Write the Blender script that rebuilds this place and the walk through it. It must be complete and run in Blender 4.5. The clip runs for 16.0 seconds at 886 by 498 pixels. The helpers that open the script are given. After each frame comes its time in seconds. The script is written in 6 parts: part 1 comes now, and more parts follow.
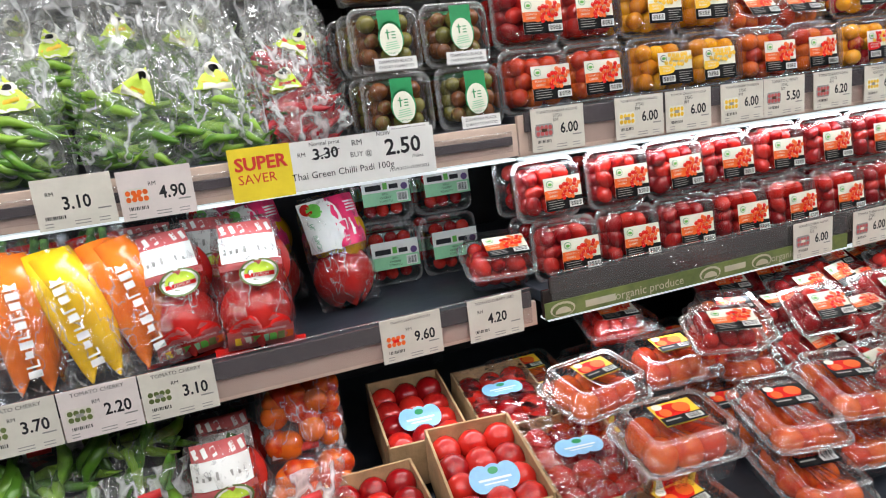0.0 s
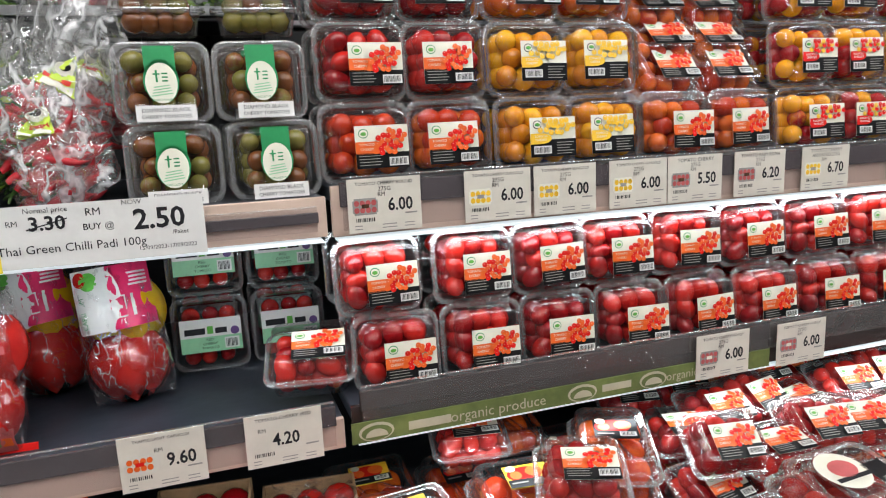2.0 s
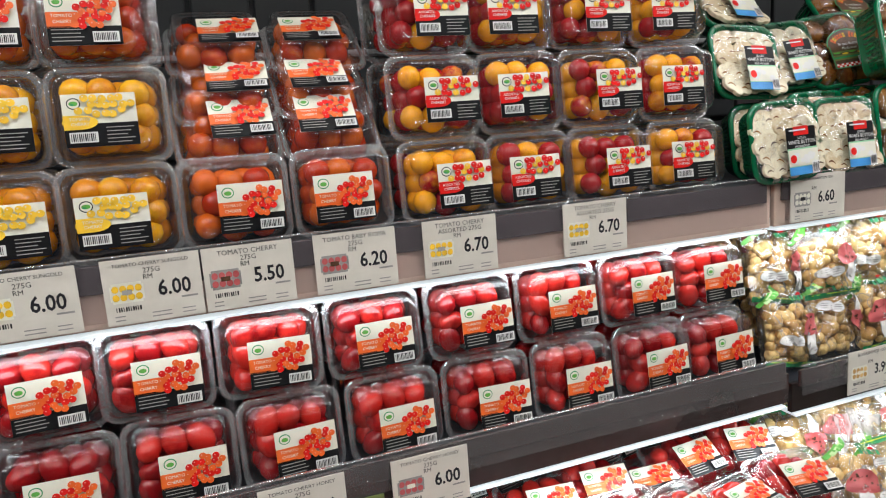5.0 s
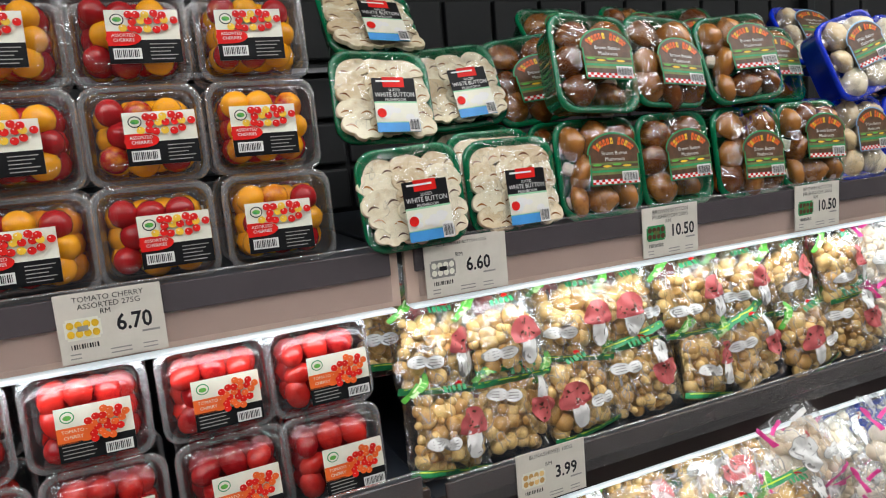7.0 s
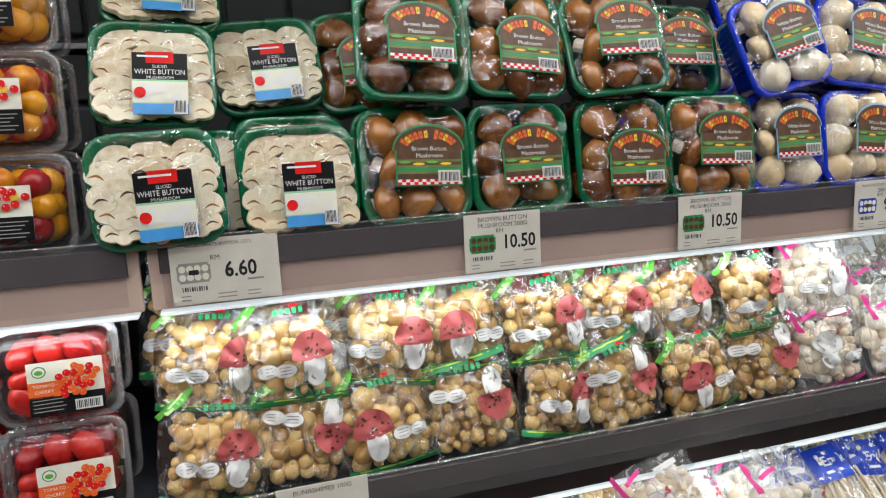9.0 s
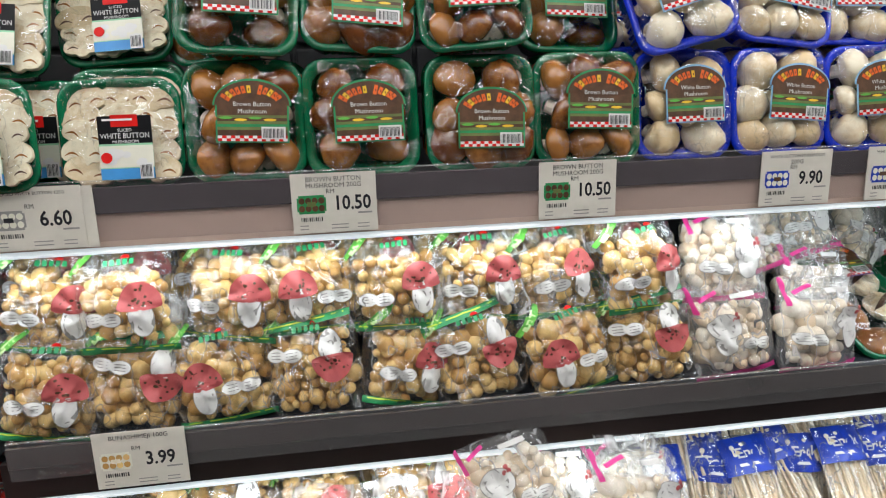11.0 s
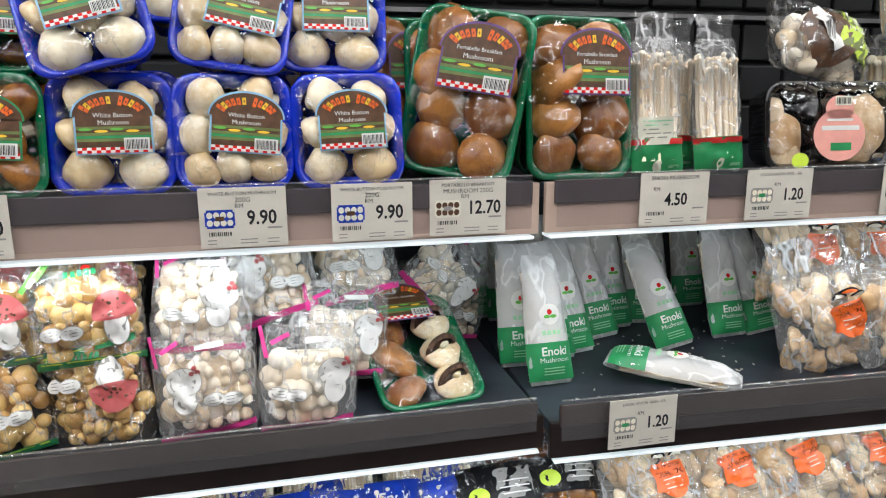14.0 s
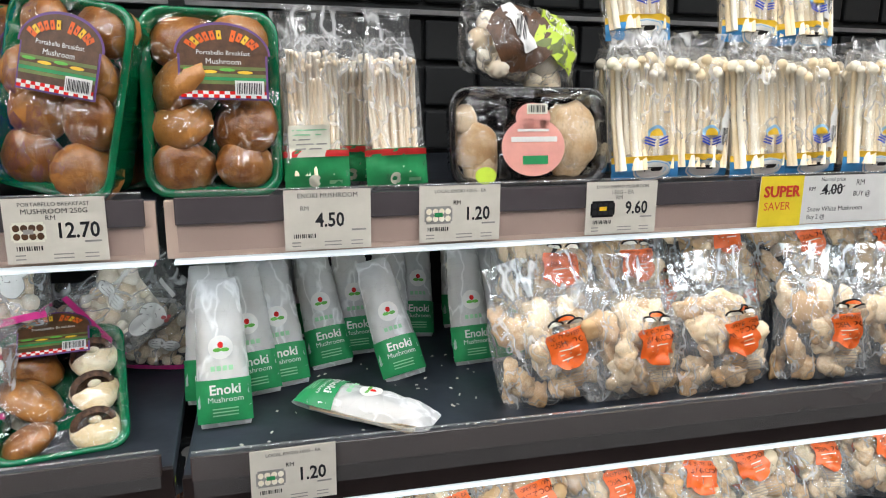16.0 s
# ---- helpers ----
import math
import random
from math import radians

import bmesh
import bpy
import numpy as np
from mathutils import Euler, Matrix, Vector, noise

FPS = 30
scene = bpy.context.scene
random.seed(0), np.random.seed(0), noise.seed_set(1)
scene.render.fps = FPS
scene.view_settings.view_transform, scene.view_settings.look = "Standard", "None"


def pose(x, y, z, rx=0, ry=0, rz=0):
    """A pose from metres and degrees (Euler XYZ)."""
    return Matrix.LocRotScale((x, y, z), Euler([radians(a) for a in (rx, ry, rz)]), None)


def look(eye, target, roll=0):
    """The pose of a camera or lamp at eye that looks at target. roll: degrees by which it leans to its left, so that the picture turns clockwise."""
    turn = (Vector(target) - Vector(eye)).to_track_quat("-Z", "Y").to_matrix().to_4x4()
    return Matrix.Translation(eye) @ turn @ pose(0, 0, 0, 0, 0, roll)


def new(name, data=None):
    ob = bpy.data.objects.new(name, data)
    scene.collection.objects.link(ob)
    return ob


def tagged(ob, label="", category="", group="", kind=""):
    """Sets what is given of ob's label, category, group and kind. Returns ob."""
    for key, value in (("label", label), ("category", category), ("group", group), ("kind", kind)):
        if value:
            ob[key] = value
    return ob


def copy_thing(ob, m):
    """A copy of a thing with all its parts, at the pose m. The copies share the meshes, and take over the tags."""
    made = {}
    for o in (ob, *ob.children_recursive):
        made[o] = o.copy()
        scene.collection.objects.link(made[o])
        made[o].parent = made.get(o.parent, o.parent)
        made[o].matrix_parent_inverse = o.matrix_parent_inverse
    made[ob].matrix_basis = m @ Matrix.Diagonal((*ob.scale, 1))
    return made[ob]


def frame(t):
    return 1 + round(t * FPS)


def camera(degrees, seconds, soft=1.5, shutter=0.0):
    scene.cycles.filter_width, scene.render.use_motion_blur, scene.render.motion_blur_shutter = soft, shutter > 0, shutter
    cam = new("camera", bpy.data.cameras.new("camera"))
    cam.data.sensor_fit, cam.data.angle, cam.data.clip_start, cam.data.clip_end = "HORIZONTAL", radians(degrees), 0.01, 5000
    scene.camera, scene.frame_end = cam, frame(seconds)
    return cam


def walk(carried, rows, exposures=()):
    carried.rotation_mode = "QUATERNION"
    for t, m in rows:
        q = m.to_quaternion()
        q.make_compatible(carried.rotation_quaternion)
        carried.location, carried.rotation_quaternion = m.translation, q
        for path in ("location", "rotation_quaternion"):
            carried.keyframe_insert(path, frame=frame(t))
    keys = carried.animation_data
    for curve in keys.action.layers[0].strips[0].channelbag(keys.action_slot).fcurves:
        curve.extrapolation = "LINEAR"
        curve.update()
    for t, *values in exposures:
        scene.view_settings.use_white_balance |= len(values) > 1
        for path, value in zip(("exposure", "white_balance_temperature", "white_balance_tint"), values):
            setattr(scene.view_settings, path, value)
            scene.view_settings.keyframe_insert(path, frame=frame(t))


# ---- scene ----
cam = camera(64.8, 16.0, soft=1.1)
PATH = [
    (0, (-0.439, -0.929, 1.446), (0.227, 0.902, 0.997), -6.4),
    (0.5, (-0.368, -0.867, 1.465), (0.443, 0.904, 1.012), -6.1),
    (1, (-0.306, -0.804, 1.485), (0.542, 0.954, 1.052), -4.6),
    (1.5, (-0.218, -0.796, 1.486), (0.529, 1.016, 1.086), -3.3),
    (2, (-0.097, -0.811, 1.471), (0.524, 1.052, 1.091), -2.5),
    (2.5, (-0.012, -0.805, 1.47), (0.567, 1.072, 1.093), -2.2),
    (3, (0.068, -0.763, 1.477), (0.707, 1.096, 1.11), -2.3),
    (3.2, (0.095, -0.735, 1.483), (0.791, 1.106, 1.127), -2.3),
    (5.3, (0.571, -0.728, 1.504), (1.26, 1.116, 1.154), -4.6),
    (5.5, (0.625, -0.719, 1.503), (1.334, 1.117, 1.145), -4.7),
    (6, (0.756, -0.676, 1.514), (1.541, 1.127, 1.152), -5.0),
    (6.5, (0.858, -0.666, 1.522), (1.672, 1.127, 1.171), -5.0),
    (7, (0.995, -0.703, 1.511), (1.778, 1.11, 1.195), -4.9),
    (7.5, (1.106, -0.73, 1.502), (1.86, 1.096, 1.189), -4.5),
    (8, (1.164, -0.727, 1.498), (1.9, 1.105, 1.176), -3.9),
    (8.2, (1.192, -0.709, 1.498), (1.925, 1.122, 1.167), -3.6),
    (10.3, (1.554, -0.75, 1.497), (1.799, 1.197, 1.108), -1.9),
    (10.5, (1.574, -0.758, 1.491), (1.819, 1.185, 1.084), -1.8),
    (11, (1.624, -0.75, 1.493), (1.909, 1.173, 1.02), -1.7),
    (11.5, (1.691, -0.728, 1.495), (2.054, 1.179, 1.01), -1.3),
    (12, (1.764, -0.73, 1.509), (2.18, 1.165, 1.024), -0.8),
    (12.5, (1.869, -0.738, 1.508), (2.262, 1.162, 1.022), -0.5),
    (13, (2.016, -0.76, 1.499), (2.363, 1.151, 1.021), -0.5),
    (13.5, (2.117, -0.776, 1.499), (2.479, 1.133, 1.026), -0.4),
    (14, (2.193, -0.765, 1.495), (2.649, 1.133, 1.063), -0.2),
    (14.5, (2.287, -0.741, 1.504), (2.853, 1.131, 1.086), 0.1),
    (15, (2.358, -0.726, 1.507), (2.967, 1.131, 1.082), 0.2),
    (15.5, (2.458, -0.738, 1.507), (3.042, 1.126, 1.078), 0.1),
    (16, (2.577, -0.749, 1.503), (3.133, 1.121, 1.066), 0.5),
]
walk(cam, [(t, look(eye, target, roll)) for t, eye, target, roll in PATH],
     exposures=[(0, 0.14), (1.5, 0.10), (3, 0.02), (5.5, -0.15), (8.0, -0.30), (10.5, -0.32), (13.0, -0.24), (14.5, -0.02), (16, 0.02)])

# ---- light ----
world = bpy.data.worlds.new("store_air")
world.use_nodes = True
world.node_tree.nodes["Background"].inputs[0].default_value = (0.95, 0.97, 1.0, 1)
world.node_tree.nodes["Background"].inputs[1].default_value = 0.02
scene.world = world
scene.view_settings.exposure = 0.0


def lamp(name, eye, target, sx, sy, watts, color):
    data = bpy.data.lights.new(name, "AREA")
    data.shape, data.size, data.size_y, data.energy, data.color = "RECTANGLE", sx, sy, watts, color
    ob = new(name, data)
    ob.matrix_world = look(eye, target)
    return ob


LED_WATTS, LOW_WATTS, CANOPY_WATTS = 4.2, 5.0, 10.0
lamp("led_glow_upper", (1.92, 0.012, 1.316), (1.92, 0.20, 1.15), 5.95, 0.02, LED_WATTS, (0.90, 0.99, 1.06))
lamp("led_glow_lower", (2.35, -0.02, 1.046), (2.35, 0.0, 0.85), 5.2, 0.02, LOW_WATTS, (0.90, 0.99, 1.06))
lamp("canopy_glow", (1.92, -0.16, 2.03), (1.92, 0.12, 1.4), 5.95, 0.035, CANOPY_WATTS, (0.97, 0.99, 1.0))


# ---- materials ----
def mat(name, color, rough=0.5, metal=0.0, vary=0.12, scale=40.0, bump=0.0, second=None, spread=0.0, coat=0.0, spec=0.5, island=False):
    """A painted, printed or grown surface: colour varied at two scales, with grain in relief."""
    m = bpy.data.materials.new(name)
    m.use_nodes = True
    nt = m.node_tree
    p = nt.nodes["Principled BSDF"]
    p.inputs["Roughness"].default_value, p.inputs["Metallic"].default_value = rough, metal
    p.inputs["Coat Weight"].default_value, p.inputs["Specular IOR Level"].default_value = coat, spec
    co = nt.nodes.new("ShaderNodeTexCoord")
    n1, n2 = nt.nodes.new("ShaderNodeTexNoise"), nt.nodes.new("ShaderNodeTexNoise")
    n1.inputs["Scale"].default_value, n2.inputs["Scale"].default_value = scale, scale * 6
    n1.inputs["Detail"].default_value = 3.0
    for n in (n1, n2):
        nt.links.new(co.outputs["Object"], n.inputs["Vector"])
    ramp = nt.nodes.new("ShaderNodeValToRGB")
    c = Vector(color)
    s = Vector(second) if second else c * (1 - vary * 2)
    hi = c if second else Vector([min(1, v * (1 + vary)) for v in c])
    ramp.color_ramp.elements[0].position, ramp.color_ramp.elements[1].position = 0.3, 0.68
    ramp.color_ramp.elements[0].color, ramp.color_ramp.elements[1].color = (*s, 1), (*hi, 1)
    add = nt.nodes.new("ShaderNodeMath")
    add.operation = "MULTIPLY_ADD"
    add.inputs[1].default_value = 0.25
    nt.links.new(n2.outputs["Fac"], add.inputs[0])
    sub = nt.nodes.new("ShaderNodeMath")
    sub.operation = "SUBTRACT"
    sub.inputs[1].default_value = 0.125
    nt.links.new(n1.outputs["Fac"], sub.inputs[0])
    nt.links.new(sub.outputs[0], add.inputs[2])
    last = add.outputs[0]
    if spread:
        info = nt.nodes.new("ShaderNodeNewGeometry" if island else "ShaderNodeObjectInfo")
        mul = nt.nodes.new("ShaderNodeMath")
        mul.operation = "MULTIPLY_ADD"
        mul.inputs[1].default_value = spread
        off = nt.nodes.new("ShaderNodeMath")
        off.operation = "SUBTRACT"
        off.inputs[1].default_value = spread / 2
        nt.links.new(info.outputs["Random Per Island" if island else "Random"], mul.inputs[0])
        nt.links.new(last, off.inputs[0])
        nt.links.new(off.outputs[0], mul.inputs[2])
        last = mul.outputs[0]
    nt.links.new(last, ramp.inputs["Fac"])
    nt.links.new(ramp.outputs["Color"], p.inputs["Base Color"])
    if bump:
        b = nt.nodes.new("ShaderNodeBump")
        b.inputs["Strength"].default_value, b.inputs["Distance"].default_value = bump, 0.002
        nt.links.new(n2.outputs["Fac"], b.inputs["Height"])
        nt.links.new(b.outputs["Normal"], p.inputs["Normal"])
    return m


def clear(name, tint=(1, 1, 1), gloss=0.55, least=0.05, rough=0.06, haze=0.0, crinkle=0.0, scale=45.0, power=2.2, depth=0.01, creased=False, white=0.3):
    """Thin clear plastic: see-through, glossy at the edges, with optional haze and crinkles."""
    m = bpy.data.materials.new(name)
    m.use_nodes = True
    nt = m.node_tree
    nt.nodes.remove(nt.nodes["Principled BSDF"])
    out = nt.nodes["Material Output"]
    see, shine, milk = (nt.nodes.new(k) for k in ("ShaderNodeBsdfTransparent", "ShaderNodeBsdfGlossy", "ShaderNodeBsdfDiffuse"))
    see.inputs[0].default_value = (*tint, 1)
    shine.inputs["Roughness"].default_value = rough
    milk.inputs[0].default_value = (0.94, 0.95, 0.95, 1)
    lw = nt.nodes.new("ShaderNodeLayerWeight")
    lw.inputs["Blend"].default_value = 0.5
    pw, sc = nt.nodes.new("ShaderNodeMath"), nt.nodes.new("ShaderNodeMath")
    pw.operation, sc.operation = "POWER", "MULTIPLY_ADD"
    pw.inputs[1].default_value, sc.inputs[1].default_value, sc.inputs[2].default_value = power, gloss, least
    nt.links.new(lw.outputs["Facing"], pw.inputs[0])
    nt.links.new(pw.outputs[0], sc.inputs[0])
    m1, m2 = nt.nodes.new("ShaderNodeMixShader"), nt.nodes.new("ShaderNodeMixShader")
    m1.inputs[0].default_value = haze
    nt.links.new(see.outputs[0], m1.inputs[1])
    thru, soft_ = nt.nodes.new("ShaderNodeBsdfTranslucent"), nt.nodes.new("ShaderNodeMixShader")
    thru.inputs[0].default_value = (0.94, 0.95, 0.95, 1)
    soft_.inputs[0].default_value = 0.22
    nt.links.new(milk.outputs[0], soft_.inputs[1])
    nt.links.new(thru.outputs[0], soft_.inputs[2])
    nt.links.new(soft_.outputs[0], m1.inputs[2])
    nt.links.new(sc.outputs[0], m2.inputs[0])
    nt.links.new(m1.outputs[0], m2.inputs[1])
    nt.links.new(shine.outputs[0], m2.inputs[2])
    nt.links.new(m2.outputs[0], out.inputs[0])
    if crinkle and creased:
        # crumpled film: flat facets tilted at random; fine whitish folds also paint its streak glints
        co, info = nt.nodes.new("ShaderNodeTexCoord"), nt.nodes.new("ShaderNodeObjectInfo")
        warp = nt.nodes.new("ShaderNodeTexNoise")
        warp.inputs["Scale"].default_value, warp.inputs["Detail"].default_value = scale * 0.5, 2.0
        shift, bend = nt.nodes.new("ShaderNodeVectorMath"), nt.nodes.new("ShaderNodeVectorMath")
        shift.operation, bend.operation = "MULTIPLY_ADD", "MULTIPLY_ADD"
        shift.inputs[0].default_value = (3.1, 1.7, 2.3)
        bend.inputs[1].default_value = (1.1 / scale,) * 3
        nt.links.new(info.outputs["Random"], shift.inputs[1])
        nt.links.new(co.outputs["Object"], shift.inputs[2])
        nt.links.new(shift.outputs[0], warp.inputs["Vector"])
        nt.links.new(warp.outputs["Color"], bend.inputs[0])
        nt.links.new(shift.outputs[0], bend.inputs[2])
        cell, streak = nt.nodes.new("ShaderNodeTexVoronoi"), nt.nodes.new("ShaderNodeTexNoise")
        cell.inputs["Scale"].default_value = scale
        nt.links.new(bend.outputs[0], cell.inputs["Vector"])
        long_, off, size = nt.nodes.new("ShaderNodeVectorMath"), nt.nodes.new("ShaderNodeMath"), nt.nodes.new("ShaderNodeMath")
        long_.operation, off.operation, size.operation = "MULTIPLY", "SUBTRACT", "ABSOLUTE"
        long_.inputs[1].default_value = (1.0, 1.0, 0.40)
        off.inputs[1].default_value = 0.5
        streak.inputs["Scale"].default_value, streak.inputs["Detail"].default_value = scale * 0.55, 2.5
        nt.links.new(bend.outputs[0], long_.inputs[0])
        nt.links.new(long_.outputs[0], streak.inputs["Vector"])
        nt.links.new(streak.outputs["Fac"], off.inputs[0])
        nt.links.new(off.outputs[0], size.inputs[0])
        tilt, run, rise = (nt.nodes.new("ShaderNodeVectorMath") for _ in range(3))
        tilt.operation, run.operation, rise.operation = "SUBTRACT", "SUBTRACT", "DOT_PRODUCT"
        tilt.inputs[1].default_value = (0.5, 0.5, 0.5)
        nt.links.new(cell.outputs["Color"], tilt.inputs[0])
        nt.links.new(bend.outputs[0], run.inputs[0])
        nt.links.new(cell.outputs["Position"], run.inputs[1])
        nt.links.new(tilt.outputs[0], rise.inputs[0])
        nt.links.new(run.outputs[0], rise.inputs[1])
        b = nt.nodes.new("ShaderNodeBump")
        b.inputs["Strength"].default_value, b.inputs["Distance"].default_value = 1.0, crinkle
        nt.links.new(rise.outputs["Value"], b.inputs["Height"])
        fold_glint = nt.nodes.new("ShaderNodeMapRange")
        fold_glint.inputs["From Min"].default_value, fold_glint.inputs["From Max"].default_value = 0.0, depth
        fold_glint.inputs["To Min"].default_value, fold_glint.inputs["To Max"].default_value = white, haze
        nt.links.new(size.outputs[0], fold_glint.inputs["Value"])
        nt.links.new(fold_glint.outputs[0], m1.inputs[0])
        for node in (lw, shine):
            nt.links.new(b.outputs["Normal"], node.inputs["Normal"])
    elif crinkle:
        co, n = nt.nodes.new("ShaderNodeTexCoord"), nt.nodes.new("ShaderNodeTexNoise")
        n.inputs["Scale"].default_value, n.inputs["Detail"].default_value, n.inputs["Distortion"].default_value = scale, 3.0, 1.2
        b = nt.nodes.new("ShaderNodeBump")
        b.inputs["Strength"].default_value, b.inputs["Distance"].default_value = crinkle, depth
        nt.links.new(co.outputs["Object"], n.inputs["Vector"])
        nt.links.new(n.outputs["Fac"], b.inputs["Height"])
        for node in (lw, shine):
            nt.links.new(b.outputs["Normal"], node.inputs["Normal"])
    return m


def glow(name, color, strength):
    m = bpy.data.materials.new(name)
    m.use_nodes = True
    p = m.node_tree.nodes["Principled BSDF"]
    p.inputs["Base Color"].default_value = (0.8, 0.8, 0.8, 1)
    p.inputs["Emission Color"].default_value, p.inputs["Emission Strength"].default_value = (*color, 1), strength
    return m


SHELL = clear("clear_shell", (0.99, 0.99, 0.99), 0.70, 0.045, 0.05, 0.012, 0.22, 26, 2.1)
RIM = clear("clear_rim", (0.985, 0.985, 0.985), 0.75, 0.10, 0.05, 0.12, 0.1, 60, 1.6)
FILM = clear("cling_film", (0.995, 0.995, 0.995), 0.70, 0.045, 0.025, 0.0, 0.9, 60, 2.4, 0.007, True, 0.25)
BAGF = clear("bag_film", (0.99, 0.99, 0.99), 0.60, 0.06, 0.06, 0.012, 0.9, 62, 2.1, 0.022, True, 0.34)
MILKY = clear("milky_bag_film", (0.99, 0.99, 0.99), 0.34, 0.035, 0.08, 0.11, 0.8, 55, 2.4, 0.028, True, 0.42)
LOOSEF = clear("loose_bag_film", (0.99, 0.99, 0.99), 0.70, 0.09, 0.06, 0.07, 1.1, 48, 1.8, 0.055, True, 0.60)
FROST = clear("frosted_packet_film", (0.99, 0.99, 0.99), 0.34, 0.035, 0.12, 0.60, 0.7, 45, 2.1, 0.030, True, 0.85)
RIBBED = clear("ribbed_clear_plastic", (0.985, 0.985, 0.985), 0.85, 0.09, 0.10, 0.03, 0.2, 30, 1.5)
SMOKY = clear("hazy_acrylic_strip", (0.95, 0.94, 0.95), 0.40, 0.04, 0.14, 0.035, 0.0)
ACRYL = clear("acrylic_strip", (0.95, 0.94, 0.95), 0.35, 0.025, 0.12, 0.018, 0.0)
PAPER = mat("tag_paper", (0.64, 0.60, 0.52), 0.7, vary=0.03, scale=30)
PINKPAPER = mat("tag_paper_pinkish", (0.68, 0.60, 0.57), 0.7, vary=0.03, scale=30)
WHITE = mat("white_print", (0.72, 0.71, 0.68), 0.45, vary=0.02)
CREAM = mat("cream_print", (0.74, 0.72, 0.60), 0.45, vary=0.03)
BLACK = mat("black_print", (0.010, 0.010, 0.011), 0.3, vary=0.1, spec=0.15)
INK = mat("grey_ink", (0.022, 0.022, 0.025), 0.6, vary=0.1, spec=0.15)
FADE = mat("faded_ink", (0.30, 0.29, 0.27), 0.7, vary=0.1)
REDP = mat("red_print", (0.66, 0.015, 0.012), 0.35, vary=0.05, spec=0.15)
SALERED = mat("sale_red_print", (0.66, 0.045, 0.03), 0.5, vary=0.04)
SALEYEL = mat("sale_yellow_print", (0.80, 0.62, 0.03), 0.5, vary=0.03)
ORANGEP = mat("orange_print", (0.80, 0.13, 0.015), 0.4, vary=0.08)
YELP = mat("yellow_print", (0.85, 0.52, 0.03), 0.4, vary=0.08)
FLAPP = mat("pale_lime_print", (0.62, 0.82, 0.42), 0.45, vary=0.10, scale=60, second=(0.42, 0.70, 0.24))
LIMEP = mat("lime_print", (0.55, 0.72, 0.06), 0.45, vary=0.06)
GREENP = mat("green_print", (0.02, 0.27, 0.09), 0.4, vary=0.08)
LEAFP = mat("leaf_green_print", (0.12, 0.45, 0.06), 0.4, vary=0.15)
MINTP = mat("mint_print", (0.30, 0.62, 0.36), 0.45, vary=0.06)
PINKRED = mat("pinkish_red_print", (0.76, 0.025, 0.13), 0.4, vary=0.08)
PINKP = mat("pink_print", (0.78, 0.05, 0.30), 0.4, vary=0.08)
PEACHP = mat("peach_print", (0.80, 0.36, 0.30), 0.5, vary=0.04)
CAPRED = mat("dull_red_print", (0.50, 0.10, 0.10), 0.45, vary=0.08)
BLUEP = mat("blue_print", (0.05, 0.28, 0.62), 0.4, vary=0.06)
DBLUE = mat("deep_blue_print", (0.01, 0.05, 0.45), 0.35, vary=0.15)
SKYP = mat("sky_blue_print", (0.25, 0.48, 0.70), 0.45, vary=0.06)
PURP = mat("purple_print", (0.13, 0.06, 0.22), 0.45, vary=0.1)
BROWNP = mat("brown_print", (0.10, 0.045, 0.02), 0.4, vary=0.2, scale=90)
OLIVEP = mat("olive_print", (0.17, 0.21, 0.06), 0.5, vary=0.35, scale=25, second=(0.09, 0.12, 0.035))
SIGNTEXT = mat("pale_sign_print", (0.50, 0.46, 0.34), 0.6, vary=0.05)
T_RED = mat("cherry_tomato_skin", (0.54, 0.020, 0.013), 0.16, vary=0.2, scale=1.6, second=(0.27, 0.005, 0.007), spread=0.9, coat=0.45, spec=0.25)
T_ORANGE = mat("orange_tomato_skin", (0.62, 0.115, 0.01), 0.16, scale=1.6, second=(0.46, 0.030, 0.007), spread=0.9, coat=0.45, spec=0.25)
T_YELLOW = mat("yellow_tomato_skin", (0.80, 0.39, 0.008), 0.16, scale=1.6, second=(0.62, 0.21, 0.005), spread=0.8, coat=0.45, spec=0.25)
T_MIX = mat("mixed_tomato_skin", (0.86, 0.36, 0.008), 0.16, scale=0.5, second=(0.36, 0.010, 0.012), spread=3.4, coat=0.45, spec=0.25)
T_DARK = mat("black_tomato_skin", (0.17, 0.15, 0.03), 0.2, scale=1.6, second=(0.17, 0.055, 0.015), spread=1.8, coat=0.6, spec=0.25)
T_BIG = mat("large_tomato_skin", (0.80, 0.13, 0.015), 0.16, scale=1.6, second=(0.62, 0.045, 0.01), spread=0.6, coat=0.5, spec=0.25)
STALK = mat("green_stalk", (0.07, 0.16, 0.03), 0.6, vary=0.3)
CHILLI_G = mat("green_chilli_skin", (0.26, 0.46, 0.05), 0.3, scale=30, second=(0.09, 0.24, 0.02), spread=1.2, coat=0.3)
CHILLI_R = mat("red_chilli_skin", (0.62, 0.02, 0.03), 0.28, scale=30, second=(0.40, 0.01, 0.02), spread=0.9, coat=0.3)
PEP_R = mat("red_pepper_skin", (0.55, 0.025, 0.018), 0.22, scale=16, second=(0.38, 0.012, 0.012), coat=0.4)
PEP_O = mat("orange_pepper_skin", (0.85, 0.22, 0.02), 0.24, scale=16, second=(0.75, 0.14, 0.015), coat=0.4)
PEP_Y = mat("yellow_pepper_skin", (0.85, 0.56, 0.015), 0.24, scale=16, second=(0.75, 0.42, 0.01), coat=0.4)
M_BROWN = mat("brown_mushroom_skin", (0.34, 0.135, 0.026), 0.22, scale=2.2, second=(0.13, 0.036, 0.007), spread=0.7, bump=0.3, coat=0.7)
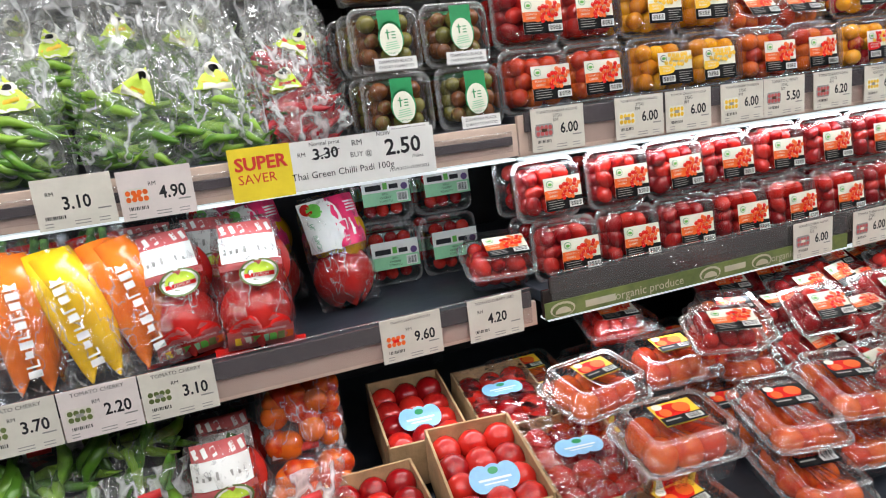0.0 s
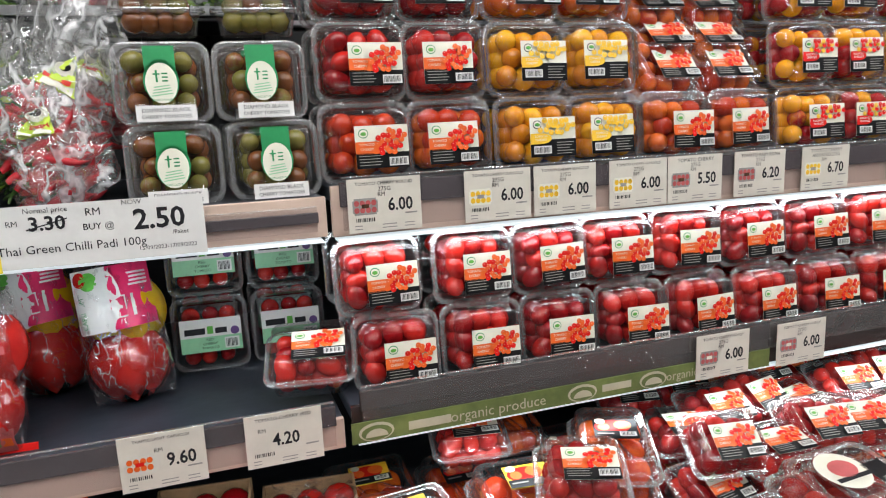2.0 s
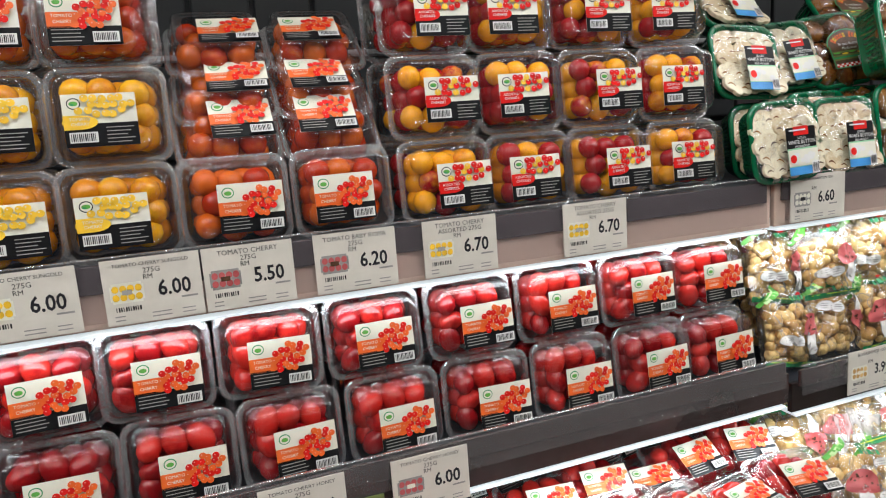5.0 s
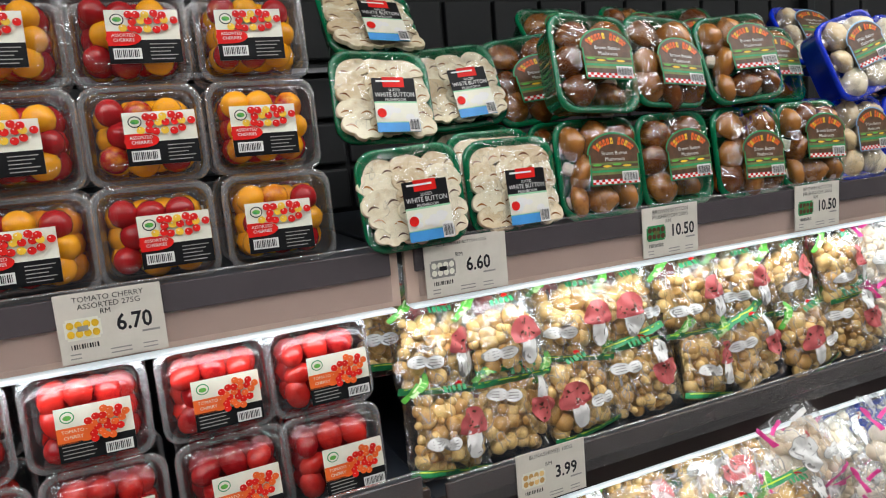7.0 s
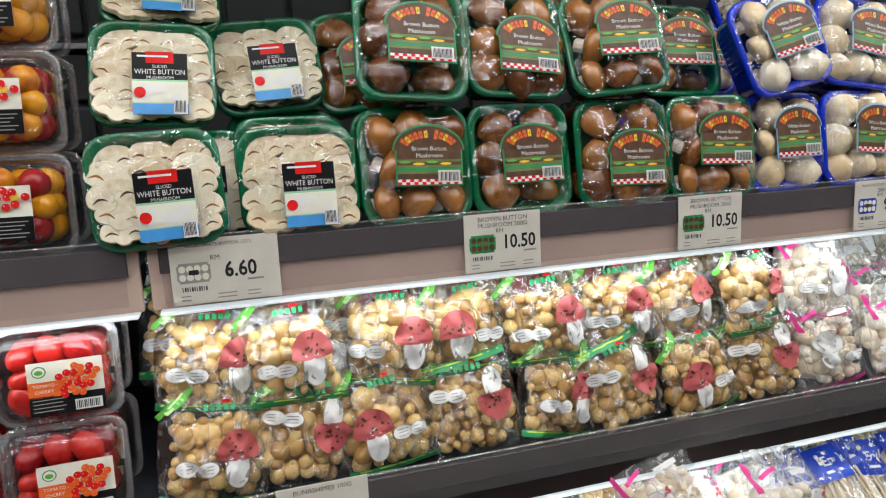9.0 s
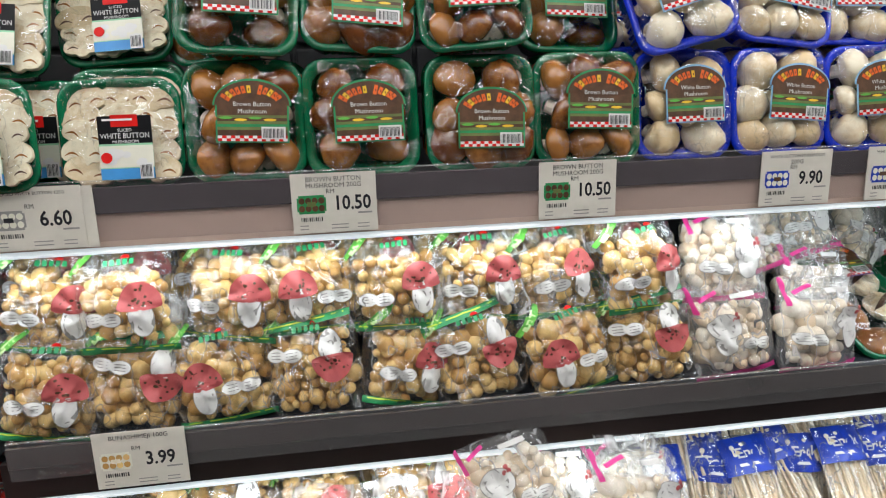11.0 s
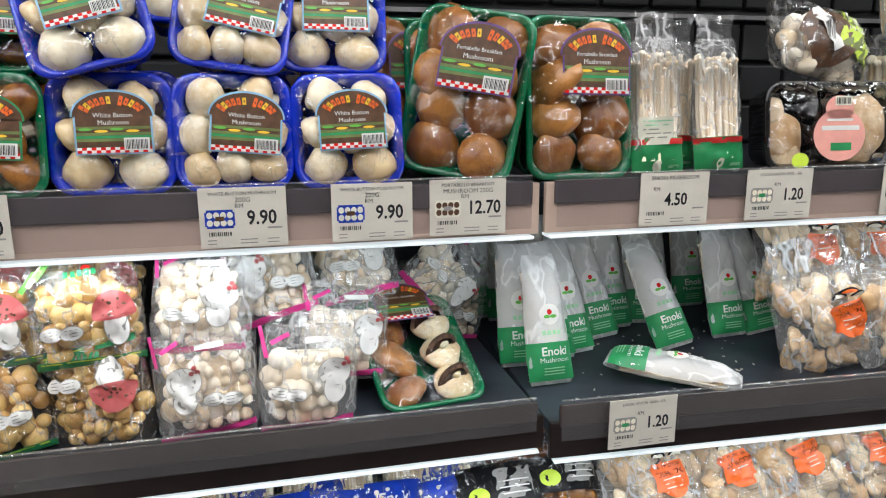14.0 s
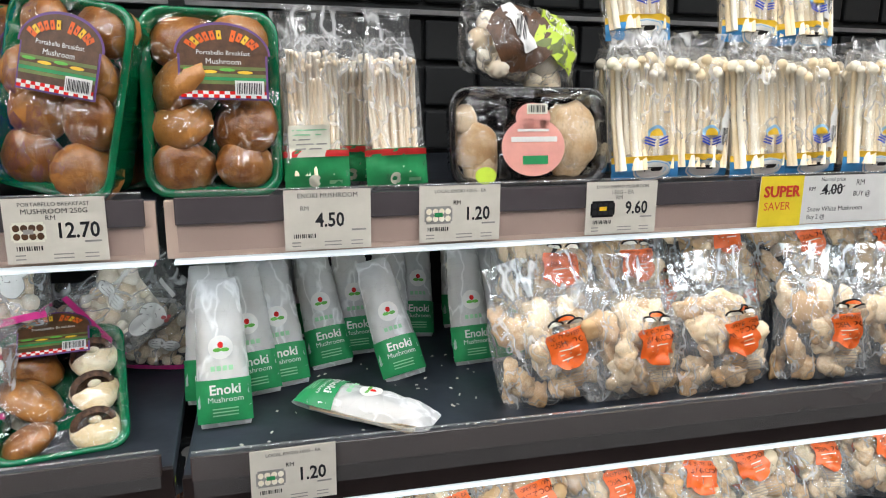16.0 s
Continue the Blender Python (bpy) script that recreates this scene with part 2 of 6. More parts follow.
M_PORTO = mat("portobello_skin", (0.46, 0.20, 0.050), 0.30, scale=1.6, second=(0.23, 0.080, 0.017), spread=0.4, bump=0.3, coat=0.3)
M_WHITE = mat("white_mushroom_skin", (0.88, 0.79, 0.60), 0.34, scale=2.0, second=(0.70, 0.53, 0.30), spread=0.5, bump=0.2, coat=0.2)
M_SLICE = mat("sliced_mushroom_flesh", (0.76, 0.69, 0.51), 0.55, scale=3, second=(0.58, 0.45, 0.27), spread=0.5, bump=0.2)
M_GILL = mat("mushroom_gills", (0.12, 0.06, 0.035), 0.8, vary=0.4, scale=120, bump=0.4)
M_TAN = mat("beech_mushroom_caps", (0.78, 0.53, 0.20), 0.36, scale=45, second=(0.54, 0.30, 0.085), spread=1.5, bump=0.2, coat=0.3, island=True)
M_PALE = mat("white_beech_mushroom_caps", (0.92, 0.84, 0.70), 0.5, scale=14, second=(0.78, 0.62, 0.42), spread=0.9, bump=0.1, island=True)
M_CREAM = mat("cream_long_stems", (0.90, 0.82, 0.66), 0.5, scale=20, second=(0.80, 0.65, 0.42), spread=1.2, bump=0.1, island=True)
M_STEM = mat("pale_stems", (0.90, 0.85, 0.72), 0.55, scale=50, second=(0.76, 0.65, 0.46), bump=0.2)
M_OYSTER = mat("oyster_mushroom_flesh", (0.74, 0.58, 0.38), 0.5, scale=2.2, second=(0.52, 0.32, 0.15), spread=0.7, bump=0.2)
GREEN_TRAY = mat("green_tray_plastic", (0.002, 0.16, 0.062), 0.18, vary=0.15, scale=12, coat=0.4)
BLUE_TRAY = mat("blue_tray_plastic", (0.004, 0.035, 0.66), 0.18, vary=0.15, scale=12, coat=0.4)
BLACK_TRAY = mat("black_tray_plastic", (0.012, 0.011, 0.011), 0.15, vary=0.2, scale=12, coat=0.6)
CARTON = mat("brown_cardboard", (0.42, 0.26, 0.13), 0.8, vary=0.12, scale=30, bump=0.3)
DECK = mat("black_shelf_mat", (0.026, 0.032, 0.043), 0.42, vary=0.25, scale=9, bump=0.15)
PANEL = mat("black_back_panel", (0.007, 0.008, 0.009), 0.55, vary=0.2, scale=8, bump=0.1)
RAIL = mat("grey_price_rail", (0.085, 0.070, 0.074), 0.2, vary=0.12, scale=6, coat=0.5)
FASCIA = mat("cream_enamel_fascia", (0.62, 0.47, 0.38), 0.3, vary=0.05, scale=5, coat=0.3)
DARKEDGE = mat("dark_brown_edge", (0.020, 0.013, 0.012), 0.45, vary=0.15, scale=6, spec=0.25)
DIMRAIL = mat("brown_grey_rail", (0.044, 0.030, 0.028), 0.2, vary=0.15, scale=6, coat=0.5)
STEEL = mat("brushed_steel", (0.55, 0.55, 0.56), 0.3, 0.9, vary=0.1, scale=20)
LED = glow("led_diffuser", (0.80, 0.94, 1.0), 0.65)
CEILPANEL = glow("ceiling_panel_light", (0.98, 0.985, 1.0), 17.0)
FLOOR = mat("grey_floor_tile", (0.20, 0.19, 0.175), 0.25, vary=0.12, scale=3, bump=0.05)
PLASTER = mat("store_wall_paint", (0.17, 0.165, 0.16), 0.8, vary=0.05, scale=4, bump=0.1)
CEIL = mat("store_ceiling_paint", (0.20, 0.20, 0.20), 0.9, vary=0.08, scale=4)
DRYBIT = mat("dried_white_crumbs", (0.62, 0.58, 0.5), 0.8, vary=0.1)
SEAL = mat("red_clip", (0.65, 0.03, 0.03), 0.35, vary=0.05)

# ---- small tools ----
rnd = random.Random(7)


def part(name, bm, material, parent, label="", smooth=True, kind=""):
    me = bpy.data.meshes.new(name)
    bm.to_mesh(me)
    bm.free()
    for m in material if isinstance(material, (list, tuple)) else (material,):
        me.materials.append(m)
    if smooth:
        for f in me.polygons:
            f.use_smooth = True
    return again(name, me, parent, Matrix(), label, kind)


def again(name, me, parent, m, label="", kind=""):
    """One more object on a mesh."""
    ob = new(name, me)
    ob.parent = parent
    ob.matrix_basis = m
    return tagged(ob, label, kind=kind)


def thing(name, label, category, group="", kind=""):
    return tagged(new(name), label, category, group, kind)


def cuboid(bm, x0, y0, z0, x1, y1, z1, bev=0.0):
    r = bmesh.ops.create_cube(bm, size=1.0, matrix=Matrix.LocRotScale(((x0 + x1) / 2, (y0 + y1) / 2, (z0 + z1) / 2), None, (x1 - x0, y1 - y0, z1 - z0)))
    if bev:
        es = list({e for v in r["verts"] for e in v.link_edges})
        bmesh.ops.bevel(bm, geom=es, offset=bev, segments=2, affect="EDGES", profile=0.5)


def box(name, parent, material, x0, y0, z0, x1, y1, z1, bev=0.002, label="", kind=""):
    bm = bmesh.new()
    cuboid(bm, x0, y0, z0, x1, y1, z1, bev)
    return part(name, bm, material, parent, label, False, kind)


def rrect(w, h, r, y, cz=None, n=4):
    """A rounded rectangle in the upright plane at depth y, standing on z = 0 unless cz is given."""
    cz = h / 2 if cz is None else cz
    pts = []
    for k, (sx, sz) in enumerate(((1, 1), (-1, 1), (-1, -1), (1, -1))):
        for i in range(n + 1):
            a = math.pi / 2 * (k + i / n)
            pts.append(Vector((sx * (w / 2 - r) + r * math.cos(a), y, cz + sz * (h / 2 - r) + r * math.sin(a))))
    return pts


def loft(bm, loops, cap0=False, cap1=False):
    rings = [[bm.verts.new(p) for p in lp] for lp in loops]
    n = len(rings[0])
    for a, b in zip(rings, rings[1:]):
        for i in range(n):
            bm.faces.new((a[i], a[(i + 1) % n], b[(i + 1) % n], b[i]))
    if cap0:
        bm.faces.new(rings[0])
    if cap1:
        bm.faces.new(list(reversed(rings[-1])))


def ball_mesh(name, material, sx=1, sy=1, sz=1, u=12, v=8, lump=0.0, seed=0):
    bm = bmesh.new()
    bmesh.ops.create_uvsphere(bm, u_segments=u, v_segments=v, radius=1.0)
    for p in bm.verts:
        k = 1 + lump * noise.noise(p.co * 1.7 + Vector((seed, 0, 0)))
        p.co = Vector((p.co.x * sx, p.co.y * sy, p.co.z * sz)) * k
    me = bpy.data.meshes.new(name)
    bm.to_mesh(me)
    bm.free()
    me.materials.append(material)
    for f in me.polygons:
        f.use_smooth = True
    return me


def tube(bm, pts, radii, n=8, caps=True):
    loops = []
    for i, p in enumerate(pts):
        d = (pts[min(i + 1, len(pts) - 1)] - pts[max(i - 1, 0)]).normalized()
        side = d.cross(Vector((0.31, 0.9, 0.17))).normalized()
        up = d.cross(side)
        loops.append([p + radii[i] * (side * math.cos(2 * math.pi * k / n) + up * math.sin(2 * math.pi * k / n)) for k in range(n)])
    loft(bm, loops, caps, caps)


# all words are made once, as meshes
WORDS = {}


def words_ready(texts):
    made = []
    for s in dict.fromkeys(texts):
        cu = bpy.data.curves.new("words", "FONT")
        cu.body, cu.size, cu.resolution_u, cu.align_x = s, 1.0, 2, "CENTER"
        cu.offset = 0.022 if s in PRICES or s in ("SUPER", "Enoki") else 0.0
        made.append((s, new("words", cu)))
    dg = bpy.context.evaluated_depsgraph_get()
    for s, ob in made:
        WORDS[s] = bpy.data.meshes.new_from_object(ob.evaluated_get(dg))
    for s, ob in made:
        bpy.data.objects.remove(ob)


PRICES = "3.10 4.90 3.70 2.20 9.60 4.20 6.00 5.50 6.20 6.70 6.60 10.50 9.90 12.70 4.50 1.20 3.99 3.30 2.50 4.00".split()
words_ready(PRICES + ["RM", "PACKET", "275G", "200G", "SUPER", "SAVER", "Normal price", "BUY @", "NOW", "/Paket", "Thai Green Chilli Padi 100g",
    "15/09/2023-17/09/2023", "Snow White Mushroom", "Buy 2 @", "TOMATO CHERRY ROUND", "TOMATO CHERRY SUNGOLD", "TOMATO CHERRY HONEY",
    "TOMATO BABY ROMA", "ASSORTED 275G", "TOMATO CHERRY", "TOMATO CHERRY (RED", "TRAFFIC LIGHT CAPSICUM", "SLICED WHITE BUTTON 125G",
    "BROWN BUTTON", "MUSHROOM 200G", "WHITE BUTTON MUSHROOM", "PORTABELLO BREAKFAST", "MUSHROOM 250G", "ENOKI MUSHROOM", "LOCAL ENOKI 100G - EA",
    "CHINA ENPIKO MUSHROOM", "150G - EA", "BUNASHIMEJI 100G", "TOMATO", "CHERRY", "ROUND", "ASSORTED", "CHERRIES", "DIAMOND BLACK", "CHERRY TOMATOES",
    "WHITE BUTTON", "SLICED", "MUSHROOM", "Enoki", "Mushroom", "GREY OYSTER", "CAPSICUM", "organic produce", "Brown Button", "White Button",
    "Portabello Breakfast", "JAPAN", "RED", "Eryngii", "Value Packed Freshness", "PREMIUM", "CHILLI", "100 gram", "AGRICULTURE"])


class Print:
    """Printing on one sheet: shapes laid on the surface y = surf(x, z), layer over layer."""

    def __init__(self, surf=None, step=0.0005):
        self.bm, self.mats, self.surf, self.step = bmesh.new(), [], surf or (lambda x, z: 0.0), step
        self.flat = surf is None

    def slot(self, m):
        if m not in self.mats:
            self.mats.append(m)
        return self.mats.index(m)

    def v(self, x, z, layer):
        return self.bm.verts.new((x, self.surf(x, z) - self.step * layer, z))

    def rect(self, x0, z0, x1, z1, m, layer=1, n=0, turn=0.0):
        n = n or (1 if self.flat else 6)
        k, cx, cz = self.slot(m), (x0 + x1) / 2, (z0 + z1) / 2
        c, s = math.cos(turn), math.sin(turn)
        g = []
        for i in range(n + 1):
            row = []
            for j in range(n + 1):
                px, pz = x0 + (x1 - x0) * i / n - cx, z0 + (z1 - z0) * j / n - cz
                row.append(self.v(cx + px * c - pz * s, cz + px * s + pz * c, layer))
            g.append(row)
        for i in range(n):
            for j in range(n):
                self.bm.faces.new((g[i][j], g[i + 1][j], g[i + 1][j + 1], g[i][j + 1])).material_index = k

    def disc(self, cx, cz, rx, rz, m, layer=1, n=16, a0=0.0, a1=360.0, turn=0.0):
        k = self.slot(m)
        rings = 1 if self.flat else 3
        c, s = math.cos(turn), math.sin(turn)
        mid = self.v(cx, cz, layer)
        prev = None
        full = a1 - a0 >= 360
        for q in range(1, rings + 1):
            ring = []
            for i in range(n if full else n + 1):
                a = radians(a0 + (a1 - a0) * i / n)
                px, pz = rx * q / rings * math.cos(a), rz * q / rings * math.sin(a)
                ring.append(self.v(cx + px * c - pz * s, cz + px * s + pz * c, layer))
            m_ = len(ring)
            for i in range(m_ if full else m_ - 1):
                j = (i + 1) % m_
                f = self.bm.faces.new((mid, ring[i], ring[j]) if prev is None else (prev[i], ring[i], ring[j], prev[j]))
                f.material_index = k
            prev = ring

    def text(self, s, cx, cz, size, m, layer=2, turn=0.0, squeeze=1.0):
        k, c, sn = self.slot(m), math.cos(turn), math.sin(turn)
        me = WORDS[s]
        vs = []
        for p in me.vertices:
            px, pz = p.co.x * size * squeeze, (p.co.y - 0.35) * size
            vs.append(self.v(cx + px * c - pz * sn, cz + px * sn + pz * c, layer))
        for f in me.polygons:
            try:
                self.bm.faces.new([vs[i] for i in f.vertices]).material_index = k
            except ValueError:
                pass

    def bars(self, x0, z0, x1, z1, m, layer=2, n=9):
        w = (x1 - x0) / n
        for i in range(n):
            self.rect(x0 + w * i, z0, x0 + w * (i + (0.35, 0.65, 0.5)[i % 3]), z1, m, layer, 1)

    def done(self, name, parent, label="", m=None):
        ob = part(name, self.bm, self.mats, parent, label, not self.flat)
        if m is not None:
            ob.matrix_basis = m
        return ob


PROTO = {}


def place(key, builder, m):
    """Build a thing once, then copy it."""
    if key in PROTO:
        return copy_thing(PROTO[key], m)
    PROTO[key] = builder()
    PROTO[key].matrix_basis = m
    return PROTO[key]


# ---- the store around ----
def slab(name, material, x0, y0, z0, x1, y1, z1, label, category):
    ob = box(name, None, material, x0, y0, z0, x1, y1, z1, 0.0)
    return tagged(ob, label, category, kind="structure")


slab("floor", FLOOR, -5, -5, -0.1, 7.6, 1.0, 0, "grey polished store floor", "floor")
slab("ceiling", CEIL, -5, -5, 3.0, 7.6, 1.0, 3.1, "plain grey store ceiling", "ceiling")
slab("wall_north", PLASTER, -5, 0.75, 0, 7.6, 0.9, 3.0, "grey store wall behind the cooler", "wall")
slab("wall_south", PLASTER, -5, -5.1, 0, 7.6, -5.0, 3.0, "grey store wall across the aisle", "wall")
slab("wall_west", PLASTER, -5.1, -5, 0, -5, 0.75, 3.0, "grey store side wall", "wall")
slab("wall_east", PLASTER, 7.6, -5, 0, 7.7, 0.75, 3.0, "grey store side wall", "wall")
for ly in (-0.95, -1.75, -2.75):
    for k in range(5):
        fix = thing("ceiling_light", "long white ceiling light panel, lit", "ceiling light", "ceiling lights")
        fix.location = (-2.2 + 1.9 * k, ly, 2.96)
        box("frame", fix, WHITE, -0.90, -0.12, 0.0, 0.90, 0.12, 0.04)
        box("diffuser", fix, CEILPANEL, -0.86, -0.08, -0.004, 0.86, 0.08, 0.0, 0.0, "lit diffuser")

# ---- the cooler: four bays side by side ----
JOINTS = (-1.21, 0.035, 1.25, 2.5, 3.74, 4.98)
UP = ((1.372, 1.332, 1.382), (1.402, 1.328, 1.392), (1.402, 1.328, 1.392), (1.402, 1.328, 1.392), (1.402, 1.328, 1.392))
MID = ((1.140, 1.074, 1.115), (1.156, 1.084, 1.130), (1.138, 1.066, 1.112), (1.132, 1.050, 1.100), (1.132, 1.050, 1.100))
FRONT = (-0.028, -0.036, -0.034, -0.036, -0.036)

body = thing("cooler_cabinet", "long black refrigerated wall cooler with open front", "cooler")
box("base", body, DIMRAIL, JOINTS[0], -0.42, 0.0, JOINTS[-1], 0.73, 0.62)
box("canopy", body, WHITE, JOINTS[0], -0.25, 2.05, JOINTS[-1], 0.73, 2.25)
box("end_panel", body, FASCIA, JOINTS[0] - 0.04, -0.25, 0.0, JOINTS[0], 0.73, 2.25)
box("end_panel", body, FASCIA, JOINTS[-1], -0.25, 0.0, JOINTS[-1] + 0.04, 0.73, 2.25)
box("back", body, PANEL, JOINTS[0], 0.53, 0.62, JOINTS[-1], 0.73, 2.05, 0.0)
for i in range(5):
    x0, x1 = JOINTS[i], JOINTS[i + 1]
    n = 12
    for row, (z0, z1) in enumerate(((1.66, 1.76), (1.77, 1.87), (1.40, 1.47), (1.48, 1.55), (1.56, 1.63))):
        for k in range(n):
            w = (x1 - x0) / n
            box("slat", body, PANEL, x0 + w * k + 0.004, 0.515, z0, x0 + w * (k + 1) - 0.004, 0.532, z1, 0.004)
    box("seam", body, STEEL, x0 + 0.005, 0.505, 1.637, x1 - 0.005, 0.532, 1.646, 0.001)
for x in JOINTS[1:-1]:
    box("upright", body, PANEL, x - 0.012, 0.49, 0.62, x + 0.012, 0.535, 2.05)


def shelf(i, top, low, deck, y, dark, strip):
    x0, x1 = JOINTS[i] + 0.004, JOINTS[i + 1] - 0.004
    s = thing("shelf", "cooler shelf with black deck, clear price rail and light strip", "shelf", "cooler shelves")
    box("deck", s, DECK, x0, y + 0.012, deck - 0.018, x1, 0.53, deck, 0.002, "black shelf mat")
    bm = bmesh.new()
    cuboid(bm, x0, y + 0.006, low + 0.004, x1, y + 0.014, deck + 0.001, 0.001)
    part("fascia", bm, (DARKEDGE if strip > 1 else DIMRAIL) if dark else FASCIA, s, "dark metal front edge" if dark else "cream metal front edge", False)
    mid = top - (top - low) * (0.46 if not dark else 0.42)
    bm = bmesh.new()
    cuboid(bm, x0 + 0.01, y + 0.0015, mid, x1 - 0.01, y + 0.0058, top - 0.006, 0.001)
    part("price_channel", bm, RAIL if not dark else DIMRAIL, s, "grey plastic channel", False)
    foot = low + (0.030 if dark else 0.012)
    bm = bmesh.new()
    loft(bm, [[Vector((x, yy, zz)) for x, yy, zz in ((xx, y, top), (xx, y - 0.001, top), (xx, y - 0.001, foot), (xx, y, foot))] for xx in (x0 + 0.012, x1 - 0.012)], True, True)
    part("price_rail", bm, SMOKY if dark else ACRYL, s, "clear plastic price strip", False)
    box("lip_edge", s, RIM, x0 + 0.012, y - 0.001, top, x1 - 0.012, y + 0.003, top + 0.0015, 0.0005)
    if strip:
        box("led_strip", s, LED, x0 + 0.006, y + 0.004, low - 0.0025, x1 - 0.006, y + 0.030, low + 0.001, 0.0008, "lit white light strip")
    return s


for i in range(5):
    shelf(i, *UP[i], -0.012 if i == 0 else 0.0, False, True)
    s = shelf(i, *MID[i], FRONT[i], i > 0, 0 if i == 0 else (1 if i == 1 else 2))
    if i == 3:  # this shelf stands out a little towards its far end
        s.matrix_basis = pose(2.5, -0.036, 0, 0, 0, -2.6) @ pose(-2.5, 0.036, 0)
    if i == 4:
        s.location.y = -0.056
low = thing("bottom_deck", "black bottom deck of the cooler", "shelf")
box("deck", low, DECK, JOINTS[0] + 0.004, -0.40, 0.80, JOINTS[-1] - 0.004, 0.53, 0.84, 0.003)
box("front_lip", low, DIMRAIL, JOINTS[0] + 0.004, -0.42, 0.62, JOINTS[-1] - 0.004, -0.40, 0.88, 0.002)
box("support", low, DIMRAIL, JOINTS[0] + 0.004, -0.39, 0.62, JOINTS[-1] - 0.004, 0.52, 0.80, 0.0)

# sign strip under the cherry tomato shelf
sign = Print()
sign.rect(0.0, 0.0, 0.62, 0.026, OLIVEP, 1)
for sx in (0.03, 0.31, 0.42):
    sign.disc(sx, 0.012, 0.022, 0.012, SIGNTEXT, 2)
    sign.disc(sx, 0.011, 0.019, 0.0095, OLIVEP, 3)
    sign.disc(sx, 0.006, 0.014, 0.010, SIGNTEXT, 4, a0=0, a1=180)
sign.rect(0.07, 0.006, 0.125, 0.017, SIGNTEXT, 2)
sign.rect(0.34, 0.008, 0.385, 0.018, SIGNTEXT, 2)
sign.text("organic produce", 0.19, 0.013, 0.020, SIGNTEXT, 3)
sign.text("organic produce", 0.50, 0.013, 0.018, SIGNTEXT, 3)
sg = thing("shelf_sign", "olive green strip sign reading organic produce", "sign")
box("board", sg, OLIVEP, 0, 0, 0, 0.62, 0.0015, 0.026, 0.0)
sign.done("print", sg)
sg.location = (0.036, -0.0395, 1.088)

# ---- price tags ----
def tag(x, z, y, price, names=(), pic=None, w=0.09, h=0.064, paper=PAPER, twin=False):
    t = thing("price_tag", "off-white paper price tag reading RM " + price, "price tag", "price tags")
    t.location = (x + w / 2, y - 0.0018, z - h)
    p = Print(step=0.00035)
    p.rect(-w / 2, 0, w / 2, h, paper, 0)
    for k, s in enumerate(names):
        p.text(s, 0, h - 0.006 - 0.0068 * k, min(0.0072, w * 0.135 * 11 / max(8, len(s)) * 0.82), INK, 1)
    p.text("RM", -0.004 if pic else -0.025, h * 0.70, 0.0068, INK, 1)
    if pic:
        p.rect(-w * 0.42, h * 0.33, -w * 0.12, h * 0.64, pic[0], 1)
        p.rect(-w * 0.44, h * 0.37, -w * 0.10, h * 0.60, pic[0], 1.2)
        for k in range(8):
            p.disc(-w * (0.385 - 0.077 * (k % 4)), h * (0.42 + 0.13 * (k // 4)), w * 0.036, h * 0.056, pic[1], 2 + 0.2 * (k % 3), 9)
        p.rect(-w * 0.32, h * 0.455, -w * 0.22, h * 0.53, pic[2], 3)
    p.bars(-w * 0.40, h * 0.20, -w * 0.14, h * 0.27, INK, 1, 11)
    px = w * (0.21 if pic else 0.02)
    p.text(price, px, h * 0.50, 0.0215, INK, 1, squeeze=0.84)
    p.rect(w * 0.27, h * 0.30, w * 0.44, h * 0.33, FADE, 1)
    for bx, bw in ((-0.42, 0.10), (-0.05, 0.20), (0.26, 0.14)):
        for bz in (0.06, 0.12):
            p.rect(w * bx, h * bz, w * (bx + bw), h * bz + 0.0012, FADE, 1)
    bm = bmesh.new()
    cuboid(bm, -w / 2, 0.0004, 0, w / 2, 0.0014, h)
    part("card", bm, paper, t, smooth=False)
    p.done("print", t)
    if twin:
        bm = bmesh.new()
        cuboid(bm, w / 2 - 0.02, 0.0016, -0.001, w / 2 + 0.011, 0.0019, h - 0.001)
        part("card", bm, paper, t, "second tag behind", False)
    return t


RED3, YEL3, DRK3 = (FADE, CAPRED, CREAM), (CREAM, YELP, FADE), (FADE, CAPRED, BROWNP)
for x, pr, nm, pc in ((0.057, "6.00", ("TOMATO CHERRY ROUND", "275G"), DRK3), (0.204, "6.00", ("TOMATO CHERRY SUNGOLD", "275G"), YEL3), (0.299, "6.00", ("TOMATO CHERRY SUNGOLD", "275G"), YEL3),
                      (0.410, "6.00", ("TOMATO CHERRY SUNGOLD", "275G"), YEL3), (0.502, "5.50", ("TOMATO CHERRY", "275G"), DRK3), (0.614, "6.20", ("TOMATO BABY ROMA", "275G"), DRK3),
                      (0.736, "6.70", ("TOMATO CHERRY", "ASSORTED 275G"), YEL3), (0.915, "6.70", ("TOMATO CHERRY", "ASSORTED 275G"), YEL3)):
    tag(x, 1.400, -0.001, pr, nm, pc)
GB, BB, BR = (GREENP, BROWNP, OLIVEP), (DBLUE, CREAM, BROWNP), (CREAM, BROWNP, FADE)
tag(1.274, 1.400, -0.001, "6.60", ("SLICED WHITE BUTTON 125G",), (FADE, CREAM, INK), w=0.092, twin=True)
for x in (1.574, 1.845):
    tag(x, 1.400, -0.001, "10.50", ("BROWN BUTTON", "MUSHROOM 200G"), GB)
for x in (2.113, 2.251):
    tag(x, 1.400, -0.001, "9.90", ("WHITE BUTTON MUSHROOM", "200G"), BB)
tag(2.361, 1.401, -0.001, "12.70", ("PORTABELLO BREAKFAST", "MUSHROOM 250G"), BR)
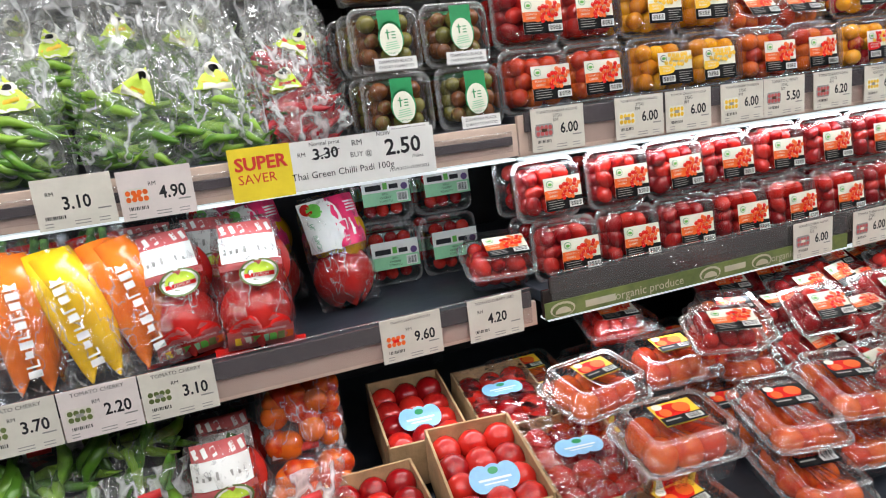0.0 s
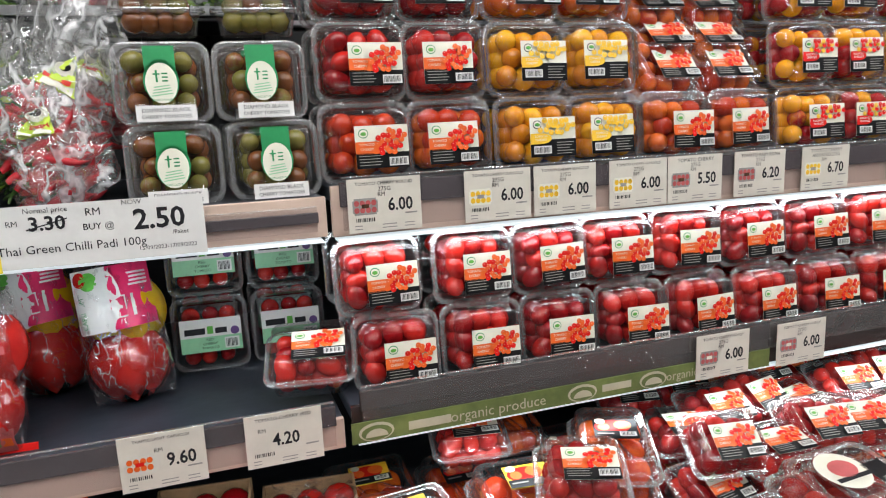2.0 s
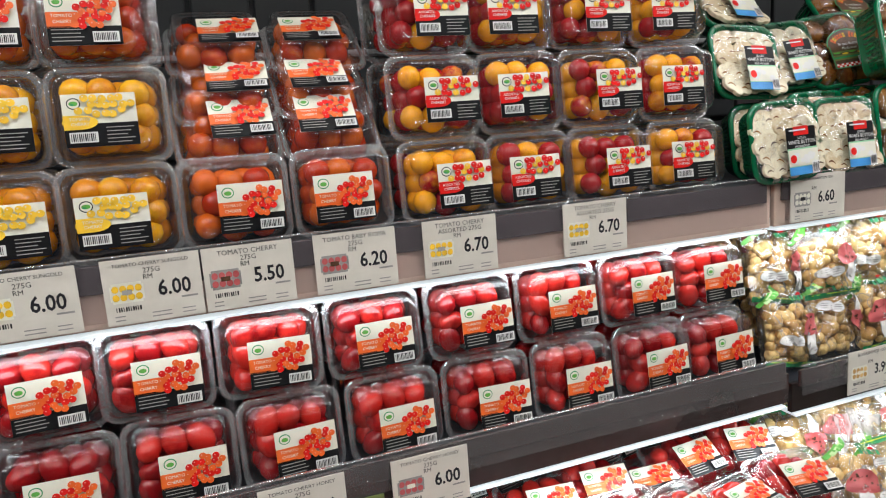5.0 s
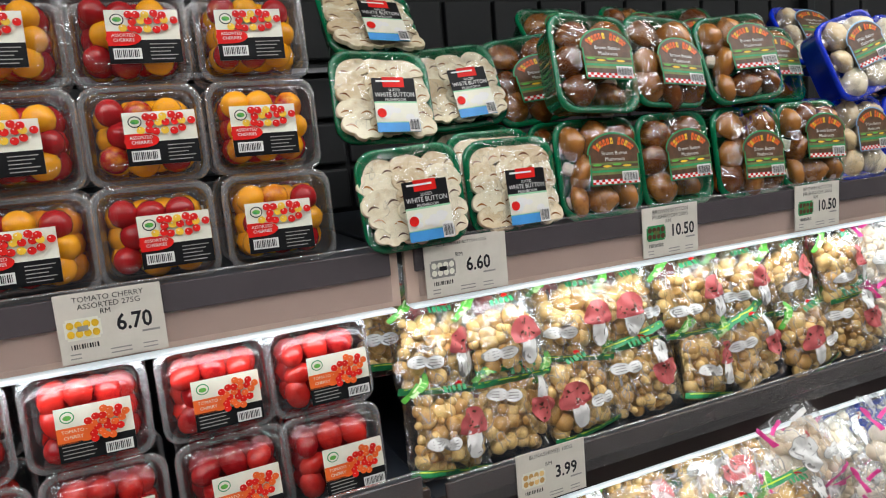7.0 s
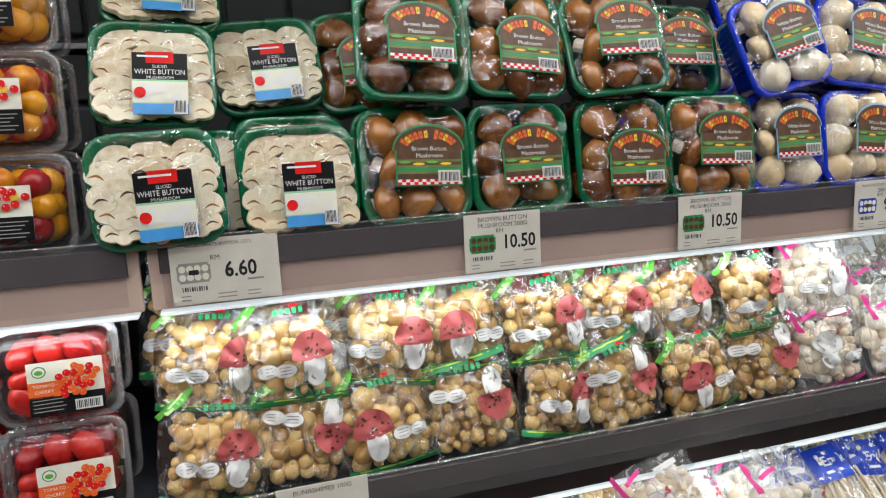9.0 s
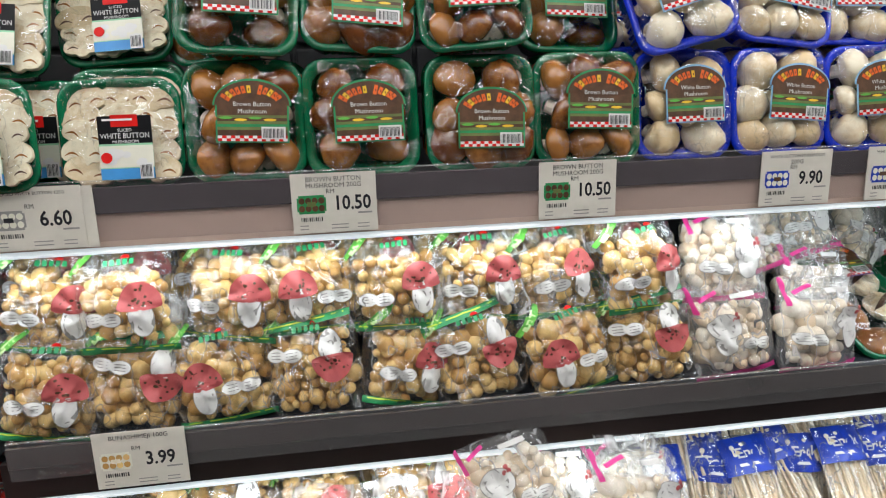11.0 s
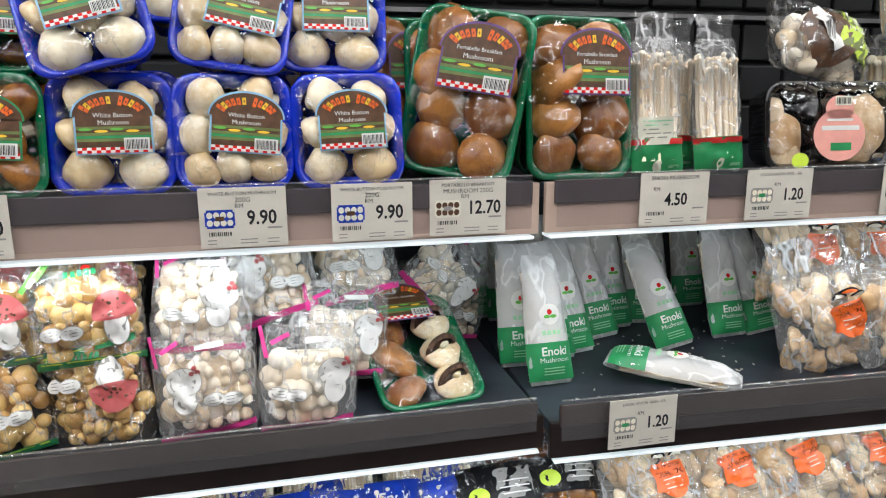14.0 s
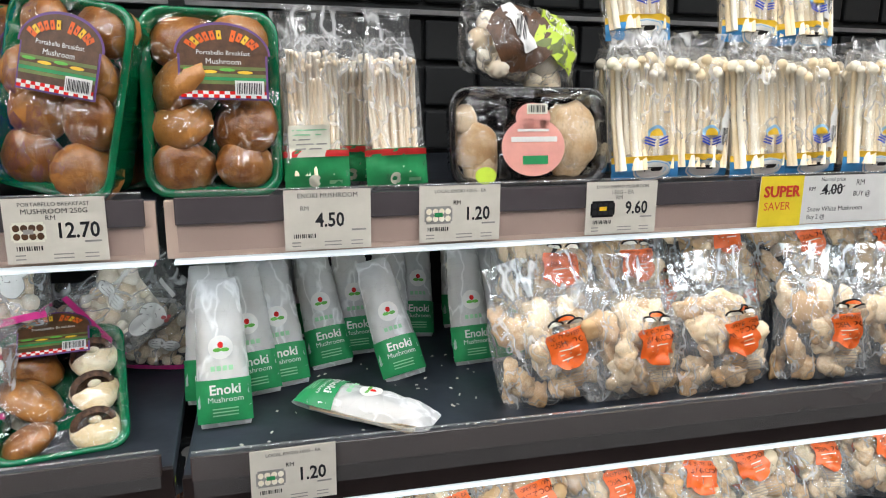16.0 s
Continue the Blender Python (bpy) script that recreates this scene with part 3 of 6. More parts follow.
tag(2.623, 1.401, -0.001, "4.50", ("ENOKI MUSHROOM",), None, w=0.093, h=0.065)
tag(2.771, 1.401, -0.001, "1.20", ("LOCAL ENOKI 100G - EA",), (FADE, M_STEM, GREENP), w=0.096)
tag(2.978, 1.400, -0.001, "9.60", ("CHINA ENPIKO MUSHROOM", "150G - EA"), (BLACK, INK, YELP), w=0.096)
tag(-0.598, 1.393, -0.013, "3.10", (), None, 0.085, 0.060)
tag(-0.508, 1.390, -0.013, "4.90", (), (PAPER, ORANGEP, ORANGEP), 0.085, 0.060, PINKPAPER)
for x, pr, pp in ((-0.712, "3.70", PAPER), (-0.621, "2.20", PINKPAPER), (-0.530, "3.10", PAPER)):
    tag(x, 1.142, -0.029, pr, ("TOMATO CHERRY",), (PAPER, OLIVEP, FADE), 0.089, 0.064, pp)
tag(-0.218, 1.141, -0.029, "9.60", ("TRAFFIC LIGHT CAPSICUM",), (PAPER, ORANGEP, REDP), 0.090)
tag(-0.085, 1.141, -0.029, "4.20", ("TOMATO CHERRY (RED",), None, 0.088)
tag(0.524, 1.152, -0.0425, "6.00", ("TOMATO CHERRY HONEY", "275G"), RED3)
tag(0.665, 1.150, -0.0425, "6.00", ("TOMATO CHERRY HONEY", "275G"), RED3)
tag(1.351, 1.142, -0.035, "3.99", ("BUNASHIMEJI 100G",), (CREAM, M_TAN, M_STEM), 0.094)
tag(2.574, 1.130, -0.0455, "1.20", ("LOCAL ENOKI 100G - EA",), (FADE, M_STEM, GREENP), 0.091)


def sale_tag(x, z, y, left, right, h, old, new_price, line, second):
    t = thing("sale_sign", "yellow and white super saver sign clipped on the shelf edge", "sign", "sale signs")
    t.location = (x, y, z)
    w = left + right
    bm = bmesh.new()
    cuboid(bm, 0, 0, 0, w, 0.0012, h)
    part("card", bm, WHITE, t, smooth=False)
    p = Print(step=0.0003)
    p.rect(0, -0.002, left, h + 0.001, SALEYEL, 1)
    p.text("SUPER", left * 0.5, h * 0.70, left * 0.30, SALERED, 2)
    p.text("SUPER", left * 0.508, h * 0.702, left * 0.30, SALERED, 3)
    p.text("SAVER", left * 0.42, h * 0.40, left * 0.22, SALERED, 2)
    p.text("RM", left + right * 0.07, h * 0.73, 0.008, INK, 1)
    p.text("Normal price", left + right * 0.23, h * 0.92, 0.0075, INK, 1)
    p.text(old, left + right * 0.23, h * 0.71, 0.0200, INK, 1)
    p.rect(left + right * 0.13, h * 0.68, left + right * 0.33, h * 0.70, INK, 2, turn=0.25)
    p.text("RM", left + right * 0.45, h * 0.84, 0.011, INK, 1)
    p.text("BUY @", left + right * 0.47, h * 0.60, 0.0095, INK, 1)
    if new_price:
        p.text("NOW", left + right * 0.64, h * 0.95, 0.0075, INK, 1)
        p.text(new_price, left + right * 0.77, h * 0.66, 0.030, INK, 1)
        p.text("/Paket", left + right * 0.87, h * 0.40, 0.0065, INK, 1)
        p.text("15/09/2023-17/09/2023", left + right * 0.80, h * 0.17, 0.0062, INK, 1)
    p.text(line, left + right * (0.34 if new_price else 0.27), h * 0.30, 0.0125 if new_price else 0.0095, INK, 1)
    if second:
        p.text(second, left + right * 0.12, h * 0.14, 0.0085, INK, 1)
    p.done("print", t)
    return t


sale_tag(-0.378, 1.334, -0.0165, 0.078, 0.197, 0.064, "3.30", "2.50", "Thai Green Chilli Padi 100g", "")
sale_tag(3.226, 1.336, -0.0045, 0.068, 0.21, 0.064, "4.00", "", "Snow White Mushroom", "Buy 2 @")

# ---- produce in packs ----
TOM = {k: [ball_mesh("tomato", m, 1, 1, s, 12, 8) for s in (0.95, 1.05)] for k, m in
       (("red", T_RED), ("orange", T_ORANGE), ("yellow", T_YELLOW), ("mix", T_MIX), ("dark", T_DARK), ("big", T_BIG))}
HONEY = [ball_mesh("tomato", T_RED, 0.9, 0.9, 1.25, 12, 8), ball_mesh("tomato", T_RED, 1.2, 0.95, 0.9, 12, 8)]


def tomato_label(parent, kind, w, h, m):
    """White, red and black fruit label with a cluster of painted tomatoes and a barcode."""
    p = Print(step=0.0004)
    fruit = YELP if kind in ("yellow", "mix") else ORANGEP
    r = random.Random(kind)
    p.rect(-w / 2, -h / 2, w / 2, h / 2, CREAM, 0)
    if kind == "red":
        p.rect(-w / 2, -h / 2, w / 2, -h * 0.14, BLACK, 1)
        p.disc(-w * 0.34, h * 0.32, w * 0.095, h * 0.11, GREENP, 1)
        p.disc(-w * 0.34, h * 0.32, w * 0.08, h * 0.09, CREAM, 2)
        p.disc(-w * 0.34, h * 0.31, w * 0.055, h * 0.045, LEAFP, 2.5)
        p.rect(-w / 2, -h * 0.17, -w * 0.12, h * 0.13, ORANGEP, 1)
        p.disc(-w * 0.12, -h * 0.02, w * 0.12, h * 0.15, ORANGEP, 1.4, 16)
        for k, word in enumerate(("TOMATO", "CHERRY")):
            p.text(word, -w * 0.29, h * (0.06 - 0.11 * k), h * 0.088, CREAM, 3)
        for i in range(24):
            a, q = 2.4 * i, (i / 24) ** 0.5
            fx, fz = w * (0.15 + 0.29 * q * math.cos(a)), h * (0.12 + 0.29 * q * math.sin(a) + 0.10 * q * math.cos(a))
            p.disc(fx, fz, w * 0.055, h * 0.068, ORANGEP if i % 2 else REDP, 4 + i * 0.2, 10)
            p.disc(fx - w * 0.014, fz + h * 0.022, w * 0.011, h * 0.012, PEACHP, 10, 6)
        p.rect(w * 0.10, -h * 0.46, w * 0.46, -h * 0.26, WHITE, 10)
        p.bars(w * 0.12, -h * 0.43, w * 0.44, -h * 0.29, BLACK, 11, 13)
        for k in range(4):
            p.rect(-w * 0.45, -h * (0.20 + 0.07 * k), -w * (0.02 + 0.04 * (k % 2)), -h * (0.217 + 0.07 * k), FADE, 5)
        return p.done("label", parent, "printed fruit label", m)
    p.rect(-w / 2, -h / 2, w / 2, -h * 0.06, BLACK, 1)
    p.rect(-w / 2, -h * 0.17, -w * 0.28, h * 0.10, YELP if kind == "yellow" else REDP, 3)
    p.disc(-w * 0.28, -h * 0.035, w * 0.24, h * 0.135, YELP if kind == "yellow" else REDP, 3.5, 20)
    p.disc(-w * 0.34, h * 0.32, w * 0.095, h * 0.11, INK, 1)
    p.disc(-w * 0.34, h * 0.32, w * 0.08, h * 0.09, CREAM, 2)
    p.disc(-w * 0.34, h * 0.32, w * 0.06, h * 0.045, LEAFP, 2.5)
    p.disc(-w * 0.36, h * 0.30, w * 0.03, h * 0.02, GREENP, 2.8)
    second = REDP if kind == "mix" else (YELP if kind == "yellow" else ORANGEP)
    first = YELP if kind in ("yellow", "mix") else REDP
    for i in range(17):
        u, row = (i % 6) / 5, i // 6
        fx = w * (-0.17 + 0.55 * u + 0.045 * (row % 2) + r.uniform(-0.02, 0.02)) - (w * 0.10 if row == 0 else 0)
        fz = h * (0.17 + 0.115 * row - (0.05 if 0.3 < u < 0.9 and row == 0 else 0) + r.uniform(-0.02, 0.02))
        p.disc(fx, fz, w * 0.058, h * 0.072, second if (row * 2 + i) % 3 else first, 4 + i * 0.25, 10)
        p.disc(fx - w * 0.014, fz + h * 0.024, w * 0.012, h * 0.012, WHITE, 10, 6)
    p.text("ASSORTED" if kind == "mix" else "TOMATO", -w * 0.28, h * 0.025, h * 0.085, WHITE, 5)
    p.text("CHERRIES" if kind == "mix" else "CHERRY", -w * 0.28, -h * 0.065, h * 0.085, WHITE, 5)
    p.rect(-w * 0.44, -h * 0.42, -w * 0.06, -h * 0.22, WHITE, 5)
    p.bars(-w * 0.42, -h * 0.39, -w * 0.08, -h * 0.25, BLACK, 6, 13)
    for k in range(5):
        p.rect(w * 0.06, -h * (0.14 + 0.07 * k), w * (0.44 - 0.05 * (k % 3)), -h * (0.158 + 0.07 * k), FADE, 5)
    return p.done("label", parent, "printed fruit label", m)


def ribbed(loop, depth):
    """A closed outline cut finer, every other point drawn inwards."""
    mid_ = sum(loop, Vector()) / len(loop)
    out = []
    for a, c in zip(loop, loop[1:] + loop[:1]):
        n = 18 if (Vector(c) - a).length > 0.03 else 1
        for k in range(n):
            p = a.lerp(c, k / n)
            out.append(p + (mid_ - p).normalized() * (depth if k % 2 else 0.0))
    return out


def shell_parts(t, w, h, d, r=0.014, ribs=False):
    """A hinged clear box standing on its edge: embossed lid in front, doubled rim, base behind."""
    wall = RIBBED if ribs else SHELL
    bm = bmesh.new()
    y1 = d * 0.42
    rows = [rrect(w - 0.046, h - 0.046, r * 0.6, 0.0013, h / 2), rrect(w - 0.042, h - 0.042, r * 0.6, 0.0013, h / 2), rrect(w - 0.040, h - 0.040, r * 0.6, 0.0012, h / 2), rrect(w - 0.036, h - 0.036, r * 0.6, 0.0002, h / 2), rrect(w - 0.028, h - 0.028, r * 0.8, 0.0, h / 2), rrect(w - 0.021, h - 0.021, r, 0.0032, h / 2),
            rrect(w - 0.017, h - 0.017, r, y1 - 0.006, h / 2), rrect(w - 0.013, h - 0.013, r * 1.05, y1 - 0.0055, h / 2), rrect(w - 0.012, h - 0.012, r * 1.05, y1, h / 2)]
    if ribs:
        rows = [ribbed(lp, 0.0 if k < 5 else 0.0036) for k, lp in enumerate(rows)]
    loft(bm, rows, True)
    part("lid", bm, wall, t, "clear plastic lid")
    bm = bmesh.new()
    loft(bm, [rrect(w - 0.012, h - 0.012, r, y1, h / 2), rrect(w - 0.003, h - 0.003, r * 1.15, y1, h / 2), rrect(w - 0.001, h - 0.001, r * 1.15, y1 + 0.0016, h / 2), rrect(w - 0.005, h - 0.005, r * 1.15, y1 + 0.0026, h / 2),
              rrect(w, h, r * 1.2, y1 + 0.0036, h / 2), rrect(w - 0.001, h - 0.001, r * 1.15, y1 + 0.0056, h / 2), rrect(w - 0.012, h - 0.012, r, y1 + 0.006, h / 2)])
    part("rim", bm, RIM, t, "clear folded rim", False)
    bm = bmesh.new()
    rows = [rrect(w - 0.012, h - 0.012, r, y1 + 0.006, h / 2), rrect(w - 0.014, h - 0.014, r, y1 + 0.012, h / 2), rrect(w - 0.017, h - 0.017, r, y1 + 0.013, h / 2), rrect(w - 0.022, h - 0.022, r, d - 0.003, h / 2), rrect(w - 0.030, h - 0.030, r * 0.7, d, h / 2)]
    if ribs:
        rows = [ribbed(lp, 0.0036 if k in (2, 3) else 0.0) for k, lp in enumerate(rows)]
    loft(bm, rows, False, True)
    part("base", bm, wall, t, "clear plastic base")


def fill(t, meshes, w, h, d, rad, seed, y0=0.006, layers=2):
    r = random.Random(seed)
    if layers > 1:
        bm = bmesh.new()
        for i in range(4):
            for j in range(3):
                bmesh.ops.create_uvsphere(bm, u_segments=8, v_segments=6, radius=rad * 1.15, matrix=pose((i - 1.5) * (w - 0.044) / 3.6, y0 + 2.7 * rad, h / 2 + (j - 1) * (h - 0.05) / 2.4))
        part("tomatoes", bm, meshes[0].materials[0], t, "tomatoes at the back of the pack", True, "stuff")
        layers = 1
    nx, nz = max(2, round((w - 0.03) / (2 * rad))), max(2, round((h - 0.026) / (1.9 * rad)))
    for ly in range(layers):
        for i in range(nx):
            for j in range(nz):
                x = -w / 2 + 0.014 + rad + (w - 0.028 - 2 * rad) * (i + (0.35 if j % 2 else 0) * (0 if nx < 3 else 0.5)) / max(1, nx - 1 + 0.18)
                z = 0.011 + rad + (h - 0.024 - 2 * rad) * j / max(1, nz - 1)
                k = rad * r.uniform(0.88, 1.08)
                y = y0 + rad + ly * rad * 1.6 + r.uniform(0, 0.004)
                again("tomato", r.choice(meshes), t, Matrix.LocRotScale((x + r.uniform(-1, 1) * rad * 0.2, y, z + r.uniform(-1, 1) * rad * 0.15),
                      Euler((r.uniform(-0.5, 0.5), r.uniform(0, 3), r.uniform(0, 3))), (k, k, k)))


def cherry_pack(kind, lab, seed, off=(0.0, 0.0), w=0.115, h=0.099, d=0.062):
    names = {"red": "bright red", "orange": "orange red", "yellow": "golden yellow", "mix": "mixed red and yellow", "dark": "dark brownish red"}
    t = thing("tomato_clamshell", "clear clamshell of " + names[kind] + " cherry tomatoes, printed label", "tomato pack", "cherry tomato packs")
    shell_parts(t, w, h, d)
    meshes = TOM[kind] if kind != "red" or seed % 2 else HONEY
    if lab == "honey":
        meshes = HONEY
    fill(t, meshes, w, h, d, 0.0145, seed, layers=1 if seed > 90 else 2)
    tomato_label(t, "mix" if kind == "mix" else ("yellow" if kind == "yellow" else "red"), 0.066, 0.051, pose(off[0], -0.0006, h * 0.47 + off[1], 0, 0, 0))
    return t


def lean(x, y, z, back=8, turn=0, roll=0):
    return pose(x, y, z, -back, roll, turn)


def flat_on(x, y, z, d, tilt=-84, turn=0):
    """A pack on its back, lid up: x, y of its near edge's middle, z under it."""
    return pose(x, y, z, 0, 0, turn) @ pose(0, 0, d, tilt, 0, 0)


r1 = random.Random(3)
UX = (0.095, 0.208, 0.322, 0.433, 0.545, 0.663, 0.785, 0.898, 1.012, 1.132)
K1 = ("orange", "orange", "yellow", "yellow", "dark", "dark", "mix", "mix", "mix", "mix")
K2 = ("red", "red", "yellow", "yellow", "", "", "mix", "mix", "mix", "mix")
K3 = ("red", "red", "orange", "orange", "", "", "mix", "mix", "mix", "mix")
for row, kinds in enumerate((K1, K2, K3)):
    for i, (x, k) in enumerate(zip(UX, kinds)):
        if not k:
            continue
        kk = "orange" if k == "dark" else k
        v = i % 2
        for depth in range(2):
            place(("cherry", kk, v, depth > 0), lambda kk=kk, v=v, depth=depth: cherry_pack(kk, "", 10 + v + 91 * depth, (0.010 * (1 - 2 * v) + 0.004, -0.004)),
                  lean(x + r1.uniform(-0.002, 0.002), 0.014 + 0.018 * row + 0.072 * depth, 1.393 + 0.098 * row, 5, r1.uniform(-2, 2), r1.uniform(-0.6, 0.6)))
# two columns whose upper packs lie tilted on their backs
for i, x in enumerate((0.550, 0.662)):
    for j, (y, z, b) in enumerate(((0.018, 1.494, 38), (0.036, 1.545, 48), (0.06, 1.600, 52))):
        place(("cherry", "orange", i, False), None, lean(x, y + 0.02, z, b, r1.uniform(-4, 4)))
    place(("cherry", "orange", i, True), None, lean(x, 0.12, 1.491, 4))
MX1 = (0.098, 0.228, 0.340, 0.443, 0.560, 0.681, 0.803, 0.924, 1.045, 1.157)
MX0 = (0.111, 0.229, 0.343, 0.456, 0.573, 0.692, 0.810, 0.928, 1.055, 1.158)
for row, xs in enumerate((MX0, MX1)):
    for i, x in enumerate(xs):
        for depth in range(2):
            v = i % 3
            place(("honey", v, depth > 0), lambda v=v, depth=depth: cherry_pack("red", "honey", 20 + v + 91 * depth, (0.012 - 0.003 * v, -0.006)),
                  lean(x + r1.uniform(-0.002, 0.002), -0.016 + 0.020 * row + 0.07 * depth, 1.131 + 0.096 * row, 7, r1.uniform(-3, 3), r1.uniform(-1, 1)))


def dark_pack(seed):
    w, h, d = 0.106, 0.092, 0.058
    t = thing("black_tomato_clamshell", "clear clamshell of dark green-brown tomatoes with green and white label", "tomato pack", "dark tomato packs")
    shell_parts(t, w, h, d)
    fill(t, TOM["dark"], w, h, d, 0.0125, seed)
    p = Print(step=0.0004)
    p.rect(-0.017, 0.040, 0.015, h - 0.010, GREENP, 0)
    p.disc(-0.001, 0.044, 0.0185, 0.024, GREENP, 0)
    p.disc(-0.001, 0.042, 0.0165, 0.022, CREAM, 1, 20)
    p.text("AGRICULTURE", -0.001, 0.024, 0.0032, GREENP, 2)
    p.rect(-0.0065, 0.043, -0.0045, 0.056, GREENP, 2)
    p.rect(-0.009, 0.051, -0.002, 0.0525, GREENP, 3)
    for k in range(3):
        p.rect(0.000, 0.0435 + 0.004 * k, 0.006, 0.045 + 0.004 * k, GREENP, 2)
    for k in range(4):
        p.rect(-0.012 + 0.001 * k, 0.029 + 0.003 * k, 0.010 - 0.001 * k, 0.0302 + 0.003 * k, MINTP, 2, 1, 0.12)
    p.rect(-0.030, 0.001, 0.032, 0.018, WHITE, 1)
    p.text("DIAMOND BLACK", 0.001, 0.013, 0.0062, INK, 2)
    p.text("CHERRY TOMATOES", 0.001, 0.006, 0.0056, INK, 2)
    p.done("label", t, "green and white label", pose(0, -0.0006, 0))
    return t


for row in range(2):
    for i, x in enumerate((-0.127, -0.018)):
        for depth in range(3):
            place(("dark", i), lambda i=i: dark_pack(40 + i), lean(x + r1.uniform(-0.002, 0.002) - 0.005 * row, 0.012 + 0.012 * row + 0.066 * depth, 1.383 + 0.092 * row, 5, r1.uniform(-2, 2)))
# one more of each lies flat on top
for i, x in enumerate((-0.130, -0.022)):
    place(("dark", i), None, pose(x, 0.06, 1.568, 0, 0, 3 - 5 * i) @ pose(0, 0, 0.058, -84, 0, 0))


def segar_pack(seed):
    w, h, d = 0.108, 0.110, 0.06
    t = thing("tomato_clamshell", "clear clamshell of small red tomatoes with white and green label", "tomato pack", "white labelled tomato packs")
    shell_parts(t, w, h, d)
    fill(t, TOM["red"], w, h, d, 0.0125, seed, layers=1)
    p = Print(step=0.0004)
    p.rect(-0.042, 0.018, 0.042, 0.066, WHITE, 0)
    p.rect(-0.042, 0.018, 0.042, 0.040, MINTP, 1)
    p.rect(-0.036, 0.044, -0.008, 0.053, INK, 1)
    p.rect(-0.005, 0.044, 0.003, 0.055, LEAFP, 1)
    p.rect(0.006, 0.044, 0.022, 0.052, INK, 1)
    p.disc(0.033, 0.046, 0.006, 0.006, PURP, 1)
    p.rect(0.018, 0.021, 0.038, 0.037, WHITE, 2)
    p.bars(0.020, 0.023, 0.036, 0.035, INK, 3, 9)
    p.text("RED", -0.002, 0.036, 0.0055, INK, 2)
    p.text("CHERRY", -0.002, 0.030, 0.0055, INK, 2)
    p.text("TOMATO", -0.002, 0.024, 0.0055, INK, 2)
    p.done("label", t, "white and green label", pose(0.002, -0.0006, 0.016))
    return t


for row in range(2):
    for i, x in enumerate((-0.115, -0.002)):
        place(("segar",), lambda: segar_pack(50), lean(x, 0.205 + 0.012 * row, 1.116 + 0.111 * row, 5, -3))
        place(("segar",), None, lean(x, 0.29 + 0.012 * row, 1.116 + 0.111 * row, 5, -3))
place(("honey", 0, False), None, flat_on(-0.004, -0.004, 1.118, 0.062, -66, -10))


# ---- mushroom trays ----
def cap_mesh(name, skin, seed, flat=0.78, stem=True):
    bm = bmesh.new()
    bmesh.ops.create_uvsphere(bm, u_segments=16, v_segments=11, radius=1.0)
    for p in bm.verts:
        k = 1 + 0.12 * noise.noise(p.co * 1.2 + Vector((seed, 2, 0))) + 0.05 * noise.noise(p.co * 4 + Vector((seed, 0, 3)))
        p.co = Vector((p.co.x * k, p.co.y * k, p.co.z * (flat if p.co.z > 0 else flat * 0.55) * k))
    for f in bm.faces:
        f.smooth = True
    if stem:
        n0 = len(bm.faces)
        tube(bm, [Vector((0, 0, -0.3)), Vector((0.05, 0, -0.6)), Vector((0.07, 0.02, -0.82)), Vector((0.07, 0.02, -0.88))], [0.36, 0.32, 0.34, 0.22], 10)
        bm.faces.ensure_lookup_table()
        for f in bm.faces[n0:]:
            f.material_index = 1
    me = bpy.data.meshes.new(name)
    bm.to_mesh(me)
    bm.free()
    me.materials.append(skin)
    me.materials.append(M_STEM)
    return me


BROWNS = [cap_mesh("mushroom", M_BROWN, 3 * s, 0.72 + 0.07 * s) for s in range(4)]
PORTOS = [cap_mesh("mushroom", M_PORTO, 4 * s, 0.62 + 0.06 * s) for s in range(3)]
WHITES = [cap_mesh("mushroom", M_WHITE, 5 + s, 0.85 + 0.05 * s) for s in range(3)]


def slice_mesh(seed, gill):
    """A mushroom cut through the middle: cap, stalk and a dark arc of gills."""
    bm = bmesh.new()
    pts = []
    for i in range(13):
        a = math.pi * i / 12
        pts.append((math.cos(a), 0.72 * math.sin(a) ** 0.85))
    pts += [(-0.98, -0.14), (-0.86, -0.30), (-0.62, -0.40), (-0.34, -0.42), (-0.20, -0.56), (0.0, -0.60), (0.20, -0.56), (0.34, -0.42), (0.62, -0.40), (0.86, -0.30), (0.98, -0.14)]
    loft(bm, [[Vector((x * 0.96, -0.10, z * 0.96)) for x, z in pts], [Vector((x, -0.06, z)) for x, z in pts], [Vector((x, 0.12, z)) for x, z in pts]], True, True)
    n0 = len(bm.faces)
    for sx in (-1, 1):
        arc = [Vector((sx * (0.22 + 0.58 * i / 6), -0.108, -0.10 + 0.17 * math.sin(math.pi * i / 6))) for i in range(7)]
        low_ = [Vector((sx * (0.22 + 0.58 * i / 6), -0.108, -0.14 + 0.11 * math.sin(math.pi * i / 6))) for i in range(7)]
        vs, ws = [bm.verts.new(p) for p in arc], [bm.verts.new(p) for p in low_]
        for i in range(6):
            bm.faces.new((vs[i], vs[i + 1], ws[i + 1], ws[i]))
    bm.faces.ensure_lookup_table()
    for f in bm.faces[n0:]:
        f.material_index = 1
    me = bpy.data.meshes.new("mushroom_slice")
    bm.to_mesh(me)
    bm.free()
    me.materials.append(M_SLICE)
    me.materials.append(gill)
    return me


SLICES = [slice_mesh(0, M_BROWN), slice_mesh(1, M_GILL)]


def bulge(u, v):
    return max(0.0, (1 - abs(u) ** 4)) * max(0.0, (1 - abs(v) ** 4))


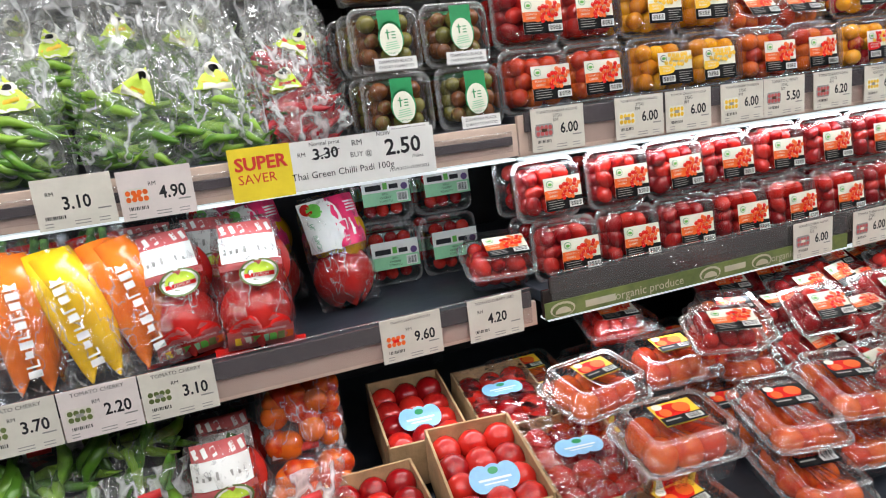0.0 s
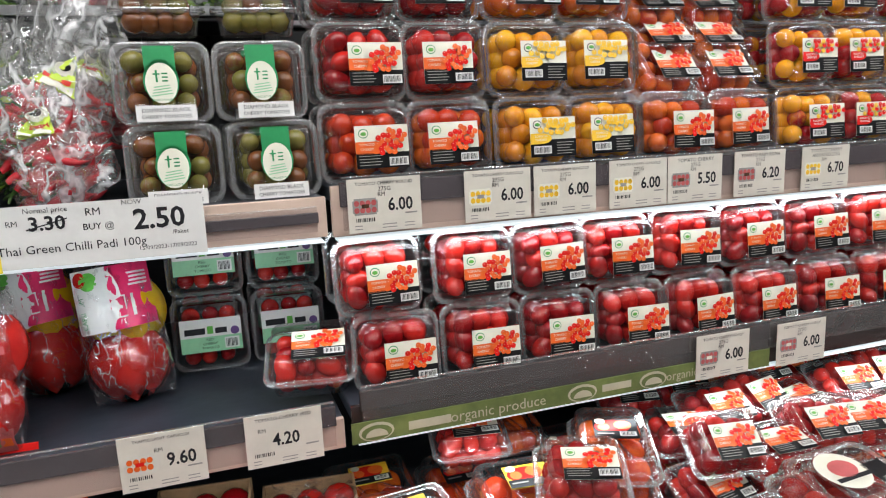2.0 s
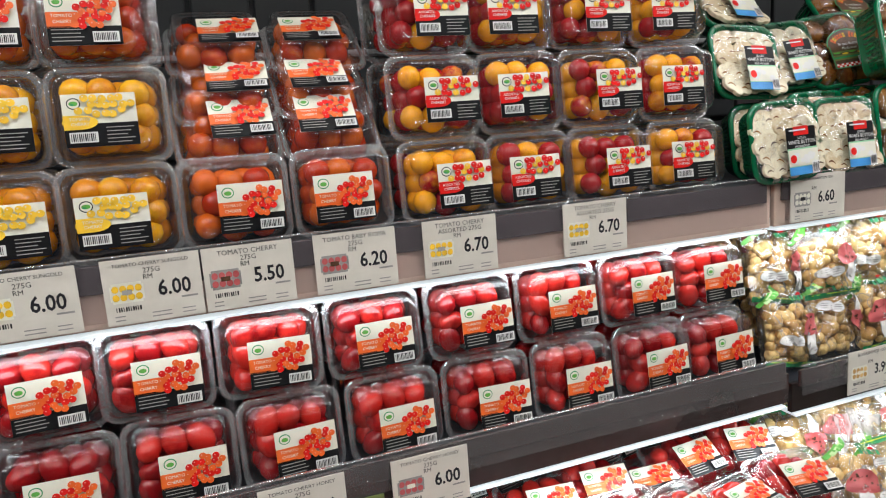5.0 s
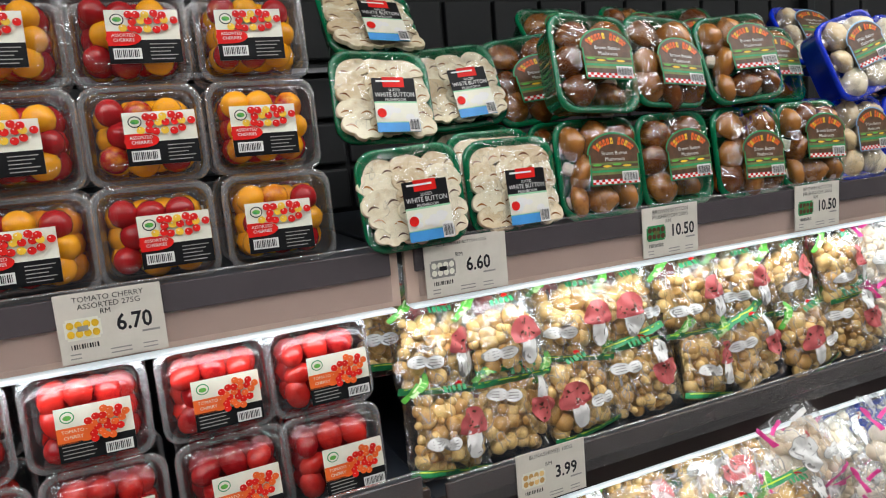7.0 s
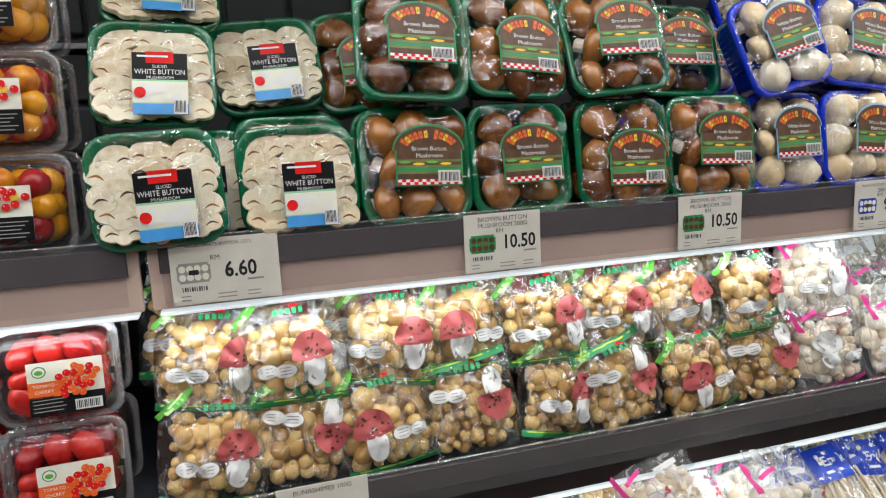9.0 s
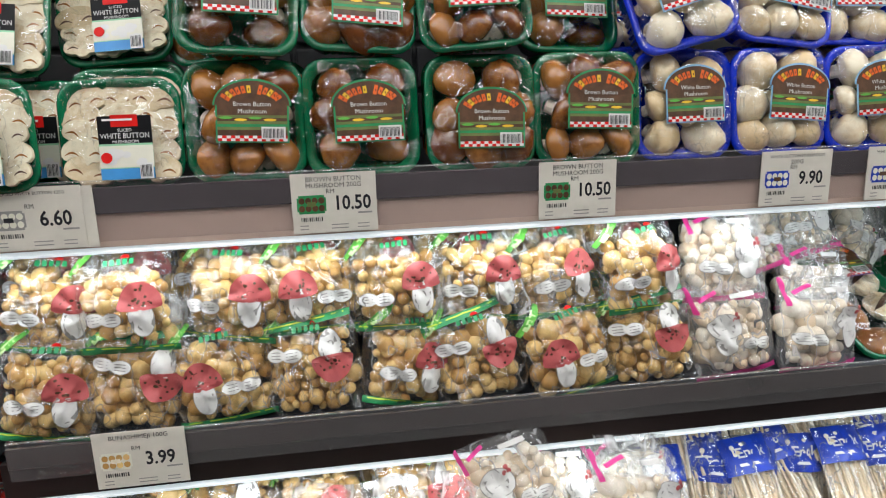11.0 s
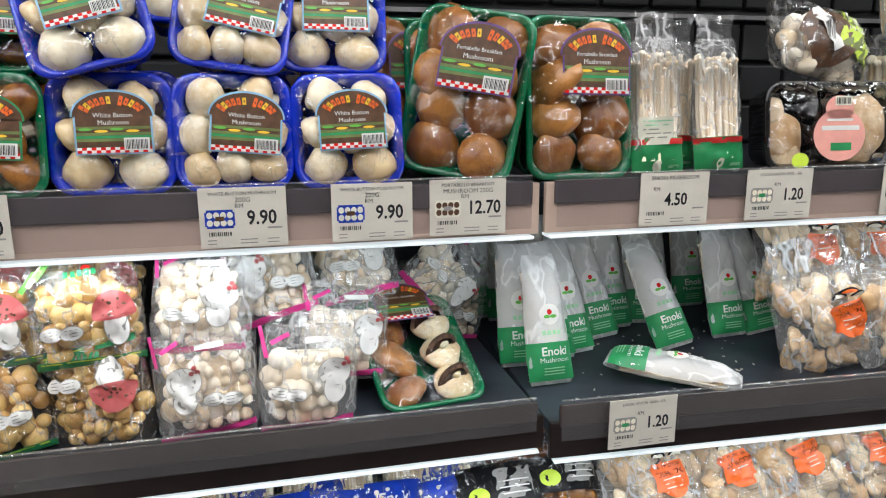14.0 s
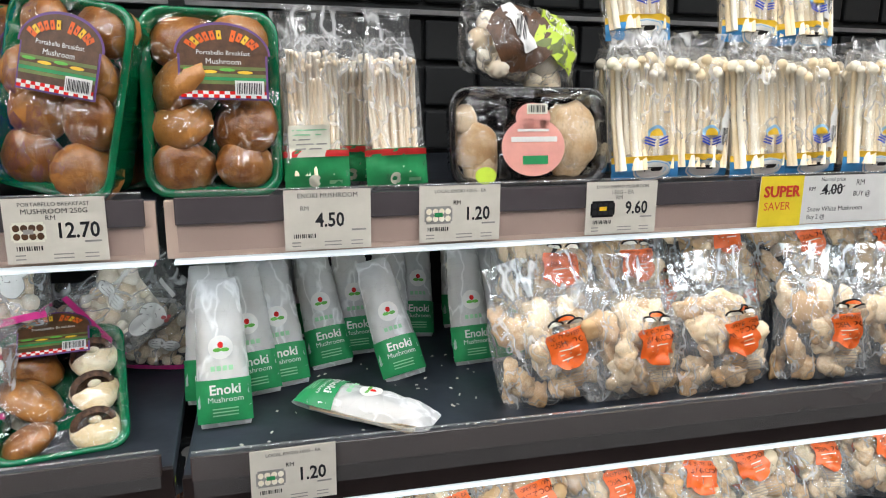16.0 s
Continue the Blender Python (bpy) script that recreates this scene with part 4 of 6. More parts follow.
def tray_parts(t, w, h, d, plastic, film_out=0.010, r=0.022):
    """A moulded tray with a broad rolled lip and fluted walls, and film drawn over it."""
    bm = bmesh.new()
    rows = [rrect(w - 0.034, h - 0.034, r * 0.7, d - 0.004, h / 2), rrect(w - 0.022, h - 0.022, r * 0.9, 0.010, h / 2), rrect(w - 0.017, h - 0.017, r * 0.95, 0.0035, h / 2), rrect(w - 0.011, h - 0.011, r, 0.0008, h / 2), rrect(w - 0.004, h - 0.004, r * 1.05, 0.0, h / 2),
            rrect(w, h, r * 1.1, 0.0025, h / 2), rrect(w - 0.002, h - 0.002, r, 0.008, h / 2), rrect(w - 0.010, h - 0.010, r, 0.009, h / 2), rrect(w - 0.020, h - 0.020, r * 0.9, d * 0.9, h / 2), rrect(w - 0.030, h - 0.030, r * 0.7, d, h / 2)]
    loft(bm, [ribbed(lp, 0.0022 if k in (0, 1, 8) else 0.0) for k, lp in enumerate(rows)], True, True)
    part("tray", bm, plastic, t, "moulded plastic tray")
    bm = bmesh.new()
    n = 16
    g = []
    for i in range(n + 1):
        row = []
        for j in range(n + 1):
            u, v = 2 * i / n - 1, 2 * j / n - 1
            wob = 0.0026 * noise.noise(Vector((u * 3, v * 3, w * 90))) * bulge(u, v)
            cut = 1 - 0.10 * (u * v) ** 4
            row.append(bm.verts.new((u * cut * (w / 2 - 0.001), -0.0012 - film_out * bulge(u, v) - wob, h / 2 + v * cut * (h / 2 - 0.001))))
        g.append(row)
    for i in range(n):
        for j in range(n):
            bm.faces.new((g[i][j], g[i + 1][j], g[i + 1][j + 1], g[i][j + 1]))
    part("film", bm, FILM, t, "stretched clear film")


def fill_caps(t, meshes, w, h, rad, seed, out, rows, x0=0.0):
    """Rows of caps pressed up against the film, a few turned on their side."""
    r = random.Random(seed)
    for j, n in enumerate(rows):
        for i in range(n):
            k = rad * r.uniform(0.86, 1.16)
            x = ((i + 0.5) / n - 0.5) * (w - 0.018) + r.uniform(-0.12, 0.12) * rad
            z = h / 2 + ((j + 0.5) / len(rows) - 0.5) * (h - 0.018) + r.uniform(-0.16, 0.16) * rad
            y = -out * bulge(2 * x / w, 2 * z / h - 1) * 0.85 + 0.80 * k
            side_on = r.random() < (0.10 if rad < 0.03 else 0.0)
            y += 0.8 * k if side_on else 0.0
            q = Euler((radians(90) + (r.uniform(-0.6, 0.5) if not side_on else r.choice((-1.3, 1.2))), r.uniform(-0.5, 0.5), r.uniform(-1.2, 1.2)))
            again("mushroom", r.choice(meshes), t, Matrix.LocRotScale((x + x0, y, z), q, (k * r.uniform(0.96, 1.16), k, k)))


def arch_label(t, w, trim, m, lines):
    """A dark arched label: bright strokes along the arch, small words, a striped field, checks and a barcode."""
    p = Print(step=0.0004)
    h = w * 0.86
    p.disc(0, h * 0.10, w * 0.535, h * 0.43, trim, 0, 28, 0, 180)
    p.rect(-w * 0.50, -h * 0.50, w * 0.50, h * 0.14, trim, 0)
    p.disc(0, h * 0.10, w * 0.51, h * 0.395, BROWNP, 1, 28, 0, 180)
    p.rect(-w * 0.475, -h * 0.475, w * 0.475, h * 0.13, BROWNP, 1)
    for k in range(12):
        if k == 6:
            continue
        a = radians(148 - 10.5 * k)
        cx, cz = w * 0.42 * math.cos(a), h * (0.07 + 0.29 * math.sin(a))
        tall = 0.078 if k in (0, 7) else 0.060
        p.rect(cx - 0.026 * w, cz - tall * h, cx + 0.026 * w, cz + tall * h, YELP if k % 4 == 1 else ORANGEP, 3, 1, a - math.pi / 2)
        p.disc(cx, cz - 0.004 * h, 0.009 * w, 0.022 * h, BROWNP, 4, 8)
    for k, s in enumerate(lines):
        p.text(s, 0, h * (0.125 - 0.115 * k), h * (0.105 if len(s) < 14 else 0.085), WHITE, 3)
    for k, ink in enumerate((OLIVEP, BROWNP, OLIVEP, GREENP, OLIVEP, BROWNP)):
        p.rect(-w * 0.475, -h * (0.10 + 0.048 * k), w * 0.475, -h * (0.055 + 0.048 * k), ink, 2)
    for k in range(4):
        p.disc(w * (-0.36 + 0.2 * k), -h * (0.10 + 0.03 * (k % 2)), w * 0.09, h * 0.022, YELP if k % 2 else LEAFP, 2.5, 10)
    for k in range(16):
        for q in range(2):
            p.rect(w * (-0.475 + 0.0594 * k), -h * (0.475 - 0.045 * q), w * (-0.475 + 0.0594 * (k + 1)), -h * (0.43 - 0.045 * q), WHITE if (k + q) % 2 else REDP, 3)
    p.rect(w * 0.12, -h * 0.44, w * 0.45, -h * 0.24, WHITE, 4)
    p.bars(w * 0.14, -h * 0.42, w * 0.43, -h * 0.27, INK, 5, 15)
    return p.done("label", t, "arched brown and green label", m)


def button_tray(white, seed, tip=(0, 0)):
    w, h, d = 0.124, 0.127, 0.05
    t = thing("mushroom_tray", ("blue plastic tray of white button mushrooms under clear film" if white else "green plastic tray of brown button mushrooms under clear film"), "mushroom tray", "white mushroom trays" if white else "brown mushroom trays")
    tray_parts(t, w, h, d, BLUE_TRAY if white else GREEN_TRAY, 0.014)
    fill_caps(t, WHITES if white else BROWNS, w, h, 0.0215 if white else 0.0228, seed, 0.014, ((3, 2, 3), (2, 3, 2), (3, 3, 2))[seed % 3])
    arch_label(t, 0.074, SKYP if white else GREENP, pose(0.006 + tip[0], -0.0166, h * 0.53 + tip[1], 0, tip[0] * 600, 0), ("White Button" if white else "Brown Button", "Mushroom"))
    return t


def sliced_tray(seed):
    w, h, d = 0.122, 0.112, 0.035
    t = thing("sliced_mushroom_tray", "green plastic tray of sliced white mushrooms with black label", "mushroom tray", "sliced mushroom trays")
    tray_parts(t, w, h, d, GREEN_TRAY, 0.012)
    r = random.Random(seed)
    for i in range(3):
        for j in range(5):
            k = 0.0222 * r.uniform(0.88, 1.12)
            again("mushroom_slice", SLICES[(i + j + seed) % 2 if seed % 2 else 0], t, Matrix.LocRotScale(((i - 1) * 0.035 + r.uniform(-0.003, 0.003), -0.006 + j * 0.0028, 0.018 + j * 0.0178 + r.uniform(-0.002, 0.002)),
                  Euler((radians(-8) + r.uniform(-0.06, 0.06), r.uniform(-0.35, 0.35), r.uniform(-0.08, 0.08))), (k, k, k)))
    p = Print(step=0.0005)
    p.rect(-0.026, -0.032, 0.026, 0.032, BLACK, 0)
    p.rect(-0.026, -0.032, 0.026, 0.004, MINTP, 1)
    p.rect(-0.026, -0.020, 0.026, 0.002, CREAM, 2)
    p.rect(-0.026, -0.032, 0.026, -0.021, BLUEP, 2)
    p.rect(-0.013, 0.021, 0.013, 0.033, REDP, 1)
    p.text("SLICED", 0, 0.0175, 0.0045, WHITE, 2)
    p.text("WHITE BUTTON", 0, 0.012, 0.0075, WHITE, 2, squeeze=0.85)
    p.text("MUSHROOM", 0, 0.006, 0.0045, WHITE, 2)
    p.rect(-0.021, 0.027, 0.008, 0.029, WHITE, 2)
    for k in range(12):
        p.disc(r.uniform(-0.015, 0.02), r.uniform(-0.018, -0.003), 0.005, 0.0035, WHITE, 3 + 0.1 * k, 8)
    p.disc(-0.019, -0.010, 0.0055, 0.0055, REDP, 5)
    p.rect(0.012, -0.032, 0.025, -0.016, WHITE, 5)
    p.bars(0.013, -0.030, 0.024, -0.018, INK, 6, 9)
    p.done("label", t, "black, white and blue label", pose(0.008, -0.0155, 0.040))
    return t


def porto_tray(seed):
    w, h, d = 0.140, 0.196, 0.055
    t = thing("portobello_tray", "tall green plastic tray of large brown portobello mushrooms under film", "mushroom tray", "portobello trays")
    tray_parts(t, w, h, d, GREEN_TRAY, 0.016)
    fill_caps(t, PORTOS, w, h, 0.0335, seed, 0.016, (2, 2, 2, 2))
    arch_label(t, 0.088, PURP, pose(0.012, -0.0190, h * 0.70), ("Portabello Breakfast", "Mushroom"))
    return t


r2 = random.Random(11)
place(("sliced", 1), lambda: sliced_tray(1), lean(1.272, -0.006, 1.394, 7, 0, -2))
place(("sliced", 0), lambda: sliced_tray(2), lean(1.406, 0.014, 1.393, 8))
for k, (x, y, z) in enumerate(((1.405, 0.058, 1.404), (1.400, 0.096, 1.412), (1.300, 0.06, 1.393))):
    place(("sliced", 0), None, lean(x, y, z, 8))
place(("sliced", 0), None, lean(1.270, 0.060, 1.509, 16, 0, 3))
place(("sliced", 1), None, lean(1.392, 0.095, 1.520, 20, 0, -4))
place(("sliced", 0), None, lean(1.285, 0.10, 1.612, 35, 4, 3))
for i, x in enumerate((1.531, 1.655, 1.785, 1.908)):
    place(("brown", i % 3), lambda i=i: button_tray(False, 60 + i, ((0.004, 0.004), (0.0, 0.0), (0.002, -0.012))[i % 3]), lean(x, 0.012, 1.393, 8, r2.uniform(-3, 3), r2.uniform(-2, 2)))
    place(("brown", i % 3), None, lean(x + 0.006, 0.082, 1.393, 8))
for i, (x, y, z, b, rl) in enumerate(((1.530, 0.006, 1.524, 16, 4), (1.655, 0.020, 1.524, 17, 4), (1.782, 0.010, 1.524, 18, -4), (1.902, 0.07, 1.520, 20, 3),
                                      (1.505, 0.100, 1.520, 22, -6), (1.72, 0.13, 1.575, 32, 6), (1.60, 0.15, 1.585, 36, 0), (1.84, 0.15, 1.58, 34, -4))):
    place(("brown", (i + 1) % 3), None, lean(x, y, z, b, r2.uniform(-6, 6), rl))
for i, x in enumerate((2.030, 2.152, 2.276)):
    place(("blue", i % 2), lambda i=i: button_tray(True, 70 + i, ((-0.002, 0.006), (0.008, 0.004))[i % 2]), lean(x, 0.022, 1.393, 8, r2.uniform(-3, 3), r2.uniform(-1, 1)))
    place(("blue", i % 2), None, lean(x + 0.004, 0.082, 1.397, 8))
for i, (x, y, z, b, rl) in enumerate(((2.028, 0.008, 1.522, 16, -14), (2.148, 0.030, 1.522, 18, 8), (2.262, 0.055, 1.520, 18, 2), (1.985, 0.14, 1.52, 26, -3), (2.10, 0.15, 1.58, 34, 5), (2.25, 0.13, 1.40, 10, 0))):
    place(("blue", i % 2), None, lean(x, y, z, b, r2.uniform(-5, 5), rl))
place(("porto", 0), lambda: porto_tray(81), lean(2.392, 0.030, 1.400, 8, -28, 9))
place(("porto", 1), lambda: porto_tray(82), lean(2.556, 0.022, 1.393, 8, 2, 1))
place(("porto", 0), None, lean(2.425, 0.105, 1.393, 9, 8, 2))
place(("porto", 1), None, lean(2.562, 0.085, 1.393, 9, 4, 1))
place(("porto", 0), None, lean(2.372, 0.13, 1.40, 10, 0, 0))


def open_porto():
    w, h, d = 0.142, 0.19, 0.045
    t = thing("portobello_tray", "green tray of portobello mushrooms, some showing dark gills, lying tilted", "mushroom tray", "portobello trays")
    tray_parts(t, w, h, d, GREEN_TRAY, 0.014)
    fill_caps(t, PORTOS, w * 0.52, h, 0.031, 83, 0.010, (1, 1, 1), -0.034)
    for k in range(3):
        z = 0.038 + 0.052 * k
        bm = bmesh.new()
        tube(bm, [Vector((0, 0, 0)), Vector((0.001, -0.004, 0.001))], [0.025, 0.019], 16)
        me = part("mushroom", bm, M_GILL, t, "dark gills")
        me.matrix_basis = pose(0.033, 0.004, z, 90, 0, 0) @ pose(0, 0, 0)
        again("mushroom", WHITES[k], t, Matrix.LocRotScale((0.035, 0.014, z), Euler((radians(90), 0, 0)), (0.028, 0.028, 0.02)))
        again("mushroom", WHITES[(k + 1) % 3], t, Matrix.LocRotScale((0.034, -0.003, z + 0.003), Euler((radians(70), 0, 0)), (0.009, 0.009, 0.009)))
    arch_label(t, 0.078, PURP, pose(-0.006, -0.018, h * 0.86, 0, 0, 0), ("Portabello Breakfast",))
    return t


open_porto().matrix_basis = pose(2.378, 0.026, 1.116, -60, 0, 8)


# ---- bags ----
def pillow(w, h, d, seed, crease=0.0025, taper=0.0):
    def front(x, z):
        u, v = max(-1, min(1, 2 * x / (w * (1 - taper * z / h)))), max(-1, min(1, 2 * z / h - 1))
        b = (1 - abs(u) ** 2.6) ** 0.6 * (1 - max(0.0, abs(v)) ** 3.2) ** 0.6
        return -d * b + crease * (1.1 - 2.6 * abs(noise.noise(Vector((x * 42 + z * 20, z * 30, seed)))) + 0.7 * noise.noise(Vector((x * 110, z * 90, seed + 9)))) * min(1, 2 * b)
    return front


def bag_parts(t, w, h, d, seed, film=BAGF, flare=0.25, crease=0.003, label="crinkled clear bag", taper=0.0):
    """A sealed pillow bag: bulging front and back, with a crumpled flat end above."""
    front = pillow(w, h, d, seed, crease, taper)
    bm = bmesh.new()
    nx, nz = 26, 30
    for side in (1, -1):
        g = []
        for i in range(nx + 1):
            row = []
            for j in range(nz + 1):
                v = 2 * j / nz - 1
                x, z = w * (i / nx - 0.5) * (1 - 0.14 * abs(v) ** 3) * (1 - taper * j / nz), h * (j / nz + 0.05 * (1 - v * v) * v * (2 * i / nx - 1) ** 2)
                y = front(x, z) * side if side == 1 else -front(x, z) * 0.6
                edge = 0.0022 * noise.noise(Vector((z * 70, seed, side))) if i in (0, nx) else 0
                row.append(bm.verts.new((x + edge, y - 0.0006 * side, z)))
            g.append(row)
        for i in range(nx):
            for j in range(nz):
                q = (g[i][j], g[i + 1][j], g[i + 1][j + 1], g[i][j + 1])
                bm.faces.new(q if side == 1 else tuple(reversed(q)))
    if flare:
        top = []
        hh = h * flare
        for j in range(6):
            row = []
            for i in range(nx + 1):
                k = j / 5
                x = w * (i / nx - 0.5) * (0.86 - 0.30 * k + 0.34 * k * k) * (1 - taper)
                row.append(bm.verts.new((x, 0.010 * noise.noise(Vector((x * 60, k * 2, seed))) * k + 0.004 * math.sin(x * 160 + seed) * k, h - 0.004 + hh * k * (1 + 0.12 * noise.noise(Vector((x * 25, 0, seed)))))))
            top.append(row)
        for j in range(5):
            for i in range(nx):
                bm.faces.new((top[j][i], top[j][i + 1], top[j + 1][i + 1], top[j + 1][i])).material_index = 1
    part("bag", bm, (film, LOOSEF), t, label)
    return front


def beech_mesh(name, material, w, h, d, rad, seed):
    """The heads of a clump of small mushrooms of mixed size, as one crowded rounded mesh."""
    r = random.Random(seed)
    bm = bmesh.new()
    front = pillow(w, h, d, seed, 0)
    z = rad
    while z < h - rad * 0.6:
        x = -w / 2 + rad
        while x < w / 2 - rad * 0.5:
            u, v = 2 * x / w, 2 * z / h - 1
            if abs(u) ** 3 + abs(v) ** 3 < 1.05 + r.uniform(-0.2, 0.2):
                k = rad * r.choice((0.62, 0.78, 0.92, 1.05, 1.22, 1.38))
                px, pz = x + r.uniform(-0.45, 0.45) * rad, z + r.uniform(-0.45, 0.45) * rad
                y = min(-0.001, front(px, pz)) + k * 0.95 + r.uniform(0, 0.7) * rad
                q = Euler((radians(90) + r.uniform(-0.9, 0.9), r.uniform(-0.9, 0.9), r.uniform(0, 3)))
                bmesh.ops.create_uvsphere(bm, u_segments=10, v_segments=7, radius=k, matrix=Matrix.LocRotScale((px, y, pz), q, (1, r.uniform(0.86, 1.05), r.uniform(0.70, 0.95))))
            x += rad * 1.5
        z += rad * 1.4
    cuboid(bm, -w * 0.36, -d * 0.05, h * 0.10, w * 0.36, d * 0.35, h * 0.86, 0.01)
    me = bpy.data.meshes.new(name)
    bm.to_mesh(me)
    bm.free()
    me.materials.append(material)
    for f in me.polygons:
        f.use_smooth = True
    return me


def beech_bag(pale, seed, flip):
    w, h, d = 0.114, 0.120, 0.032
    t = thing("mushroom_bag", ("clear pink-trimmed bag of white beech mushrooms" if pale else "clear bag of tan beech mushrooms with green and red print"), "mushroom bag", "white beech mushroom bags" if pale else "tan beech mushroom bags")
    front = bag_parts(t, w, h, d, seed, MILKY if pale else BAGF, 0.16 if pale else 0.36, 0.0055)
    again("mushroom_cluster", beech_mesh("mushroom_cluster", M_PALE if pale else M_TAN, w * 0.86, h * 0.80, d * 0.86, (0.0094 if pale else 0.0090) + 0.0009 * (seed % 3), seed), t, pose(0, 0.0025, 0.006), "crowded small mushroom caps", "stuff")
    r = random.Random(seed)
    lift = lambda x, z: front(x, z) - 0.0014
    band, flap, mark, cap = (Print(lift, 0.0004) for _ in range(4))
    s = -1 if flip else 1
    zf = lambda z: h - z if flip else z
    cx = w * (0.24 if seed % 2 else 0.18) * (1 if seed % 4 else -1)
    if pale:
        band.rect(-w * 0.47, zf(h * 0.05) - 0.003, w * 0.45, zf(h * 0.05) + 0.004, PINKP, 1, 10, 0.10)
        flap.rect(-w * 0.48, h * 0.70, -w * 0.44, h * 1.0, PINKP, 1, 8, 0.20)
        flap.rect(-w * 0.40, h * 0.86, -w * 0.20, h * 0.90, PINKP, 1, 8, 0.5)
        mark.rect(-w * 0.06, h * 0.84, w * 0.22, h * 0.89, WHITE, 1, 6, 0.05)
        cap.disc(cx, zf(h * 0.56), 0.0200, 0.0165, FADE, 0.5, 20)
        cap.disc(cx, zf(h * 0.56), 0.0193, 0.0158, WHITE, 1, 20)
        cap.disc(cx, zf(h * 0.40), 0.0138, 0.0168, FADE, 0.3, 18)
        cap.disc(cx, zf(h * 0.40), 0.0131, 0.0161, WHITE, 0.8, 18)
        for dx, dz in ((0.013, 0.010), (0.016, 0.005), (0.010, 0.004)):
            cap.disc(cx + dx, zf(h * 0.60) + dz, 0.0030, 0.0030, CAPRED, 2, 8)
    else:
        band.rect(-w * 0.49, zf(h * 0.07) - 0.0045, w * 0.46, zf(h * 0.07) + 0.0035, GREENP, 1, 12, -0.09 * s)
        band.rect(-w * 0.45, zf(h * 0.075) + 0.0005, w * 0.40, zf(h * 0.075) + 0.0020, LIMEP, 2, 12, -0.09 * s)
        for k, (fx, fz, ink) in enumerate(((-0.43, 0.86, LEAFP), (-0.36, 0.90, FLAPP), (-0.29, 0.95, LEAFP))):
            flap.rect(w * fx - 0.0028, h * fz - 0.013, w * fx + 0.0028, h * fz + 0.013, ink, 1 + 0.3 * k, 5, -0.75)
        for k in range(5):
            mark.rect(-0.014 + 0.0068 * k, h * 0.865 - 0.0032, -0.0095 + 0.0068 * k, h * 0.865 + 0.0032, GREENP, 1, 1)
        mark.disc(0.0085, h * 0.90, 0.0048, 0.0036, REDP, 2, 10, 0, 180)
        cap.disc(cx, zf(h * 0.33), 0.0128, 0.0200, FADE, 0.6, 18)
        cap.disc(cx, zf(h * 0.33), 0.0121, 0.0193, WHITE, 1, 18)
        cz = zf(h * 0.44)
        cap.disc(cx, cz, 0.0222, 0.0275, CAPRED, 2, 22, 0 if s > 0 else 180, 180 if s > 0 else 360)
        cap.disc(cx, cz, 0.0222, 0.0045, CAPRED, 2.2, 18)
        for k in range(16):
            a, q = r.uniform(0.15, 3.0), r.uniform(0.15, 0.9)
            cap.disc(cx + 0.0215 * q * math.cos(a), cz + s * 0.026 * q * math.sin(a), 0.0016, 0.0016, BROWNP, 3, 7)
    bx = -cx * 0.95
    for dx, dz in ((-0.0095, 0.001), (0.0095, -0.001)):
        bubble = Print(lift, 0.0004)
        bubble.disc(bx + dx, zf(h * 0.36) + dz, 0.0118, 0.0080, FADE, 0.8, 16)
        bubble.disc(bx + dx, zf(h * 0.36) + dz, 0.0113, 0.0075, WHITE, 1.2, 16)
        for k in (-1, 0, 1):
            bubble.rect(bx + dx - 0.006, zf(h * 0.36) + dz + 0.0034 * k - 0.0004, bx + dx + 0.006, zf(h * 0.36) + dz + 0.0034 * k + 0.0004, FADE, 2.0, 2)
        bubble.done("caption", t, "small white printed caption")
    band.done("band", t, "pink printed band" if pale else "green printed band")
    flap.done("corner_print", t, "pink printed edge" if pale else "pale lime printed corner")
    mark.done("mark", t, "small printed mark")
    cap.done("emblem", t, "printed mushroom shape")
    return t


r3 = random.Random(5)
HX1 = (1.294, 1.388, 1.491, 1.593, 1.690, 1.787, 1.891, 1.992)
HX0 = (1.290, 1.379, 1.489, 1.587, 1.687, 1.785, 1.899, 2.000)
for i in range(8):
    place(("beech", i % 4), lambda i=i: beech_bag(False, 90 + i, i % 2 == 1), lean(HX0[i], 0.008 + r3.uniform(-0.008, 0.006), 1.116, 14, r3.uniform(-12, 12), r3.uniform(-12, 12)))
    place(("beech_up", (i * 3) % 5), lambda i=i: beech_bag(False, 93 + i, False), lean(HX1[i], 0.034 + r3.uniform(-0.012, 0.008), 1.204, 15, r3.uniform(-14, 14), r3.uniform(-8, 8)))
    place(("beech_up", (0, 1, 3)[i % 3] if i > 2 else 0), None, lean(HX1[i] - 0.02, 0.10, 1.222, 22, r3.uniform(-8, 8), r3.uniform(-6, 6)))
    if i % 2:
        place(("beech_up", 0), None, lean(HX1[i] - 0.05, 0.115, 1.21, 20, r3.uniform(-8, 8), r3.uniform(-6, 6)))
        place(("beech", 1), None, lean(HX0[i] - 0.03, 0.10, 1.116, 10, r3.uniform(-8, 8)))
